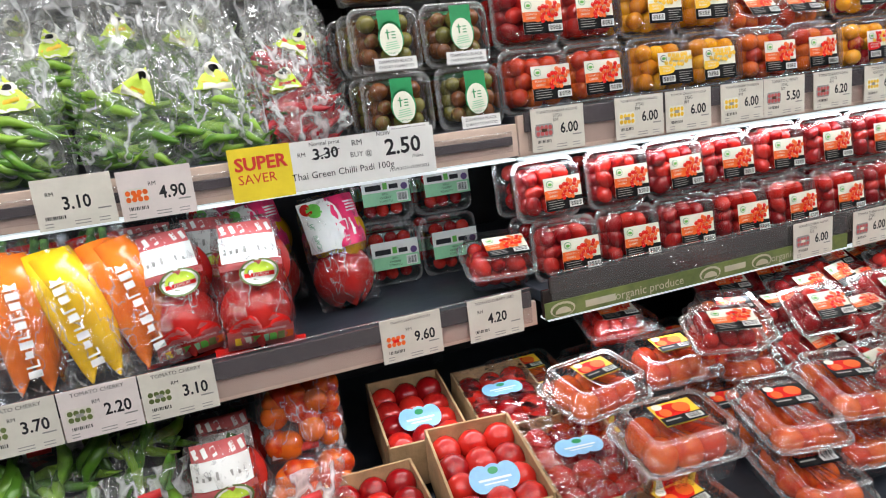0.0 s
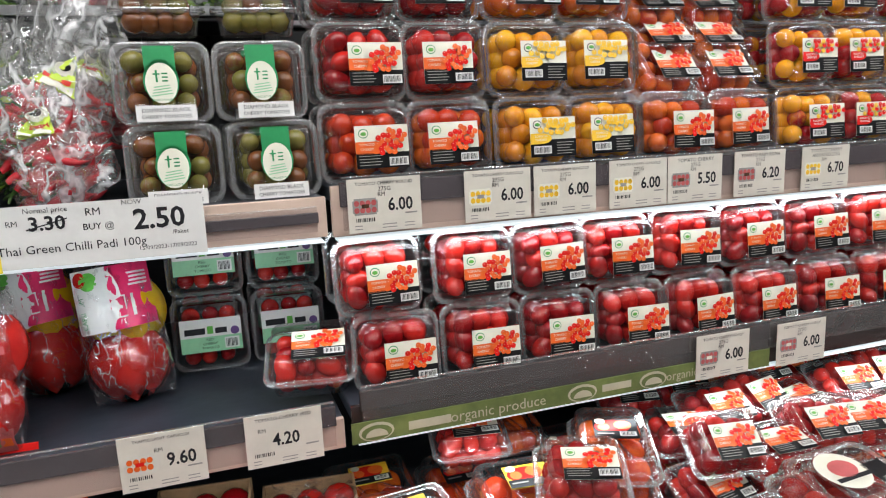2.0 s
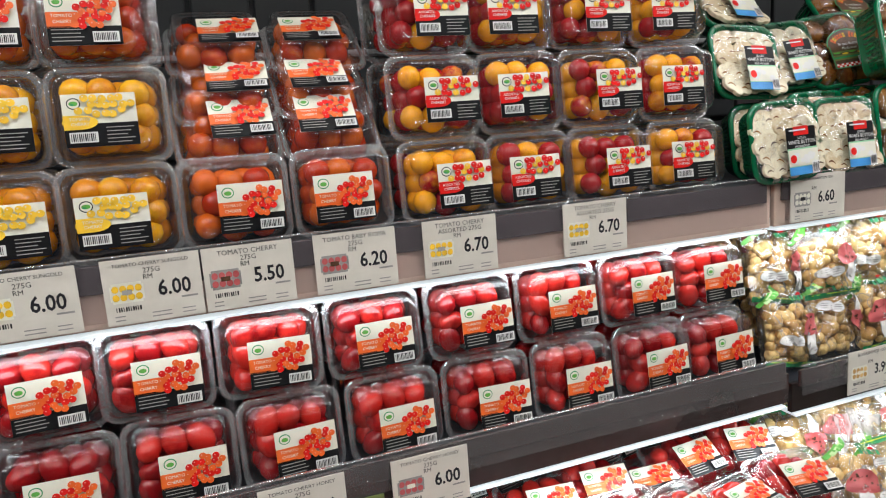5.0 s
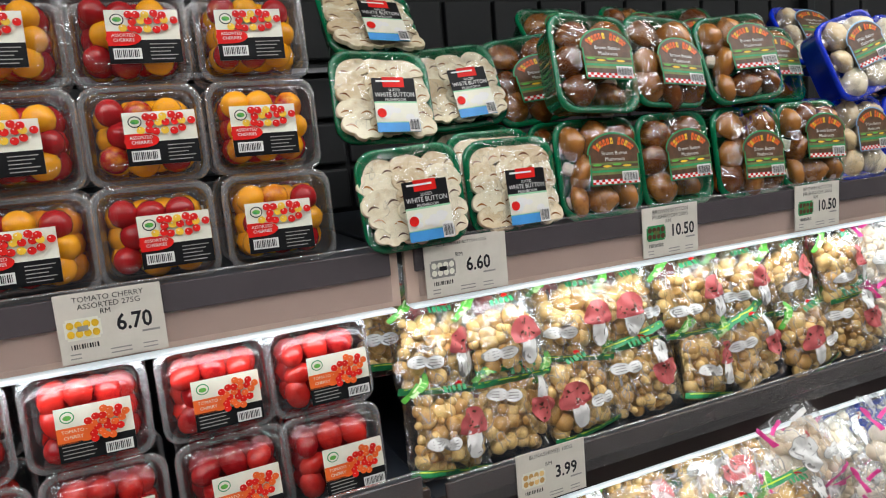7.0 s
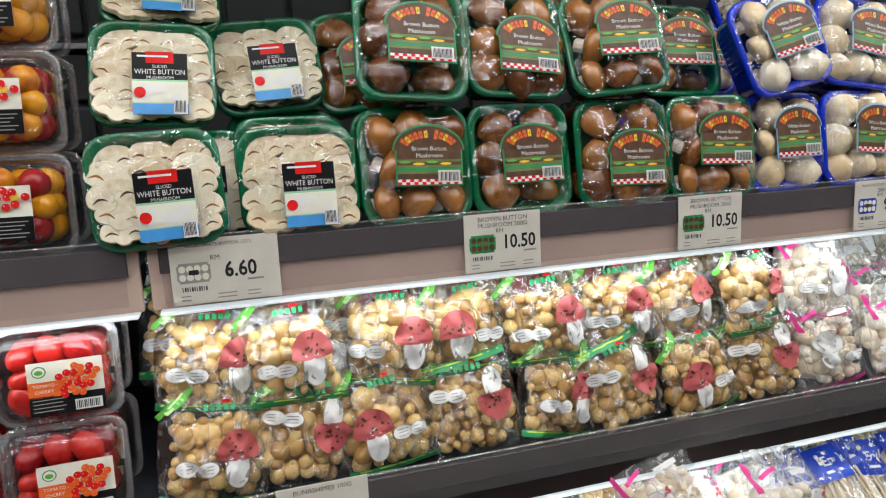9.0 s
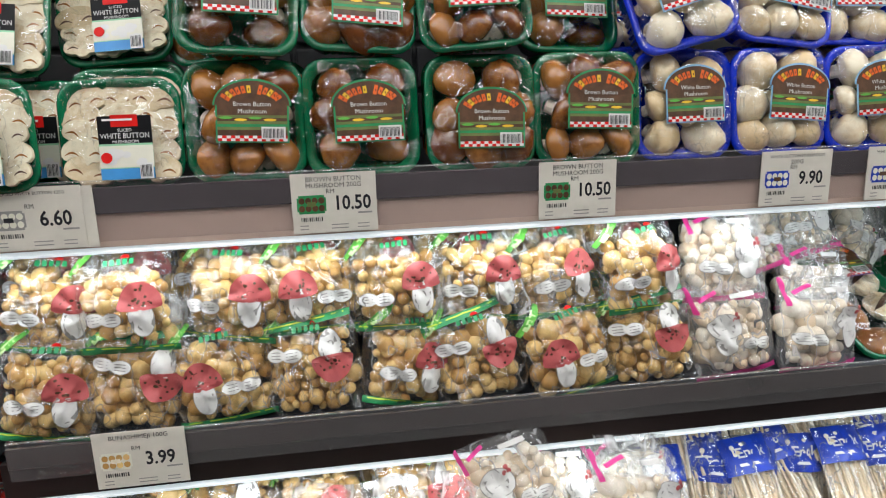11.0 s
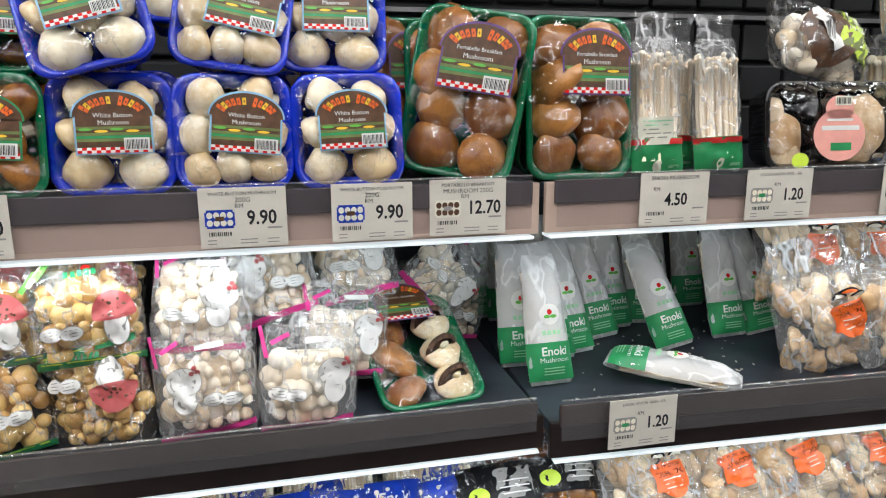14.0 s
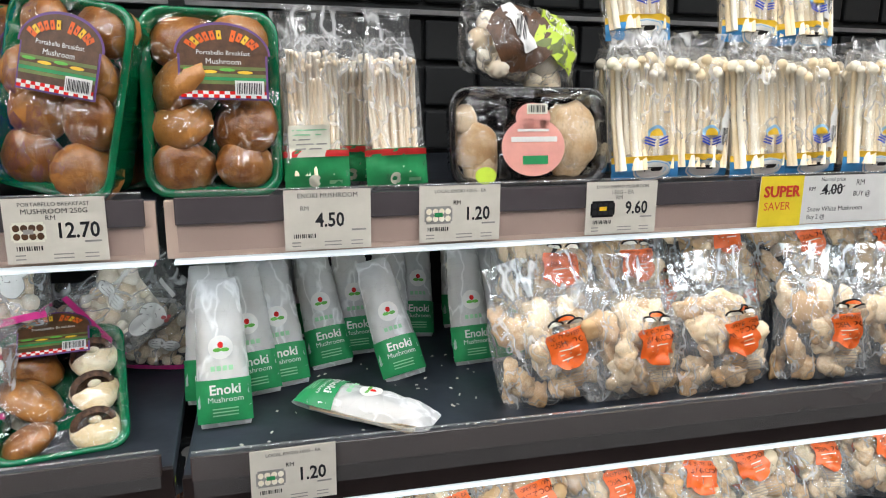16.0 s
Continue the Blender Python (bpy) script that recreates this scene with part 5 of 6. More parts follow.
for i, (x, y, z, b, rl) in enumerate(((2.107, 0.010, 1.116, 14, -3), (2.215, 0.006, 1.116, 12, 4), (2.098, 0.036, 1.205, 18, 5), (2.190, 0.105, 1.215, 24, -10), (2.262, 0.080, 1.140, 18, 8), (2.300, 0.15, 1.222, 30, -4), (2.10, 0.12, 1.12, 12, 0), (2.385, 0.20, 1.20, 18, 60), (2.36, 0.23, 1.116, 12, 0), (2.44, 0.26, 1.116, 10, 12))):
    place(("pale", i % 3), lambda i=i: beech_bag(True, 100 + i, False), lean(x, y, z, b, r3.uniform(-6, 6), rl))


# ---- chillies and peppers ----
def chilli_mesh(material, seed):
    r = random.Random(seed)
    bm = bmesh.new()
    L, bend = r.uniform(0.055, 0.085), r.uniform(-0.016, 0.016)
    pts = [Vector((L * (k / 6 - 0.5), bend * math.sin(math.pi * k / 6), 0.003 * math.sin(k))) for k in range(7)]
    tube(bm, pts, [0.0022, 0.0042, 0.0048, 0.0045, 0.0037, 0.0024, 0.0004], 7)
    n0 = len(bm.faces)
    tube(bm, [pts[0] + Vector((-0.016, 0.004, 0.002)), pts[0] + Vector((-0.006, 0, 0)), pts[0] + Vector((0.001, 0, 0))], [0.0012, 0.0011, 0.0028], 6)
    bm.faces.ensure_lookup_table()
    for f in bm.faces[n0:]:
        f.material_index = 1
    me = bpy.data.meshes.new("chilli")
    bm.to_mesh(me)
    bm.free()
    me.materials.append(material)
    me.materials.append(STALK)
    for f in me.polygons:
        f.use_smooth = True
    return me


CH = {"green": [chilli_mesh(CHILLI_G, s) for s in range(5)], "red": [chilli_mesh(CHILLI_R, 10 + s) for s in range(5)]}


def chilli_bag(kind, seed, n=52):
    w, h, d = 0.128, 0.165, 0.046
    t = thing("chilli_bag", "crinkled clear bag of " + kind + " chillies with lime label", "chilli bag", kind + " chilli bags")
    front = bag_parts(t, w, h, d, seed, LOOSEF, 0.42, 0.010)
    r = random.Random(seed)
    for k in range(n):
        x, z = r.uniform(-0.048, 0.048), 0.010 + 0.078 * r.random() ** 1.2
        y = front(x, z) * r.uniform(0.3, 0.95) + 0.007
        again("chilli", r.choice(CH[kind]), t, Matrix.LocRotScale((x * 0.8, y, z), Euler((r.uniform(-0.4, 0.4), r.gauss(0.15, 0.35), r.uniform(-0.3, 0.3))), (0.9, 1.35, 1.35)))
    p = Print(lambda x, z: front(x, z) - 0.002, 0.0006)
    tn = r.uniform(-0.5, 0.1)
    q = lambda u, v: (0.012 + u * math.cos(tn) - v * math.sin(tn), 0.098 + u * math.sin(tn) + v * math.cos(tn))
    p.disc(*q(0, 0), 0.031, 0.034, LIMEP, 0, 3, 90, 450, tn)
    p.disc(*q(0, 0.012), 0.011, 0.010, CREAM, 1)
    p.disc(*q(0, 0.013), 0.006, 0.005, BLACK, 2)
    x_, z_ = q(0, -0.004)
    p.rect(x_ - 0.017, z_ - 0.003, x_ + 0.017, z_ + 0.002, SALERED if kind == "red" else YELP, 1, turn=tn)
    x_, z_ = q(0.003, -0.012)
    p.rect(x_ - 0.019, z_ - 0.005, x_ + 0.019, z_ + 0.004, CREAM, 2, turn=tn)
    p.done("label", t, "lime green printed label")
    return t


r4 = random.Random(21)
for i, (k, x, y, z, b, rl) in enumerate((("green", -0.372, 0.055, 1.384, 22, -6), ("green", -0.488, 0.050, 1.384, 20, 6), ("green", -0.610, 0.055, 1.384, 22, -5), ("green", -0.725, 0.06, 1.384, 18, 4),
        ("green", -0.425, 0.135, 1.450, 30, 10), ("green", -0.555, 0.130, 1.450, 30, -8), ("green", -0.68, 0.13, 1.450, 26, 5), ("green", -0.365, 0.215, 1.475, 30, -8), ("green", -0.50, 0.215, 1.480, 32, 5), ("green", -0.63, 0.21, 1.48, 32, 0),
        ("red", -0.238, 0.075, 1.384, 34, -30), ("red", -0.270, 0.120, 1.430, 26, 6), ("red", -0.225, 0.185, 1.445, 26, -4), ("green", -0.31, 0.15, 1.40, 24, 0))):
    place(("chilli", k, i % 3 if k == "green" else i % 2), lambda k=k, i=i: chilli_bag(k, 120 + i), lean(x, y, z, b, r4.uniform(-12, 12), rl))
top = thing("top_shelf", "narrow black upper shelf in the cooler", "shelf")
box("deck", top, PANEL, JOINTS[0] + 0.004, 0.34, 1.622, 0.03, 0.53, 1.640, 0.003)
box("front_edge", top, STEEL, JOINTS[0] + 0.004, 0.334, 1.630, 0.03, 0.340, 1.644, 0.001, "bright metal edge")
for i, (k, x) in enumerate((("green", -0.66), ("green", -0.52), ("green", -0.38), ("red", -0.25), ("green", -0.12), ("green", 0.0 - 0.02))):
    place(("chilli", k, i % 3 if k == "green" else 0), None, lean(x, 0.425, 1.642, 10, r4.uniform(-10, 10), r4.uniform(-8, 8)))


def pepper_mesh(name, material, L, rad, bell, seed):
    """A long tapering pepper, or a lobed bell pepper, with its stalk."""
    bm = bmesh.new()
    loops = []
    n, m_ = 16, 9
    for j in range(m_ + 1):
        k = j / m_
        prof = (math.sin(math.pi * (0.10 + 0.86 * k)) ** 0.45 if bell else (1 - k) ** 0.55 * (0.75 + 0.35 * math.sin(math.pi * k)) + 0.04)
        ring = []
        for i in range(n):
            a = 2 * math.pi * i / n
            lobe = 1 + (0.10 * math.cos(4 * a + seed) if bell else 0.06 * math.cos(3 * a + seed))
            ring.append(Vector((rad * prof * lobe * math.cos(a) + (0 if bell else 0.010 * math.sin(k * 3)), rad * prof * lobe * math.sin(a), L * (1 - k) - (0.006 * math.cos(4 * a + seed) * k if bell else 0))))
        loops.append(ring)
    loft(bm, loops, True, True)
    n0 = len(bm.faces)
    tube(bm, [Vector((0, 0, L - 0.004)), Vector((0.002, 0, L + 0.010)), Vector((0.007, 0, L + 0.020))], [rad * 0.35, rad * 0.14, rad * 0.16], 8)
    bm.faces.ensure_lookup_table()
    for f in bm.faces[n0:]:
        f.material_index = 1
    me = bpy.data.meshes.new(name)
    bm.to_mesh(me)
    bm.free()
    me.materials.append(material)
    me.materials.append(STALK)
    for f in me.polygons:
        f.use_smooth = True
    return me


BELLS = [pepper_mesh("pepper", m, 0.085, 0.047, True, s) for s, m in enumerate((PEP_R, PEP_Y, PEP_R))]
LONGS = {k: pepper_mesh("pepper", m, 0.180, 0.034, False, 2) for k, m in (("red", PEP_R), ("orange", PEP_O), ("yellow", PEP_Y))}


def long_bag(color, seed):
    w, h, d = 0.088, 0.205, 0.032
    t = thing("pepper_bag", "clear bag with long " + color + " sweet peppers and white lettering", "pepper bag", "long pepper bags")
    front = bag_parts(t, w, h, d, seed, BAGF, 0.0, 0.004)
    for x, y, z in ((-0.014, -0.004, 0.012), (0.018, 0.004, 0.006)):
        again("pepper", LONGS[color], t, pose(x, y, z, 0, 3 if x < 0 else -4, 40))
    p = Print(lambda x, z: front(x, z) - 0.0015, 0.0006)
    r = random.Random(seed)
    z = 0.030
    for k in range(11):
        hh = r.choice((0.010, 0.013, 0.016))
        p.rect(0.010 - hh * 0.5, z, 0.010 + hh * 0.5, z + 0.0026, WHITE, 1, 2)
        p.rect(0.010 - hh * 0.5 * r.choice((-1, 1)), z, 0.010 - hh * 0.5 * r.choice((-1, 1)) + 0.0022, z + 0.009, WHITE, 1, 2)
        z += 0.0125
    p.done("print", t, "white lettering strokes")
    return t


for color, x, y, rl, tn in (("orange", -0.655, 0.035, -4, 4), ("yellow", -0.572, 0.030, -17, -6), ("orange", -0.505, 0.045, -13, 8), ("red", -0.615, 0.075, -8, 0), ("red", -0.535, 0.085, -10, 0), ("red", -0.735, 0.05, -5, 5), ("orange", -0.70, 0.10, -8, 0)):
    place(("long", color), lambda color=color: long_bag(color, 150 + len(color)), lean(x, y, 1.116, 14, tn, rl))


def bell_bag(pink, seed):
    w, h, d = 0.112, 0.188, 0.056
    t = thing("pepper_bag", ("clear bag of bell peppers with pink and white label" if pink else "clear bag of red bell peppers with white and red print"), "pepper bag", "pink labelled pepper bags" if pink else "red bell pepper bags")
    front = bag_parts(t, w, h, d, seed, BAGF, 0.0, 0.006, taper=0.16)
    for k, z in enumerate((0.008, 0.074)):
        again("pepper", BELLS[0 if k == 0 else (1 if pink else 2)], t, pose(0.004 * k, 0.0, z, 4, 5 * k, 30 * k))
    p = Print(lambda x, z: front(x, z) - 0.0015, 0.0006)
    if pink:
        p.rect(-0.046, 0.098, 0.000, 0.180, WHITE, 0)
        p.rect(-0.004, 0.098, 0.046, 0.180, PINKRED, 1)
        p.disc(-0.006, 0.135, 0.016, 0.040, WHITE, 2)
        p.disc(-0.026, 0.164, 0.011, 0.012, LEAFP, 2)
        p.disc(-0.036, 0.168, 0.008, 0.010, PEP_R, 2)
        p.text("CAPSICUM", -0.037, 0.125, 0.0085, GREENP, 2, math.pi / 2)
        p.rect(0.004, 0.112, 0.014, 0.140, WHITE, 2)
        p.rect(0.0055, 0.114, 0.0125, 0.138, PINKRED, 3)
        p.rect(0.020, 0.112, 0.024, 0.140, WHITE, 2)
        for k in range(4):
            p.rect(0.020, 0.150 + 0.005 * k, 0.042, 0.1525 + 0.005 * k, WHITE, 2)
    else:
        p.rect(-0.038, 0.122, 0.038, 0.158, WHITE, 0)
        p.rect(-0.036, 0.158, 0.036, 0.178, CAPRED, 0)
        for k in range(6):
            p.rect(-0.033 + 0.012 * k, 0.162, -0.027 + 0.012 * k, 0.174, WHITE, 1, 3, 0.3)
        p.rect(-0.042, 0.112, 0.042, 0.121, CAPRED, 1)
        for k, (a, b) in enumerate(((-0.034, 0.010), (-0.026, 0.006), (-0.018, 0.008), (-0.008, 0.012), (0.002, 0.006), (0.010, 0.010), (0.020, 0.006))):
            p.rect(a, 0.134, a + 0.0035, 0.134 + b * 0.8, FADE, 1, 2)
        p.disc(0.008, 0.105, 0.027, 0.019, OLIVEP, 2)
        p.disc(0.008, 0.105, 0.024, 0.0165, WHITE, 3)
        p.disc(0.008, 0.105, 0.020, 0.014, LIMEP, 4, 16, 0, 180)
        p.rect(-0.012, 0.099, 0.028, 0.1045, REDP, 5)
        p.text("PREMIUM", 0.008, 0.1018, 0.006, WHITE, 6)
        p.rect(-0.045, 0.003, 0.045, 0.030, CAPRED, 1)
        p.disc(0.0, 0.028, 0.042, 0.022, REDP, 1.5, 20, 0, 180)
        p.disc(0.0, 0.027, 0.040, 0.020, CAPRED, 2, 20, 0, 180)
        p.text("Value Packed Freshness", 0.004, 0.026, 0.0062, WHITE, 4)
        for k, m in enumerate((YELP, CREAM, LEAFP, MINTP, LEAFP, OLIVEP, ORANGEP)):
            p.rect(-0.036 + 0.0115 * k, 0.010, -0.026 + 0.0115 * k, 0.020, m, 3, 2)
    p.done("print", t, "printed marks on the bag")
    if not pink:
        bm = bmesh.new()
        cuboid(bm, -w * 0.56, -0.002, -0.004, w * 0.56, 0.001, 0.008, 0.0006)
        part("seal", bm, REDP, t, "red sealed hem", False)
    return t


for x, y, tn, rl in ((-0.372, 0.046, 0, 2), (-0.462, 0.070, 6, -5), (-0.425, 0.150, 0, 4), (-0.50, 0.17, 0, 0)):
    place(("bell", False), lambda: bell_bag(False, 160), lean(x, y, 1.117, 14, tn, rl))
for x, y, tn, rl in ((-0.212, 0.150, 5, -5), (-0.318, 0.225, 4, -8), (-0.40, 0.25, 0, 3)):
    place(("bell", True), lambda: bell_bag(True, 161), lean(x, y, 1.117, 12, tn, rl))


# ---- enoki, oyster and long white mushrooms ----
def stems_mesh(name, w, h, d, n, thick, seed, head, material=None):
    r = random.Random(seed)
    bm = bmesh.new()
    for k in range(n):
        x = w * (k / (n - 1) - 0.5) + r.uniform(-0.002, 0.002)
        y = r.uniform(-d, d)
        top_ = h * r.uniform(0.84, 1.0)
        tube(bm, [Vector((x * 0.92, y, 0)), Vector((x + r.uniform(-0.002, 0.002), y, top_ * 0.5)), Vector((x * 1.02, y, top_))], [thick * 1.15, thick, thick * 0.8], 6)
        bmesh.ops.create_uvsphere(bm, u_segments=7, v_segments=5, radius=thick * head * r.uniform(0.8, 1.2), matrix=pose(x * 1.02, y, top_))
    cuboid(bm, -w * 0.46, -d * 0.3, h * 0.01, w * 0.46, d * 0.5, h * 0.80, d * 0.2)
    me = bpy.data.meshes.new(name)
    bm.to_mesh(me)
    bm.free()
    me.materials.append(material or M_PALE)
    for f in me.polygons:
        f.use_smooth = True
    return me


def enoki_pack():
    w, h, d = 0.067, 0.182, 0.022
    t = thing("enoki_pack", "slim white enoki mushroom packet with green lettered base", "mushroom pack", "enoki packs")
    front = bag_parts(t, w, h, d, 170, FROST, 0.0, 0.0015, taper=0.22)
    again("mushroom_clump", stems_mesh("mushroom_clump", w * 0.64, h * 0.76, d * 0.25, 44, 0.0021, 1, 1.5), t, pose(0, 0.003, 0.022), "packed thin white stems", "stuff")
    p = Print(lambda x, z: front(x, z) - 0.0028, 0.0005)
    p.rect(-w * 0.485, 0.006, w * 0.485, 0.058, GREENP, 0, 8)
    p.text("Enoki", 0.002, 0.046, 0.0165, WHITE, 1)
    p.text("Mushroom", 0.002, 0.034, 0.0095, WHITE, 1)
    for k in range(3):
        p.rect(-0.014, 0.022 - 0.004 * k, 0.016, 0.0235 - 0.004 * k, MINTP, 1)
    p.disc(0.0, 0.096, 0.0145, 0.0145, WHITE, 0)
    p.disc(0.000, 0.099, 0.0035, 0.004, REDP, 1, 10)
    p.disc(-0.004, 0.093, 0.005, 0.0025, LEAFP, 1, 10)
    p.disc(0.005, 0.093, 0.005, 0.0025, LEAFP, 1, 10)
    for k in range(4):
        p.rect(-0.013 + 0.007 * k, 0.068, -0.008 + 0.007 * k, 0.074, MINTP, 1, 2)
    p.done("print", t, "green and white print")
    return t


for x, y, b, rl, tn in ((2.549, 0.078, 20, -1, 0), (2.530, 0.150, 20, 1, 0), (2.630, 0.180, 24, -6, 0), (2.700, 0.235, 26, -8, 0), (2.590, 0.160, 22, -6, 0), (2.532, 0.384, 12, 0, 0), (2.575, 0.36, 12, 2, 0), (2.745, 0.275, 20, -2, 0),
                        (2.795, 0.165, 30, -12, 0), (2.80, 0.29, 20, 3, 0), (2.850, 0.33, 22, 5, 0), (2.908, 0.190, 20, -2, 0), (2.975, 0.195, 22, -8, 0), (2.94, 0.36, 14, 0, 0), (2.62, 0.36, 14, 4, 0), (2.69, 0.38, 12, -3, 0), (3.0, 0.34, 14, 0, 0)):
    place("enoki", enoki_pack, lean(x, y, 1.103, b, tn, rl))
along = Vector((0.15, -0.114, -0.01)).normalized()
down = Vector((0, 0, -1))
side = down.cross(along).normalized()
lying = Matrix((side, along.cross(side), along)).transposed().to_4x4()
place("enoki", None, Matrix.Translation((2.645, 0.105, 1.124)) @ lying)


def bundle(seed):
    w, h, d = 0.074, 0.190, 0.022
    t = thing("enoki_bundle", "bunched enoki packs with green base and red band", "mushroom pack", "enoki bundles")
    front = bag_parts(t, w, h * 0.90, d, seed, MILKY, 0.20, 0.005, taper=0.16)
    again("mushroom_clump", stems_mesh("mushroom_clump", w * 0.70, h * 0.70, d * 0.6, 50, 0.0022, seed, 1.5), t, pose(0, 0, 0.018), "packed thin white stems", "stuff")
    p = Print(lambda x, z: front(x, z) - 0.0028, 0.0005)
    p.rect(-w * 0.485, 0.004, w * 0.485, 0.046, GREENP, 0, 8)
    p.rect(-w * 0.49, 0.038, w * 0.49, 0.045, SEAL, 1, 8)
    p.disc(-0.004, 0.012, 0.007, 0.007, CREAM, 1)
    p.rect(0.012, 0.008, 0.026, 0.012, MINTP, 1)
    if seed % 2:
        p.rect(-0.030, 0.038, 0.014, 0.072, CREAM, 2)
        for k in range(5):
            p.rect(-0.026, 0.066 - 0.005 * k, 0.010 - 0.006 * (k % 3), 0.0675 - 0.005 * k, MINTP if k < 2 else FADE, 3)
    p.done("print", t, "green print and red band")
    return t


place(("bundle", 1), lambda: bundle(181), lean(2.664, 0.035, 1.394, 6, 0, -1))
place(("bundle", 0), lambda: bundle(182), lean(2.756, 0.040, 1.394, 7, 0, -2))
place(("bundle", 0), None, lean(2.712, 0.085, 1.394, 7, 0, 2))
place(("bundle", 0), None, lean(2.65, 0.10, 1.394, 8, 0, 0))

# black tray with two pale oyster caps
tr = thing("black_mushroom_tray", "black plastic tray with pale mushrooms and peach heart label", "mushroom tray")
tr.matrix_basis = lean(2.918, 0.022, 1.394, 7)
tray_parts(tr, 0.204, 0.118, 0.055, BLACK_TRAY, 0.014)
for x, z, k in ((0.058, 0.056, 0.045), (-0.064, 0.046, 0.032), (-0.060, 0.026, 0.026), (-0.078, 0.080, 0.018)):
    again("mushroom", ball_mesh("mushroom", M_OYSTER, 0.8, 0.6, 1.05, 16, 12, 0.25, x * 90), tr, Matrix.LocRotScale((x, 0.016, z), None, (k, k * 0.7, k)))
p = Print(step=0.0006)
p.disc(0, 0.046, 0.040, 0.034, PEACHP, 0, 28)
p.disc(0.000, 0.080, 0.022, 0.017, PEACHP, 0, 20)
p.rect(-0.008, 0.084, 0.018, 0.096, CREAM, 1)
p.bars(-0.006, 0.086, 0.016, 0.094, INK, 2, 9)
p.rect(-0.028, 0.052, 0.030, 0.058, WHITE, 1)
p.rect(-0.020, 0.064, 0.020, 0.067, WHITE, 1)
p.rect(-0.014, 0.026, 0.018, 0.036, GREENP, 1)
p.disc(-0.06, 0.014, 0.013, 0.010, LIMEP, 1)
p.done("label", tr, "peach heart-shaped label", pose(-0.006, -0.018, 0))

er = thing("mushroom_bag", "clear bag of king mushrooms with brown and yellow print", "mushroom bag")
er.matrix_basis = lean(2.905, 0.055, 1.512, 24, 4, 14)
f_er = bag_parts(er, 0.160, 0.105, 0.045, 190, BAGF, 0.0, 0.006)
again("mushroom_cluster", beech_mesh("mushroom_cluster", M_PALE, 0.14, 0.095, 0.040, 0.017, 4), er, Matrix(), "pale thick mushrooms", "stuff")
p = Print(lambda x, z: f_er(x, z) - 0.0015, 0.0006)
p.disc(-0.015, 0.045, 0.042, 0.040, BROWNP, 0)
p.rect(0.005, 0.025, 0.070, 0.092, LIMEP, 1, turn=-0.3)
p.rect(0.005, 0.025, 0.070, 0.092, OLIVEP, 0.5, turn=-0.2)
p.text("Eryngii", 0.036, 0.078, 0.017, WHITE, 3, -0.3)
p.text("Mushroom", 0.042, 0.056, 0.012, WHITE, 3, -0.3)
p.rect(-0.030, 0.020, -0.012, 0.082, WHITE, 3, turn=0.6)
p.bars(-0.028, 0.035, -0.012, 0.065, INK, 4, 10)
p.done("print", er, "brown and yellow print")


def snow_bag(seed):
    w, h, d = 0.094, 0.182, 0.030
    t = thing("white_mushroom_bag", "clear bag of tall white mushrooms with blue and yellow base", "mushroom bag", "tall white mushroom bags")
    front = bag_parts(t, w, h * 0.94, d, seed, MILKY, 0.13, 0.005)
    again("mushroom_clump", stems_mesh("mushroom_clump", w * 0.84, h * 0.76, d * 0.7, 44, 0.0037, seed, 1.9, M_CREAM), t, pose(0, 0, 0.015), "long white mushroom stems", "stuff")
    p = Print(lambda x, z: front(x, z) - 0.0028, 0.0005)
    p.rect(-w * 0.48, 0.004, w * 0.48, 0.026, BLUEP, 0, 8)
    p.rect(-w * 0.48, 0.024, w * 0.48, 0.032, YELP, 1, 8)
    p.disc(0.004, 0.014, 0.026, 0.013, WHITE, 2)
    p.disc(0.004, 0.014, 0.024, 0.0115, SKYP, 3)
    p.disc(0.004, 0.014, 0.022, 0.010, WHITE, 4)
    p.rect(-0.008, 0.013, 0.016, 0.018, INK, 5, 2)
    p.disc(0.006, 0.056, 0.013, 0.013, SKYP, 1, 16, 0, 180)
    p.disc(0.006, 0.056, 0.009, 0.009, YELP, 2, 16, 0, 180)
    for s in (-1, 1):
        for k in range(3):
            p.rect(0.006 + s * 0.002, 0.052 - 0.0035 * k, 0.006 + s * 0.017, 0.054 - 0.0035 * k, DBLUE, 2, 2, 0.3 * s)
    if seed % 2:
        p.rect(0.022, 0.036, 0.040, 0.094, WHITE, 1, turn=-0.2)
        p.bars(0.024, 0.044, 0.038, 0.066, INK, 2, 9)
    p.done("print", t, "blue and yellow print")
    return t


r6 = random.Random(31)
for i, x in enumerate((3.075, 3.158, 3.246, 3.338, 3.432, 3.525, 3.62, 3.71)):
    place(("snow", i % 2), lambda i=i: snow_bag(200 + i), lean(x, 0.032 + 0.012 * (i % 2), 1.394, 7, r6.uniform(-6, 6), r6.uniform(-3, 3)))
    place(("snow", i % 2), None, lean(x + 0.02, 0.110, 1.394, 9, r6.uniform(-6, 6), r6.uniform(-3, 3)))
    if i in (0, 2, 3):
        place(("snow", i % 2), None, lean(x + 0.01, 0.085, 1.566, 12, r6.uniform(-6, 6), r6.uniform(-3, 3)))

OY = [ball_mesh("mushroom", M_OYSTER, 1.25, 0.5, 0.75, 14, 9, 0.55, 3 * s) for s in range(4)]


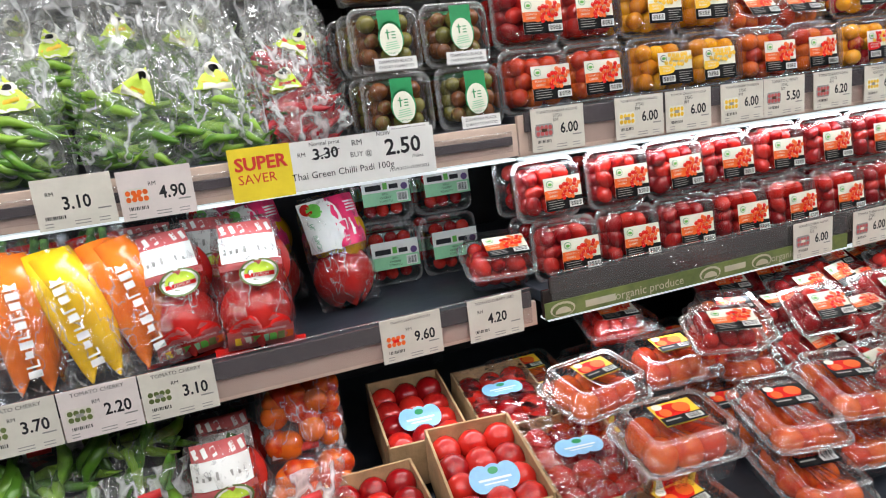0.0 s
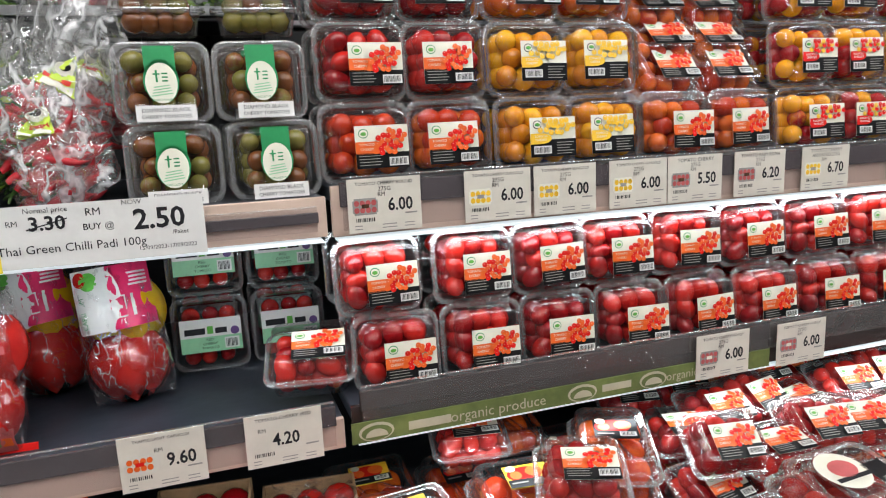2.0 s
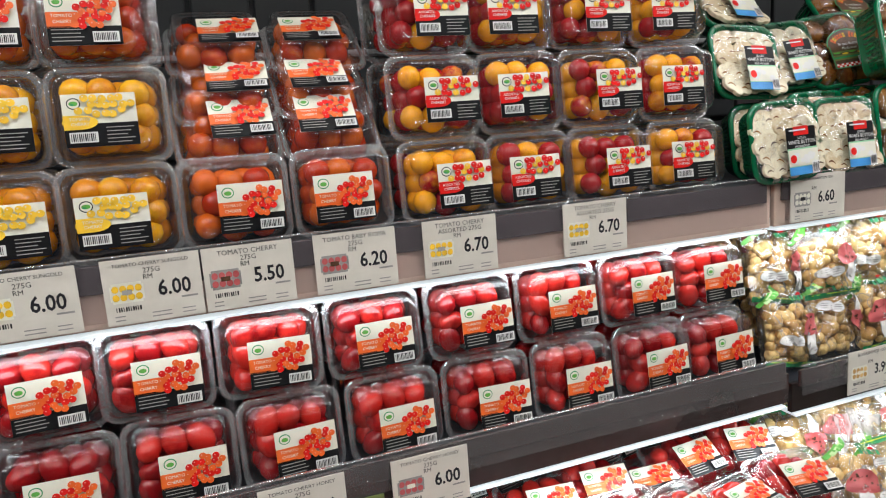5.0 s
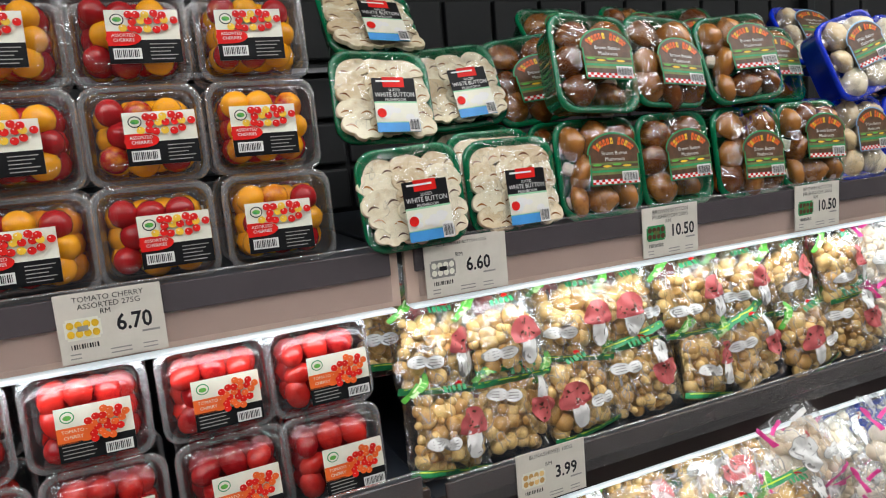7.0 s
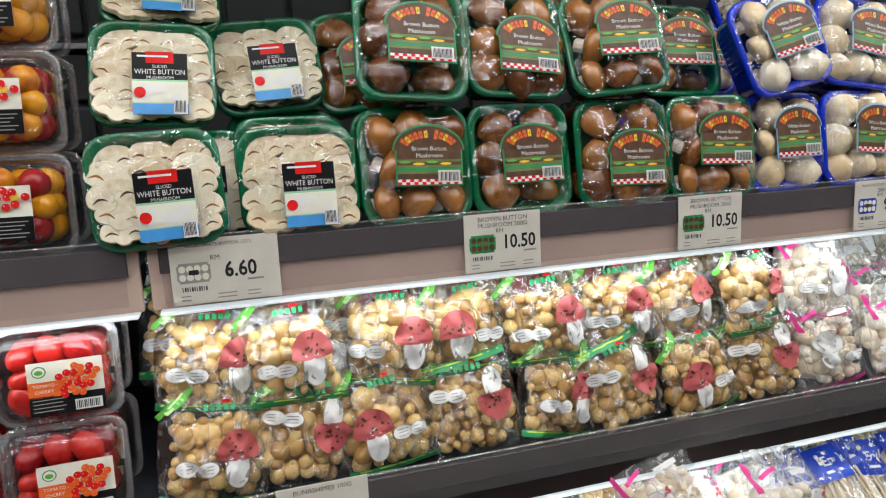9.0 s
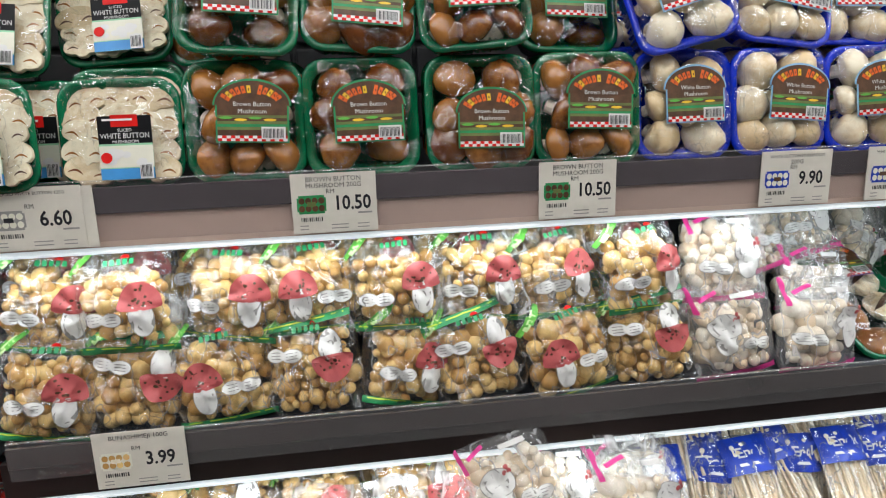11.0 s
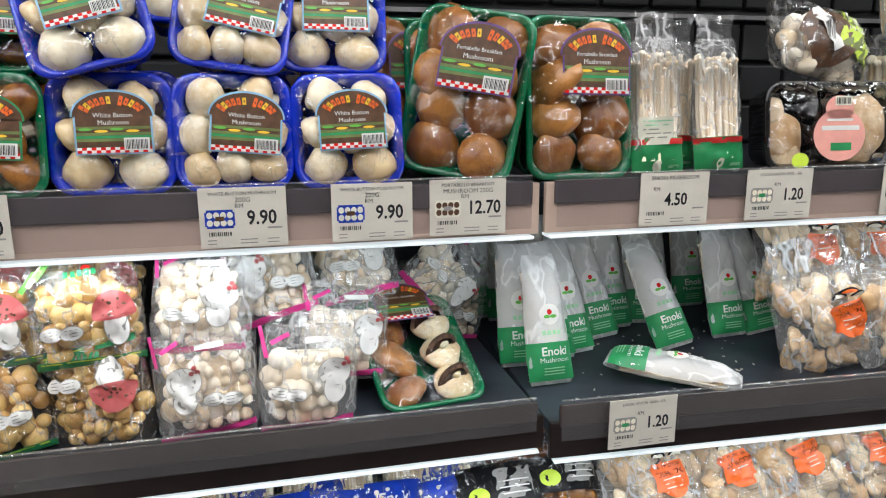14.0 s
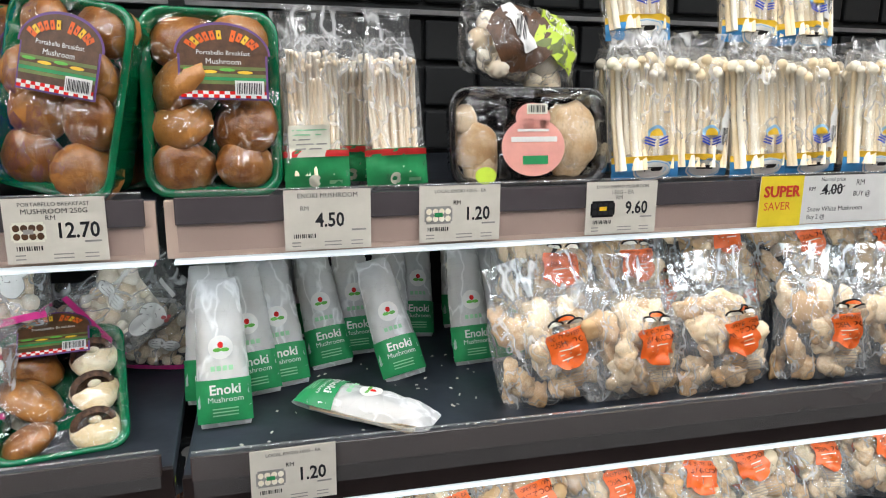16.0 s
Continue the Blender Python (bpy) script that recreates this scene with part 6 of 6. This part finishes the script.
def oyster_bag(seed):
    w, h, d = 0.158, 0.150, 0.044
    t = thing("oyster_mushroom_bag", "clear crumpled bag of grey oyster mushrooms with orange print", "mushroom bag", "oyster mushroom bags")
    front = bag_parts(t, w, h, d, seed, MILKY, 0.34, 0.009)
    r = random.Random(seed)
    for k in range(34):
        x, z = r.uniform(-0.062, 0.062), r.uniform(0.012, 0.125)
        s = r.uniform(0.013, 0.024)
        again("mushroom", r.choice(OY), t, Matrix.LocRotScale((x, min(0.0, front(x, z) + s * 0.7) + r.uniform(0, 0.02), z), Euler((r.uniform(-0.6, 0.6), r.uniform(0, 3), r.uniform(-0.5, 0.5))), (s, s, s)))
    p = Print(lambda x, z: front(x, z) - 0.002, 0.0006)
    p.rect(-0.012, 0.060, 0.042, 0.098, ORANGEP, 0, turn=0.08)
    p.disc(0.016, 0.062, 0.022, 0.014, ORANGEP, 0)
    p.text("GREY OYSTER", 0.016, 0.093, 0.0072, BLACK, 1, 0.08)
    p.text("MUSHROOM", 0.016, 0.083, 0.0105, BLACK, 1, 0.08)
    for k in range(3):
        p.rect(0.002, 0.074 - 0.006 * k, 0.030, 0.0755 - 0.006 * k, CREAM, 1, 2, 0.08)
    for k, (x, z) in enumerate(((0.004, 0.106), (0.018, 0.112), (0.030, 0.106))):
        p.disc(x, z, 0.012, 0.007, BLACK, 1 + 2 * k, 12, 0, 180)
        p.disc(x, z - 0.0005, 0.0095, 0.005, CREAM if k != 1 else ORANGEP, 2 + 2 * k, 12, 0, 180)
    for k in range(6):
        p.rect(-0.006, 0.046 - 0.004 * k, 0.040, 0.0468 - 0.004 * k, FADE, 1, 3)
    p.done("print", t, "orange and black print")
    return t


for i, (x, y, z, b, rl) in enumerate(((2.975, 0.035, 1.101, 14, -10), (3.075, 0.020, 1.101, 14, 3), (3.215, 0.014, 1.101, 14, -4), (3.375, 0.006, 1.101, 14, 4), (3.52, 0.0, 1.101, 14, -3), (3.66, -0.005, 1.101, 14, 2),
        (2.985, 0.120, 1.180, 26, 6), (3.30, 0.15, 1.20, 34, 0), (3.13, 0.15, 1.17, 26, 4), (3.46, 0.14, 1.19, 30, -4), (3.62, 0.15, 1.18, 28, 0), (3.22, 0.22, 1.102, 14, 0), (3.4, 0.22, 1.102, 14, 0))):
    place(("oyster", i % 3), lambda i=i: oyster_bag(210 + i), lean(x, y, z, b, r6.uniform(-8, 8), rl))
bm = bmesh.new()
for k in range(60):
    x, y = r6.uniform(2.52, 2.93), r6.uniform(-0.01, 0.28)
    bmesh.ops.create_cube(bm, size=1.0, matrix=Matrix.LocRotScale((x, y, 1.1006), Euler((0, 0, r6.uniform(0, 3))), (r6.uniform(0.002, 0.006), r6.uniform(0.001, 0.003), 0.001)))
tagged(part("crumbs", bm, DRYBIT, None, smooth=False), "dried white mushroom crumbs on the black deck", "crumbs", kind="stuff")

# ---- the bottom deck ----
def big_pack(seed, style):
    w, h, d = (0.150, 0.118, 0.078) if style == 0 else (0.118, 0.150, 0.060)
    t = thing("tomato_clamshell", "ribbed clear clamshell of large orange-red tomatoes lying flat", "tomato pack", "large tomato packs")
    shell_parts(t, w, h, d, 0.018, True)
    r = random.Random(seed)
    nx, nz = (3, 2) if style == 0 else (3, 3)
    rad = 0.026 if style == 0 else 0.021
    for i in range(nx):
        for j in range(nz):
            k = rad * r.uniform(0.92, 1.05)
            again("tomato", r.choice(TOM["big"]), t, Matrix.LocRotScale((-w / 2 + 0.014 + rad + (w - 0.028 - 2 * rad) * i / (nx - 1), 0.012 + rad, 0.014 + rad + (h - 0.028 - 2 * rad) * j / (nz - 1)), Euler((r.uniform(0, 3), r.uniform(0, 3), 0)), (k, k * 0.9, k)))
    lw, lh = 0.060, 0.045
    p = Print(step=0.0005)
    p.rect(-lw / 2, -lh / 2, lw / 2, lh / 2, YELP if style == 0 else BLACK, 0)
    p.disc(-0.004, 0.004, 0.024, 0.015, REDP, 1)
    p.disc(0.010, 0.007, 0.012, 0.010, ORANGEP, 2)
    p.disc(-0.016, 0.002, 0.008, 0.008, ORANGEP, 3)
    p.disc(-0.020, 0.016, 0.007, 0.006, CREAM, 2)
    p.rect(-lw / 2, -lh / 2, lw / 2, -lh * 0.16, BLACK, 4)
    p.rect(0.004, -lh * 0.44, 0.026, -lh * 0.22, WHITE, 5)
    p.bars(0.006, -lh * 0.42, 0.024, -lh * 0.24, INK, 6, 10)
    p.rect(-0.026, -lh * 0.34, -0.004, -lh * 0.28, FADE, 5)
    p.done("label", t, "yellow, red and black label", pose(0.004, -0.0006, h * 0.55, 0, 0, 0))
    return t


r7 = random.Random(41)
for i, (x, y, z, tn, st) in enumerate(((0.030, -0.375, 0.845, 6, 0), (0.055, -0.325, 0.925, -4, 0), (0.03, -0.20, 0.845, 3, 0), (0.062, -0.150, 0.925, 8, 0), (0.05, -0.02, 0.845, 0, 0), (0.06, 0.10, 0.845, 0, 0),
        (0.225, -0.38, 0.845, -12, 1), (0.235, -0.330, 0.907, -14, 1), (0.26, -0.20, 0.845, -8, 1), (0.225, -0.10, 0.907, -6, 0), (0.335, -0.105, 0.960, -24, 1), (0.33, -0.13, 0.845, -18, 1), (0.34, -0.12, 0.902, -20, 1),
        (0.36, -0.33, 0.845, -14, 1), (0.365, -0.31, 0.907, -18, 1), (0.20, 0.06, 0.845, 0, 1), (0.40, 0.08, 0.845, 0, 1), (0.30, 0.12, 0.907, 0, 1))):
    place(("big", st, i % 2), lambda i=i, st=st: big_pack(220 + i, st), flat_on(x + 0.03, y, z, 0.078 if st == 0 else 0.060, -80, tn))
place(("honey", 1, False), None, flat_on(0.275, -0.175, 0.985, 0.062, -72, -22))
place(("honey", 2, False), None, flat_on(0.215, 0.02, 0.965, 0.062, -76, -10))
for i in range(9):
    for j in range(5):
        x, y = 0.535 + 0.084 * i + r7.uniform(-0.01, 0.01), -0.34 + 0.105 * j + r7.uniform(-0.01, 0.01)
        z = 0.843
        for q in range(3 if j > 1 else 2):
            if q == 0 and 0 < j < 4:
                continue
            place(("honey", (i + q) % 3, j < 1 and q == 0), None, pose(x, y, 0, 0, 0, r7.uniform(-14, 14)) @ pose(0, 0, z + 0.064 * q + 0.02, -(48 if (i + j) % 3 else 68) - r7.uniform(0, 14), 0, 0))


def vine_pack():
    w, h, d = 0.150, 0.112, 0.070
    t = thing("vine_tomato_clamshell", "clear clamshell of dark tomatoes with round white label", "tomato pack", "round labelled tomato packs")
    shell_parts(t, w, h, d, 0.02, True)
    fill(t, TOM["red"], w, h, d, 0.016, 240, 0.016, 1)
    p = Print(step=0.0005)
    p.disc(-0.006, 0.060, 0.030, 0.030, CREAM, 0, 24)
    p.disc(-0.004, 0.062, 0.018, 0.014, CAPRED, 1)
    p.rect(-0.028, 0.044, 0.030, 0.050, INK, 1)
    p.rect(0.020, 0.020, 0.050, 0.060, BLACK, 0)
    p.bars(0.026, 0.024, 0.046, 0.036, WHITE, 1, 9)
    p.done("label", t, "round white label", pose(0, -0.0006, 0))
    return t


for x, y, z, tn in ((0.50, -0.36, 0.845, 10), (0.515, -0.35, 0.915, 6), (0.545, -0.335, 0.985, 4), (0.665, -0.38, 0.845, -5), (0.67, -0.37, 0.915, 3)):
    place("vine", vine_pack, flat_on(x, y, z, 0.070, -80, tn))


def carton(lid, seed):
    t = thing("tomato_carton", ("open brown cardboard tray of red tomatoes" if not lid else "cardboard tray of tomatoes under film with blue label"), "tomato box", "cardboard tomato trays")
    w, h, d, k = 0.128, 0.185, 0.085, 0.004
    bm = bmesh.new()
    cuboid(bm, -w / 2, 0, 0, w / 2, h, k)
    for a in ((-w / 2, 0, 0, -w / 2 + k, h, d), (w / 2 - k, 0, 0, w / 2, h, d), (-w / 2, 0, 0, w / 2, k, d * 0.92), (-w / 2, h - k, 0, w / 2, h, d)):
        cuboid(bm, *a, 0.001)
    part("carton", bm, CARTON, t, "folded brown cardboard", False)
    r = random.Random(seed)
    for i in range(3):
        for j in range(4):
            # darker red skin than T_BIG puts the shade under the shelf into the colour
            s = 0.0235 * r.uniform(0.92, 1.06)
            again("tomato", r.choice(TOM["red"]), t, Matrix.LocRotScale((-0.040 + 0.040 * i, 0.026 + 0.044 * j, 0.055 + r.uniform(0, 0.008)), Euler((r.uniform(0, 3), r.uniform(0, 3), 0)), (s, s, s)))
    if lid:
        bm = bmesh.new()
        cuboid(bm, -w / 2, 0, d + 0.0005, w / 2, h, d + 0.0015)
        part("film", bm, FILM, t, "clear film lid", False)
    p = Print(step=0.0006)
    for dx in (-0.018, 0, 0.018):
        p.disc(dx, 0.0, 0.016, 0.019, SKYP, 1)
    p.disc(0, 0.0, 0.030, 0.016, SKYP, 2)
    p.rect(-0.022, -0.004, 0.022, -0.001, WHITE, 3)
    p.rect(-0.016, -0.009, 0.016, -0.007, WHITE, 3)
    p.disc(0, 0.009, 0.007, 0.005, GREENP, 3)
    p.done("label", t, "pale blue scalloped label", pose(0.0, 0.10 if lid else 0.052, d + (0.003 if lid else 0.0), -90 if lid else -60, 0, 0))
    return t


for i, (x, y, z, tn, lid) in enumerate(((-0.135, -0.215, 0.858, -8, False), (-0.160, 0.000, 0.858, -6, False), (-0.010, -0.255, 0.850, -8, True), (-0.02, -0.045, 0.858, -6, True), (-0.275, -0.21, 0.842, -4, False))):
    place(("carton", lid), lambda lid=lid: carton(lid, 250), pose(x, y, z, 8 if i < 4 else 0, 0, tn))


def loose_bag(kind, seed):
    w, h, d = 0.125, 0.120, 0.045
    t = thing("produce_bag", "knotted clear bag of " + ("orange-red tomatoes" if kind == "orange" else "green vegetables") + " with red clip", "produce bag", "knotted produce bags")
    front = bag_parts(t, w, h, d, seed, BAGF, 0.4, 0.006)
    r = random.Random(seed)
    for k in range(16 if kind == "orange" else 12):
        x, z = r.uniform(-0.045, 0.045), r.uniform(0.018, 0.100)
        s = r.uniform(0.016, 0.022)
        if kind == "orange":
            again("tomato", r.choice(TOM["orange"]), t, Matrix.LocRotScale((x, min(0.01, front(x, z) + s), z), None, (s, s, s)))
        else:
            again("chilli", r.choice(CH["green"]), t, Matrix.LocRotScale((x, min(0.01, front(x, z) + 0.012), z), Euler((0, r.uniform(0, 3), 0)), (1.3, 2, 2)))
    bm = bmesh.new()
    tube(bm, [Vector((-0.014, 0, h + 0.006)), Vector((0.014, 0, h + 0.008))], [0.006, 0.006], 8)
    part("clip", bm, SEAL, t, "red plastic clip")
    return t


for i, (k, x, y, z) in enumerate((("orange", -0.345, -0.02, 0.845), ("orange", -0.335, 0.03, 0.945), ("green", -0.63, -0.06, 0.845), ("green", -0.74, -0.06, 0.845), ("green", -0.55, -0.04, 0.845), ("green", -0.68, 0.02, 0.92), ("orange", -0.36, -0.16, 0.845), ("green", -0.58, 0.05, 0.93))):
    place(("loose", k), lambda k=k: loose_bag(k, 260), lean(x, y, z, 16, r7.uniform(-10, 10), r7.uniform(-6, 6)))
place(("bell", False), None, lean(-0.455, -0.03, 0.843, 14, 0, 0))
place(("bell", False), None, lean(-0.445, 0.06, 0.843, 10, 0, 0))

for i in range(6):
    x = 1.31 + 0.092 * i
    for j, (y, z) in enumerate(((0.10, 0.945), (0.0, 0.935), (-0.11, 0.915), (-0.02, 0.842), (-0.13, 0.842), (0.10, 0.842))):
        place(("beech", (i + j) % 4), None, lean(x + r7.uniform(-0.015, 0.015), y, z, 30 if j < 3 else 16, r7.uniform(-15, 15), r7.uniform(-12, 12)))
for i, (x, y, z, b, rl) in enumerate(((1.815, -0.075, 0.985, 30, -12), (1.925, -0.130, 0.975, 30, 10), (1.87, -0.02, 0.93, 30, 4), (1.80, -0.06, 0.89, 20, 0), (1.92, -0.11, 0.88, 20, 4), (1.82, -0.05, 0.843, 5, 0), (1.93, -0.10, 0.843, 5, 0), (1.99, 0.01, 0.92, 26, -6), (2.0, 0.0, 0.843, 14, 0))):
    place(("pale", i % 3), None, lean(x, y, z, b, r7.uniform(-10, 10), rl))


def blue_enoki(seed):
    w, h, d = 0.078, 0.135, 0.026
    t = thing("enoki_bag", "blue-topped clear bag of enoki mushrooms", "mushroom bag", "blue enoki bags")
    front = bag_parts(t, w, h, d, seed, BAGF, 0.0, 0.005)
    again("mushroom_clump", stems_mesh("mushroom_clump", w * 0.8, h * 0.9, d * 0.6, 40, 0.0024, seed, 1.5), t, Matrix(), "packed thin white stems", "stuff")
    p = Print(lambda x, z: front(x, z) - 0.001, 0.0006)
    p.rect(-w * 0.49, h * 0.58, w * 0.49, h * 0.97, DBLUE, 0, 8)
    p.text("Enoki", 0, h * 0.80, 0.020, WHITE, 1)
    p.rect(-0.024, h * 0.66, 0.024, h * 0.69, WHITE, 1, 2)
    p.done("print", t, "blue printed top")
    return t


for i, x in enumerate((2.045, 2.115, 2.185, 2.255, 2.325, 2.395)):
    place(("blue_enoki", i % 2), lambda i=i: blue_enoki(270 + i), lean(x, 0.02 + 0.03 * (i % 2), 0.870, 38, r7.uniform(-12, 12), r7.uniform(-14, 14)))
    place(("blue_enoki", i % 2), None, lean(x + 0.02, 0.085, 0.925, 42, r7.uniform(-12, 12), r7.uniform(-14, 14)))
    place(("blue_enoki", i % 2), None, lean(x + 0.01, 0.07, 0.842, 16, r7.uniform(-12, 12), r7.uniform(-8, 8)))


def dark_bag():
    w, h, d = 0.130, 0.120, 0.030
    t = thing("mushroom_bag", "black printed bag of mushrooms with grey label", "mushroom bag", "black printed mushroom bags")
    front = bag_parts(t, w, h, d, 280, BAGF, 0.1, 0.006)
    again("mushroom_cluster", beech_mesh("mushroom_cluster", M_BROWN, w * 0.9, h * 0.9, d * 0.9, 0.011, 6), t, Matrix(), "dark mushroom caps", "stuff")
    p = Print(lambda x, z: front(x, z) - 0.001, 0.0006)
    p.rect(-w * 0.48, h * 0.45, w * 0.48, h * 0.98, BLACK, 0, 8)
    p.disc(-0.030, h * 0.62, 0.014, 0.012, LIMEP, 1)
    p.rect(-0.005, h * 0.55, 0.050, h * 0.90, FADE, 1)
    for k in range(4):
        p.rect(0.0, h * (0.60 + 0.07 * k), 0.045, h * (0.615 + 0.07 * k), WHITE, 2, 2)
    p.done("print", t, "black print")
    return t


for i, (x, y, z) in enumerate(((2.475, 0.03, 0.885), (2.575, 0.05, 0.885), (2.52, 0.10, 0.95), (2.50, 0.09, 0.842), (2.60, 0.10, 0.842))):
    place("dark_bag", dark_bag, lean(x, y, z, 40 if i < 3 else 12, r7.uniform(-12, 12), r7.uniform(-18, 18)))
for i in range(9):
    x = 2.71 + 0.118 * i
    place(("oyster", i % 3), None, lean(x, 0.02, 0.875, 40, r7.uniform(-10, 10), r7.uniform(-10, 10)))
    place(("oyster", (i + 1) % 3), None, lean(x + 0.04, 0.12, 0.915, 34, r7.uniform(-10, 10), r7.uniform(-10, 10)))
    place(("oyster", (i + 2) % 3), None, lean(x, 0.09, 0.842, 14, 0, 0))
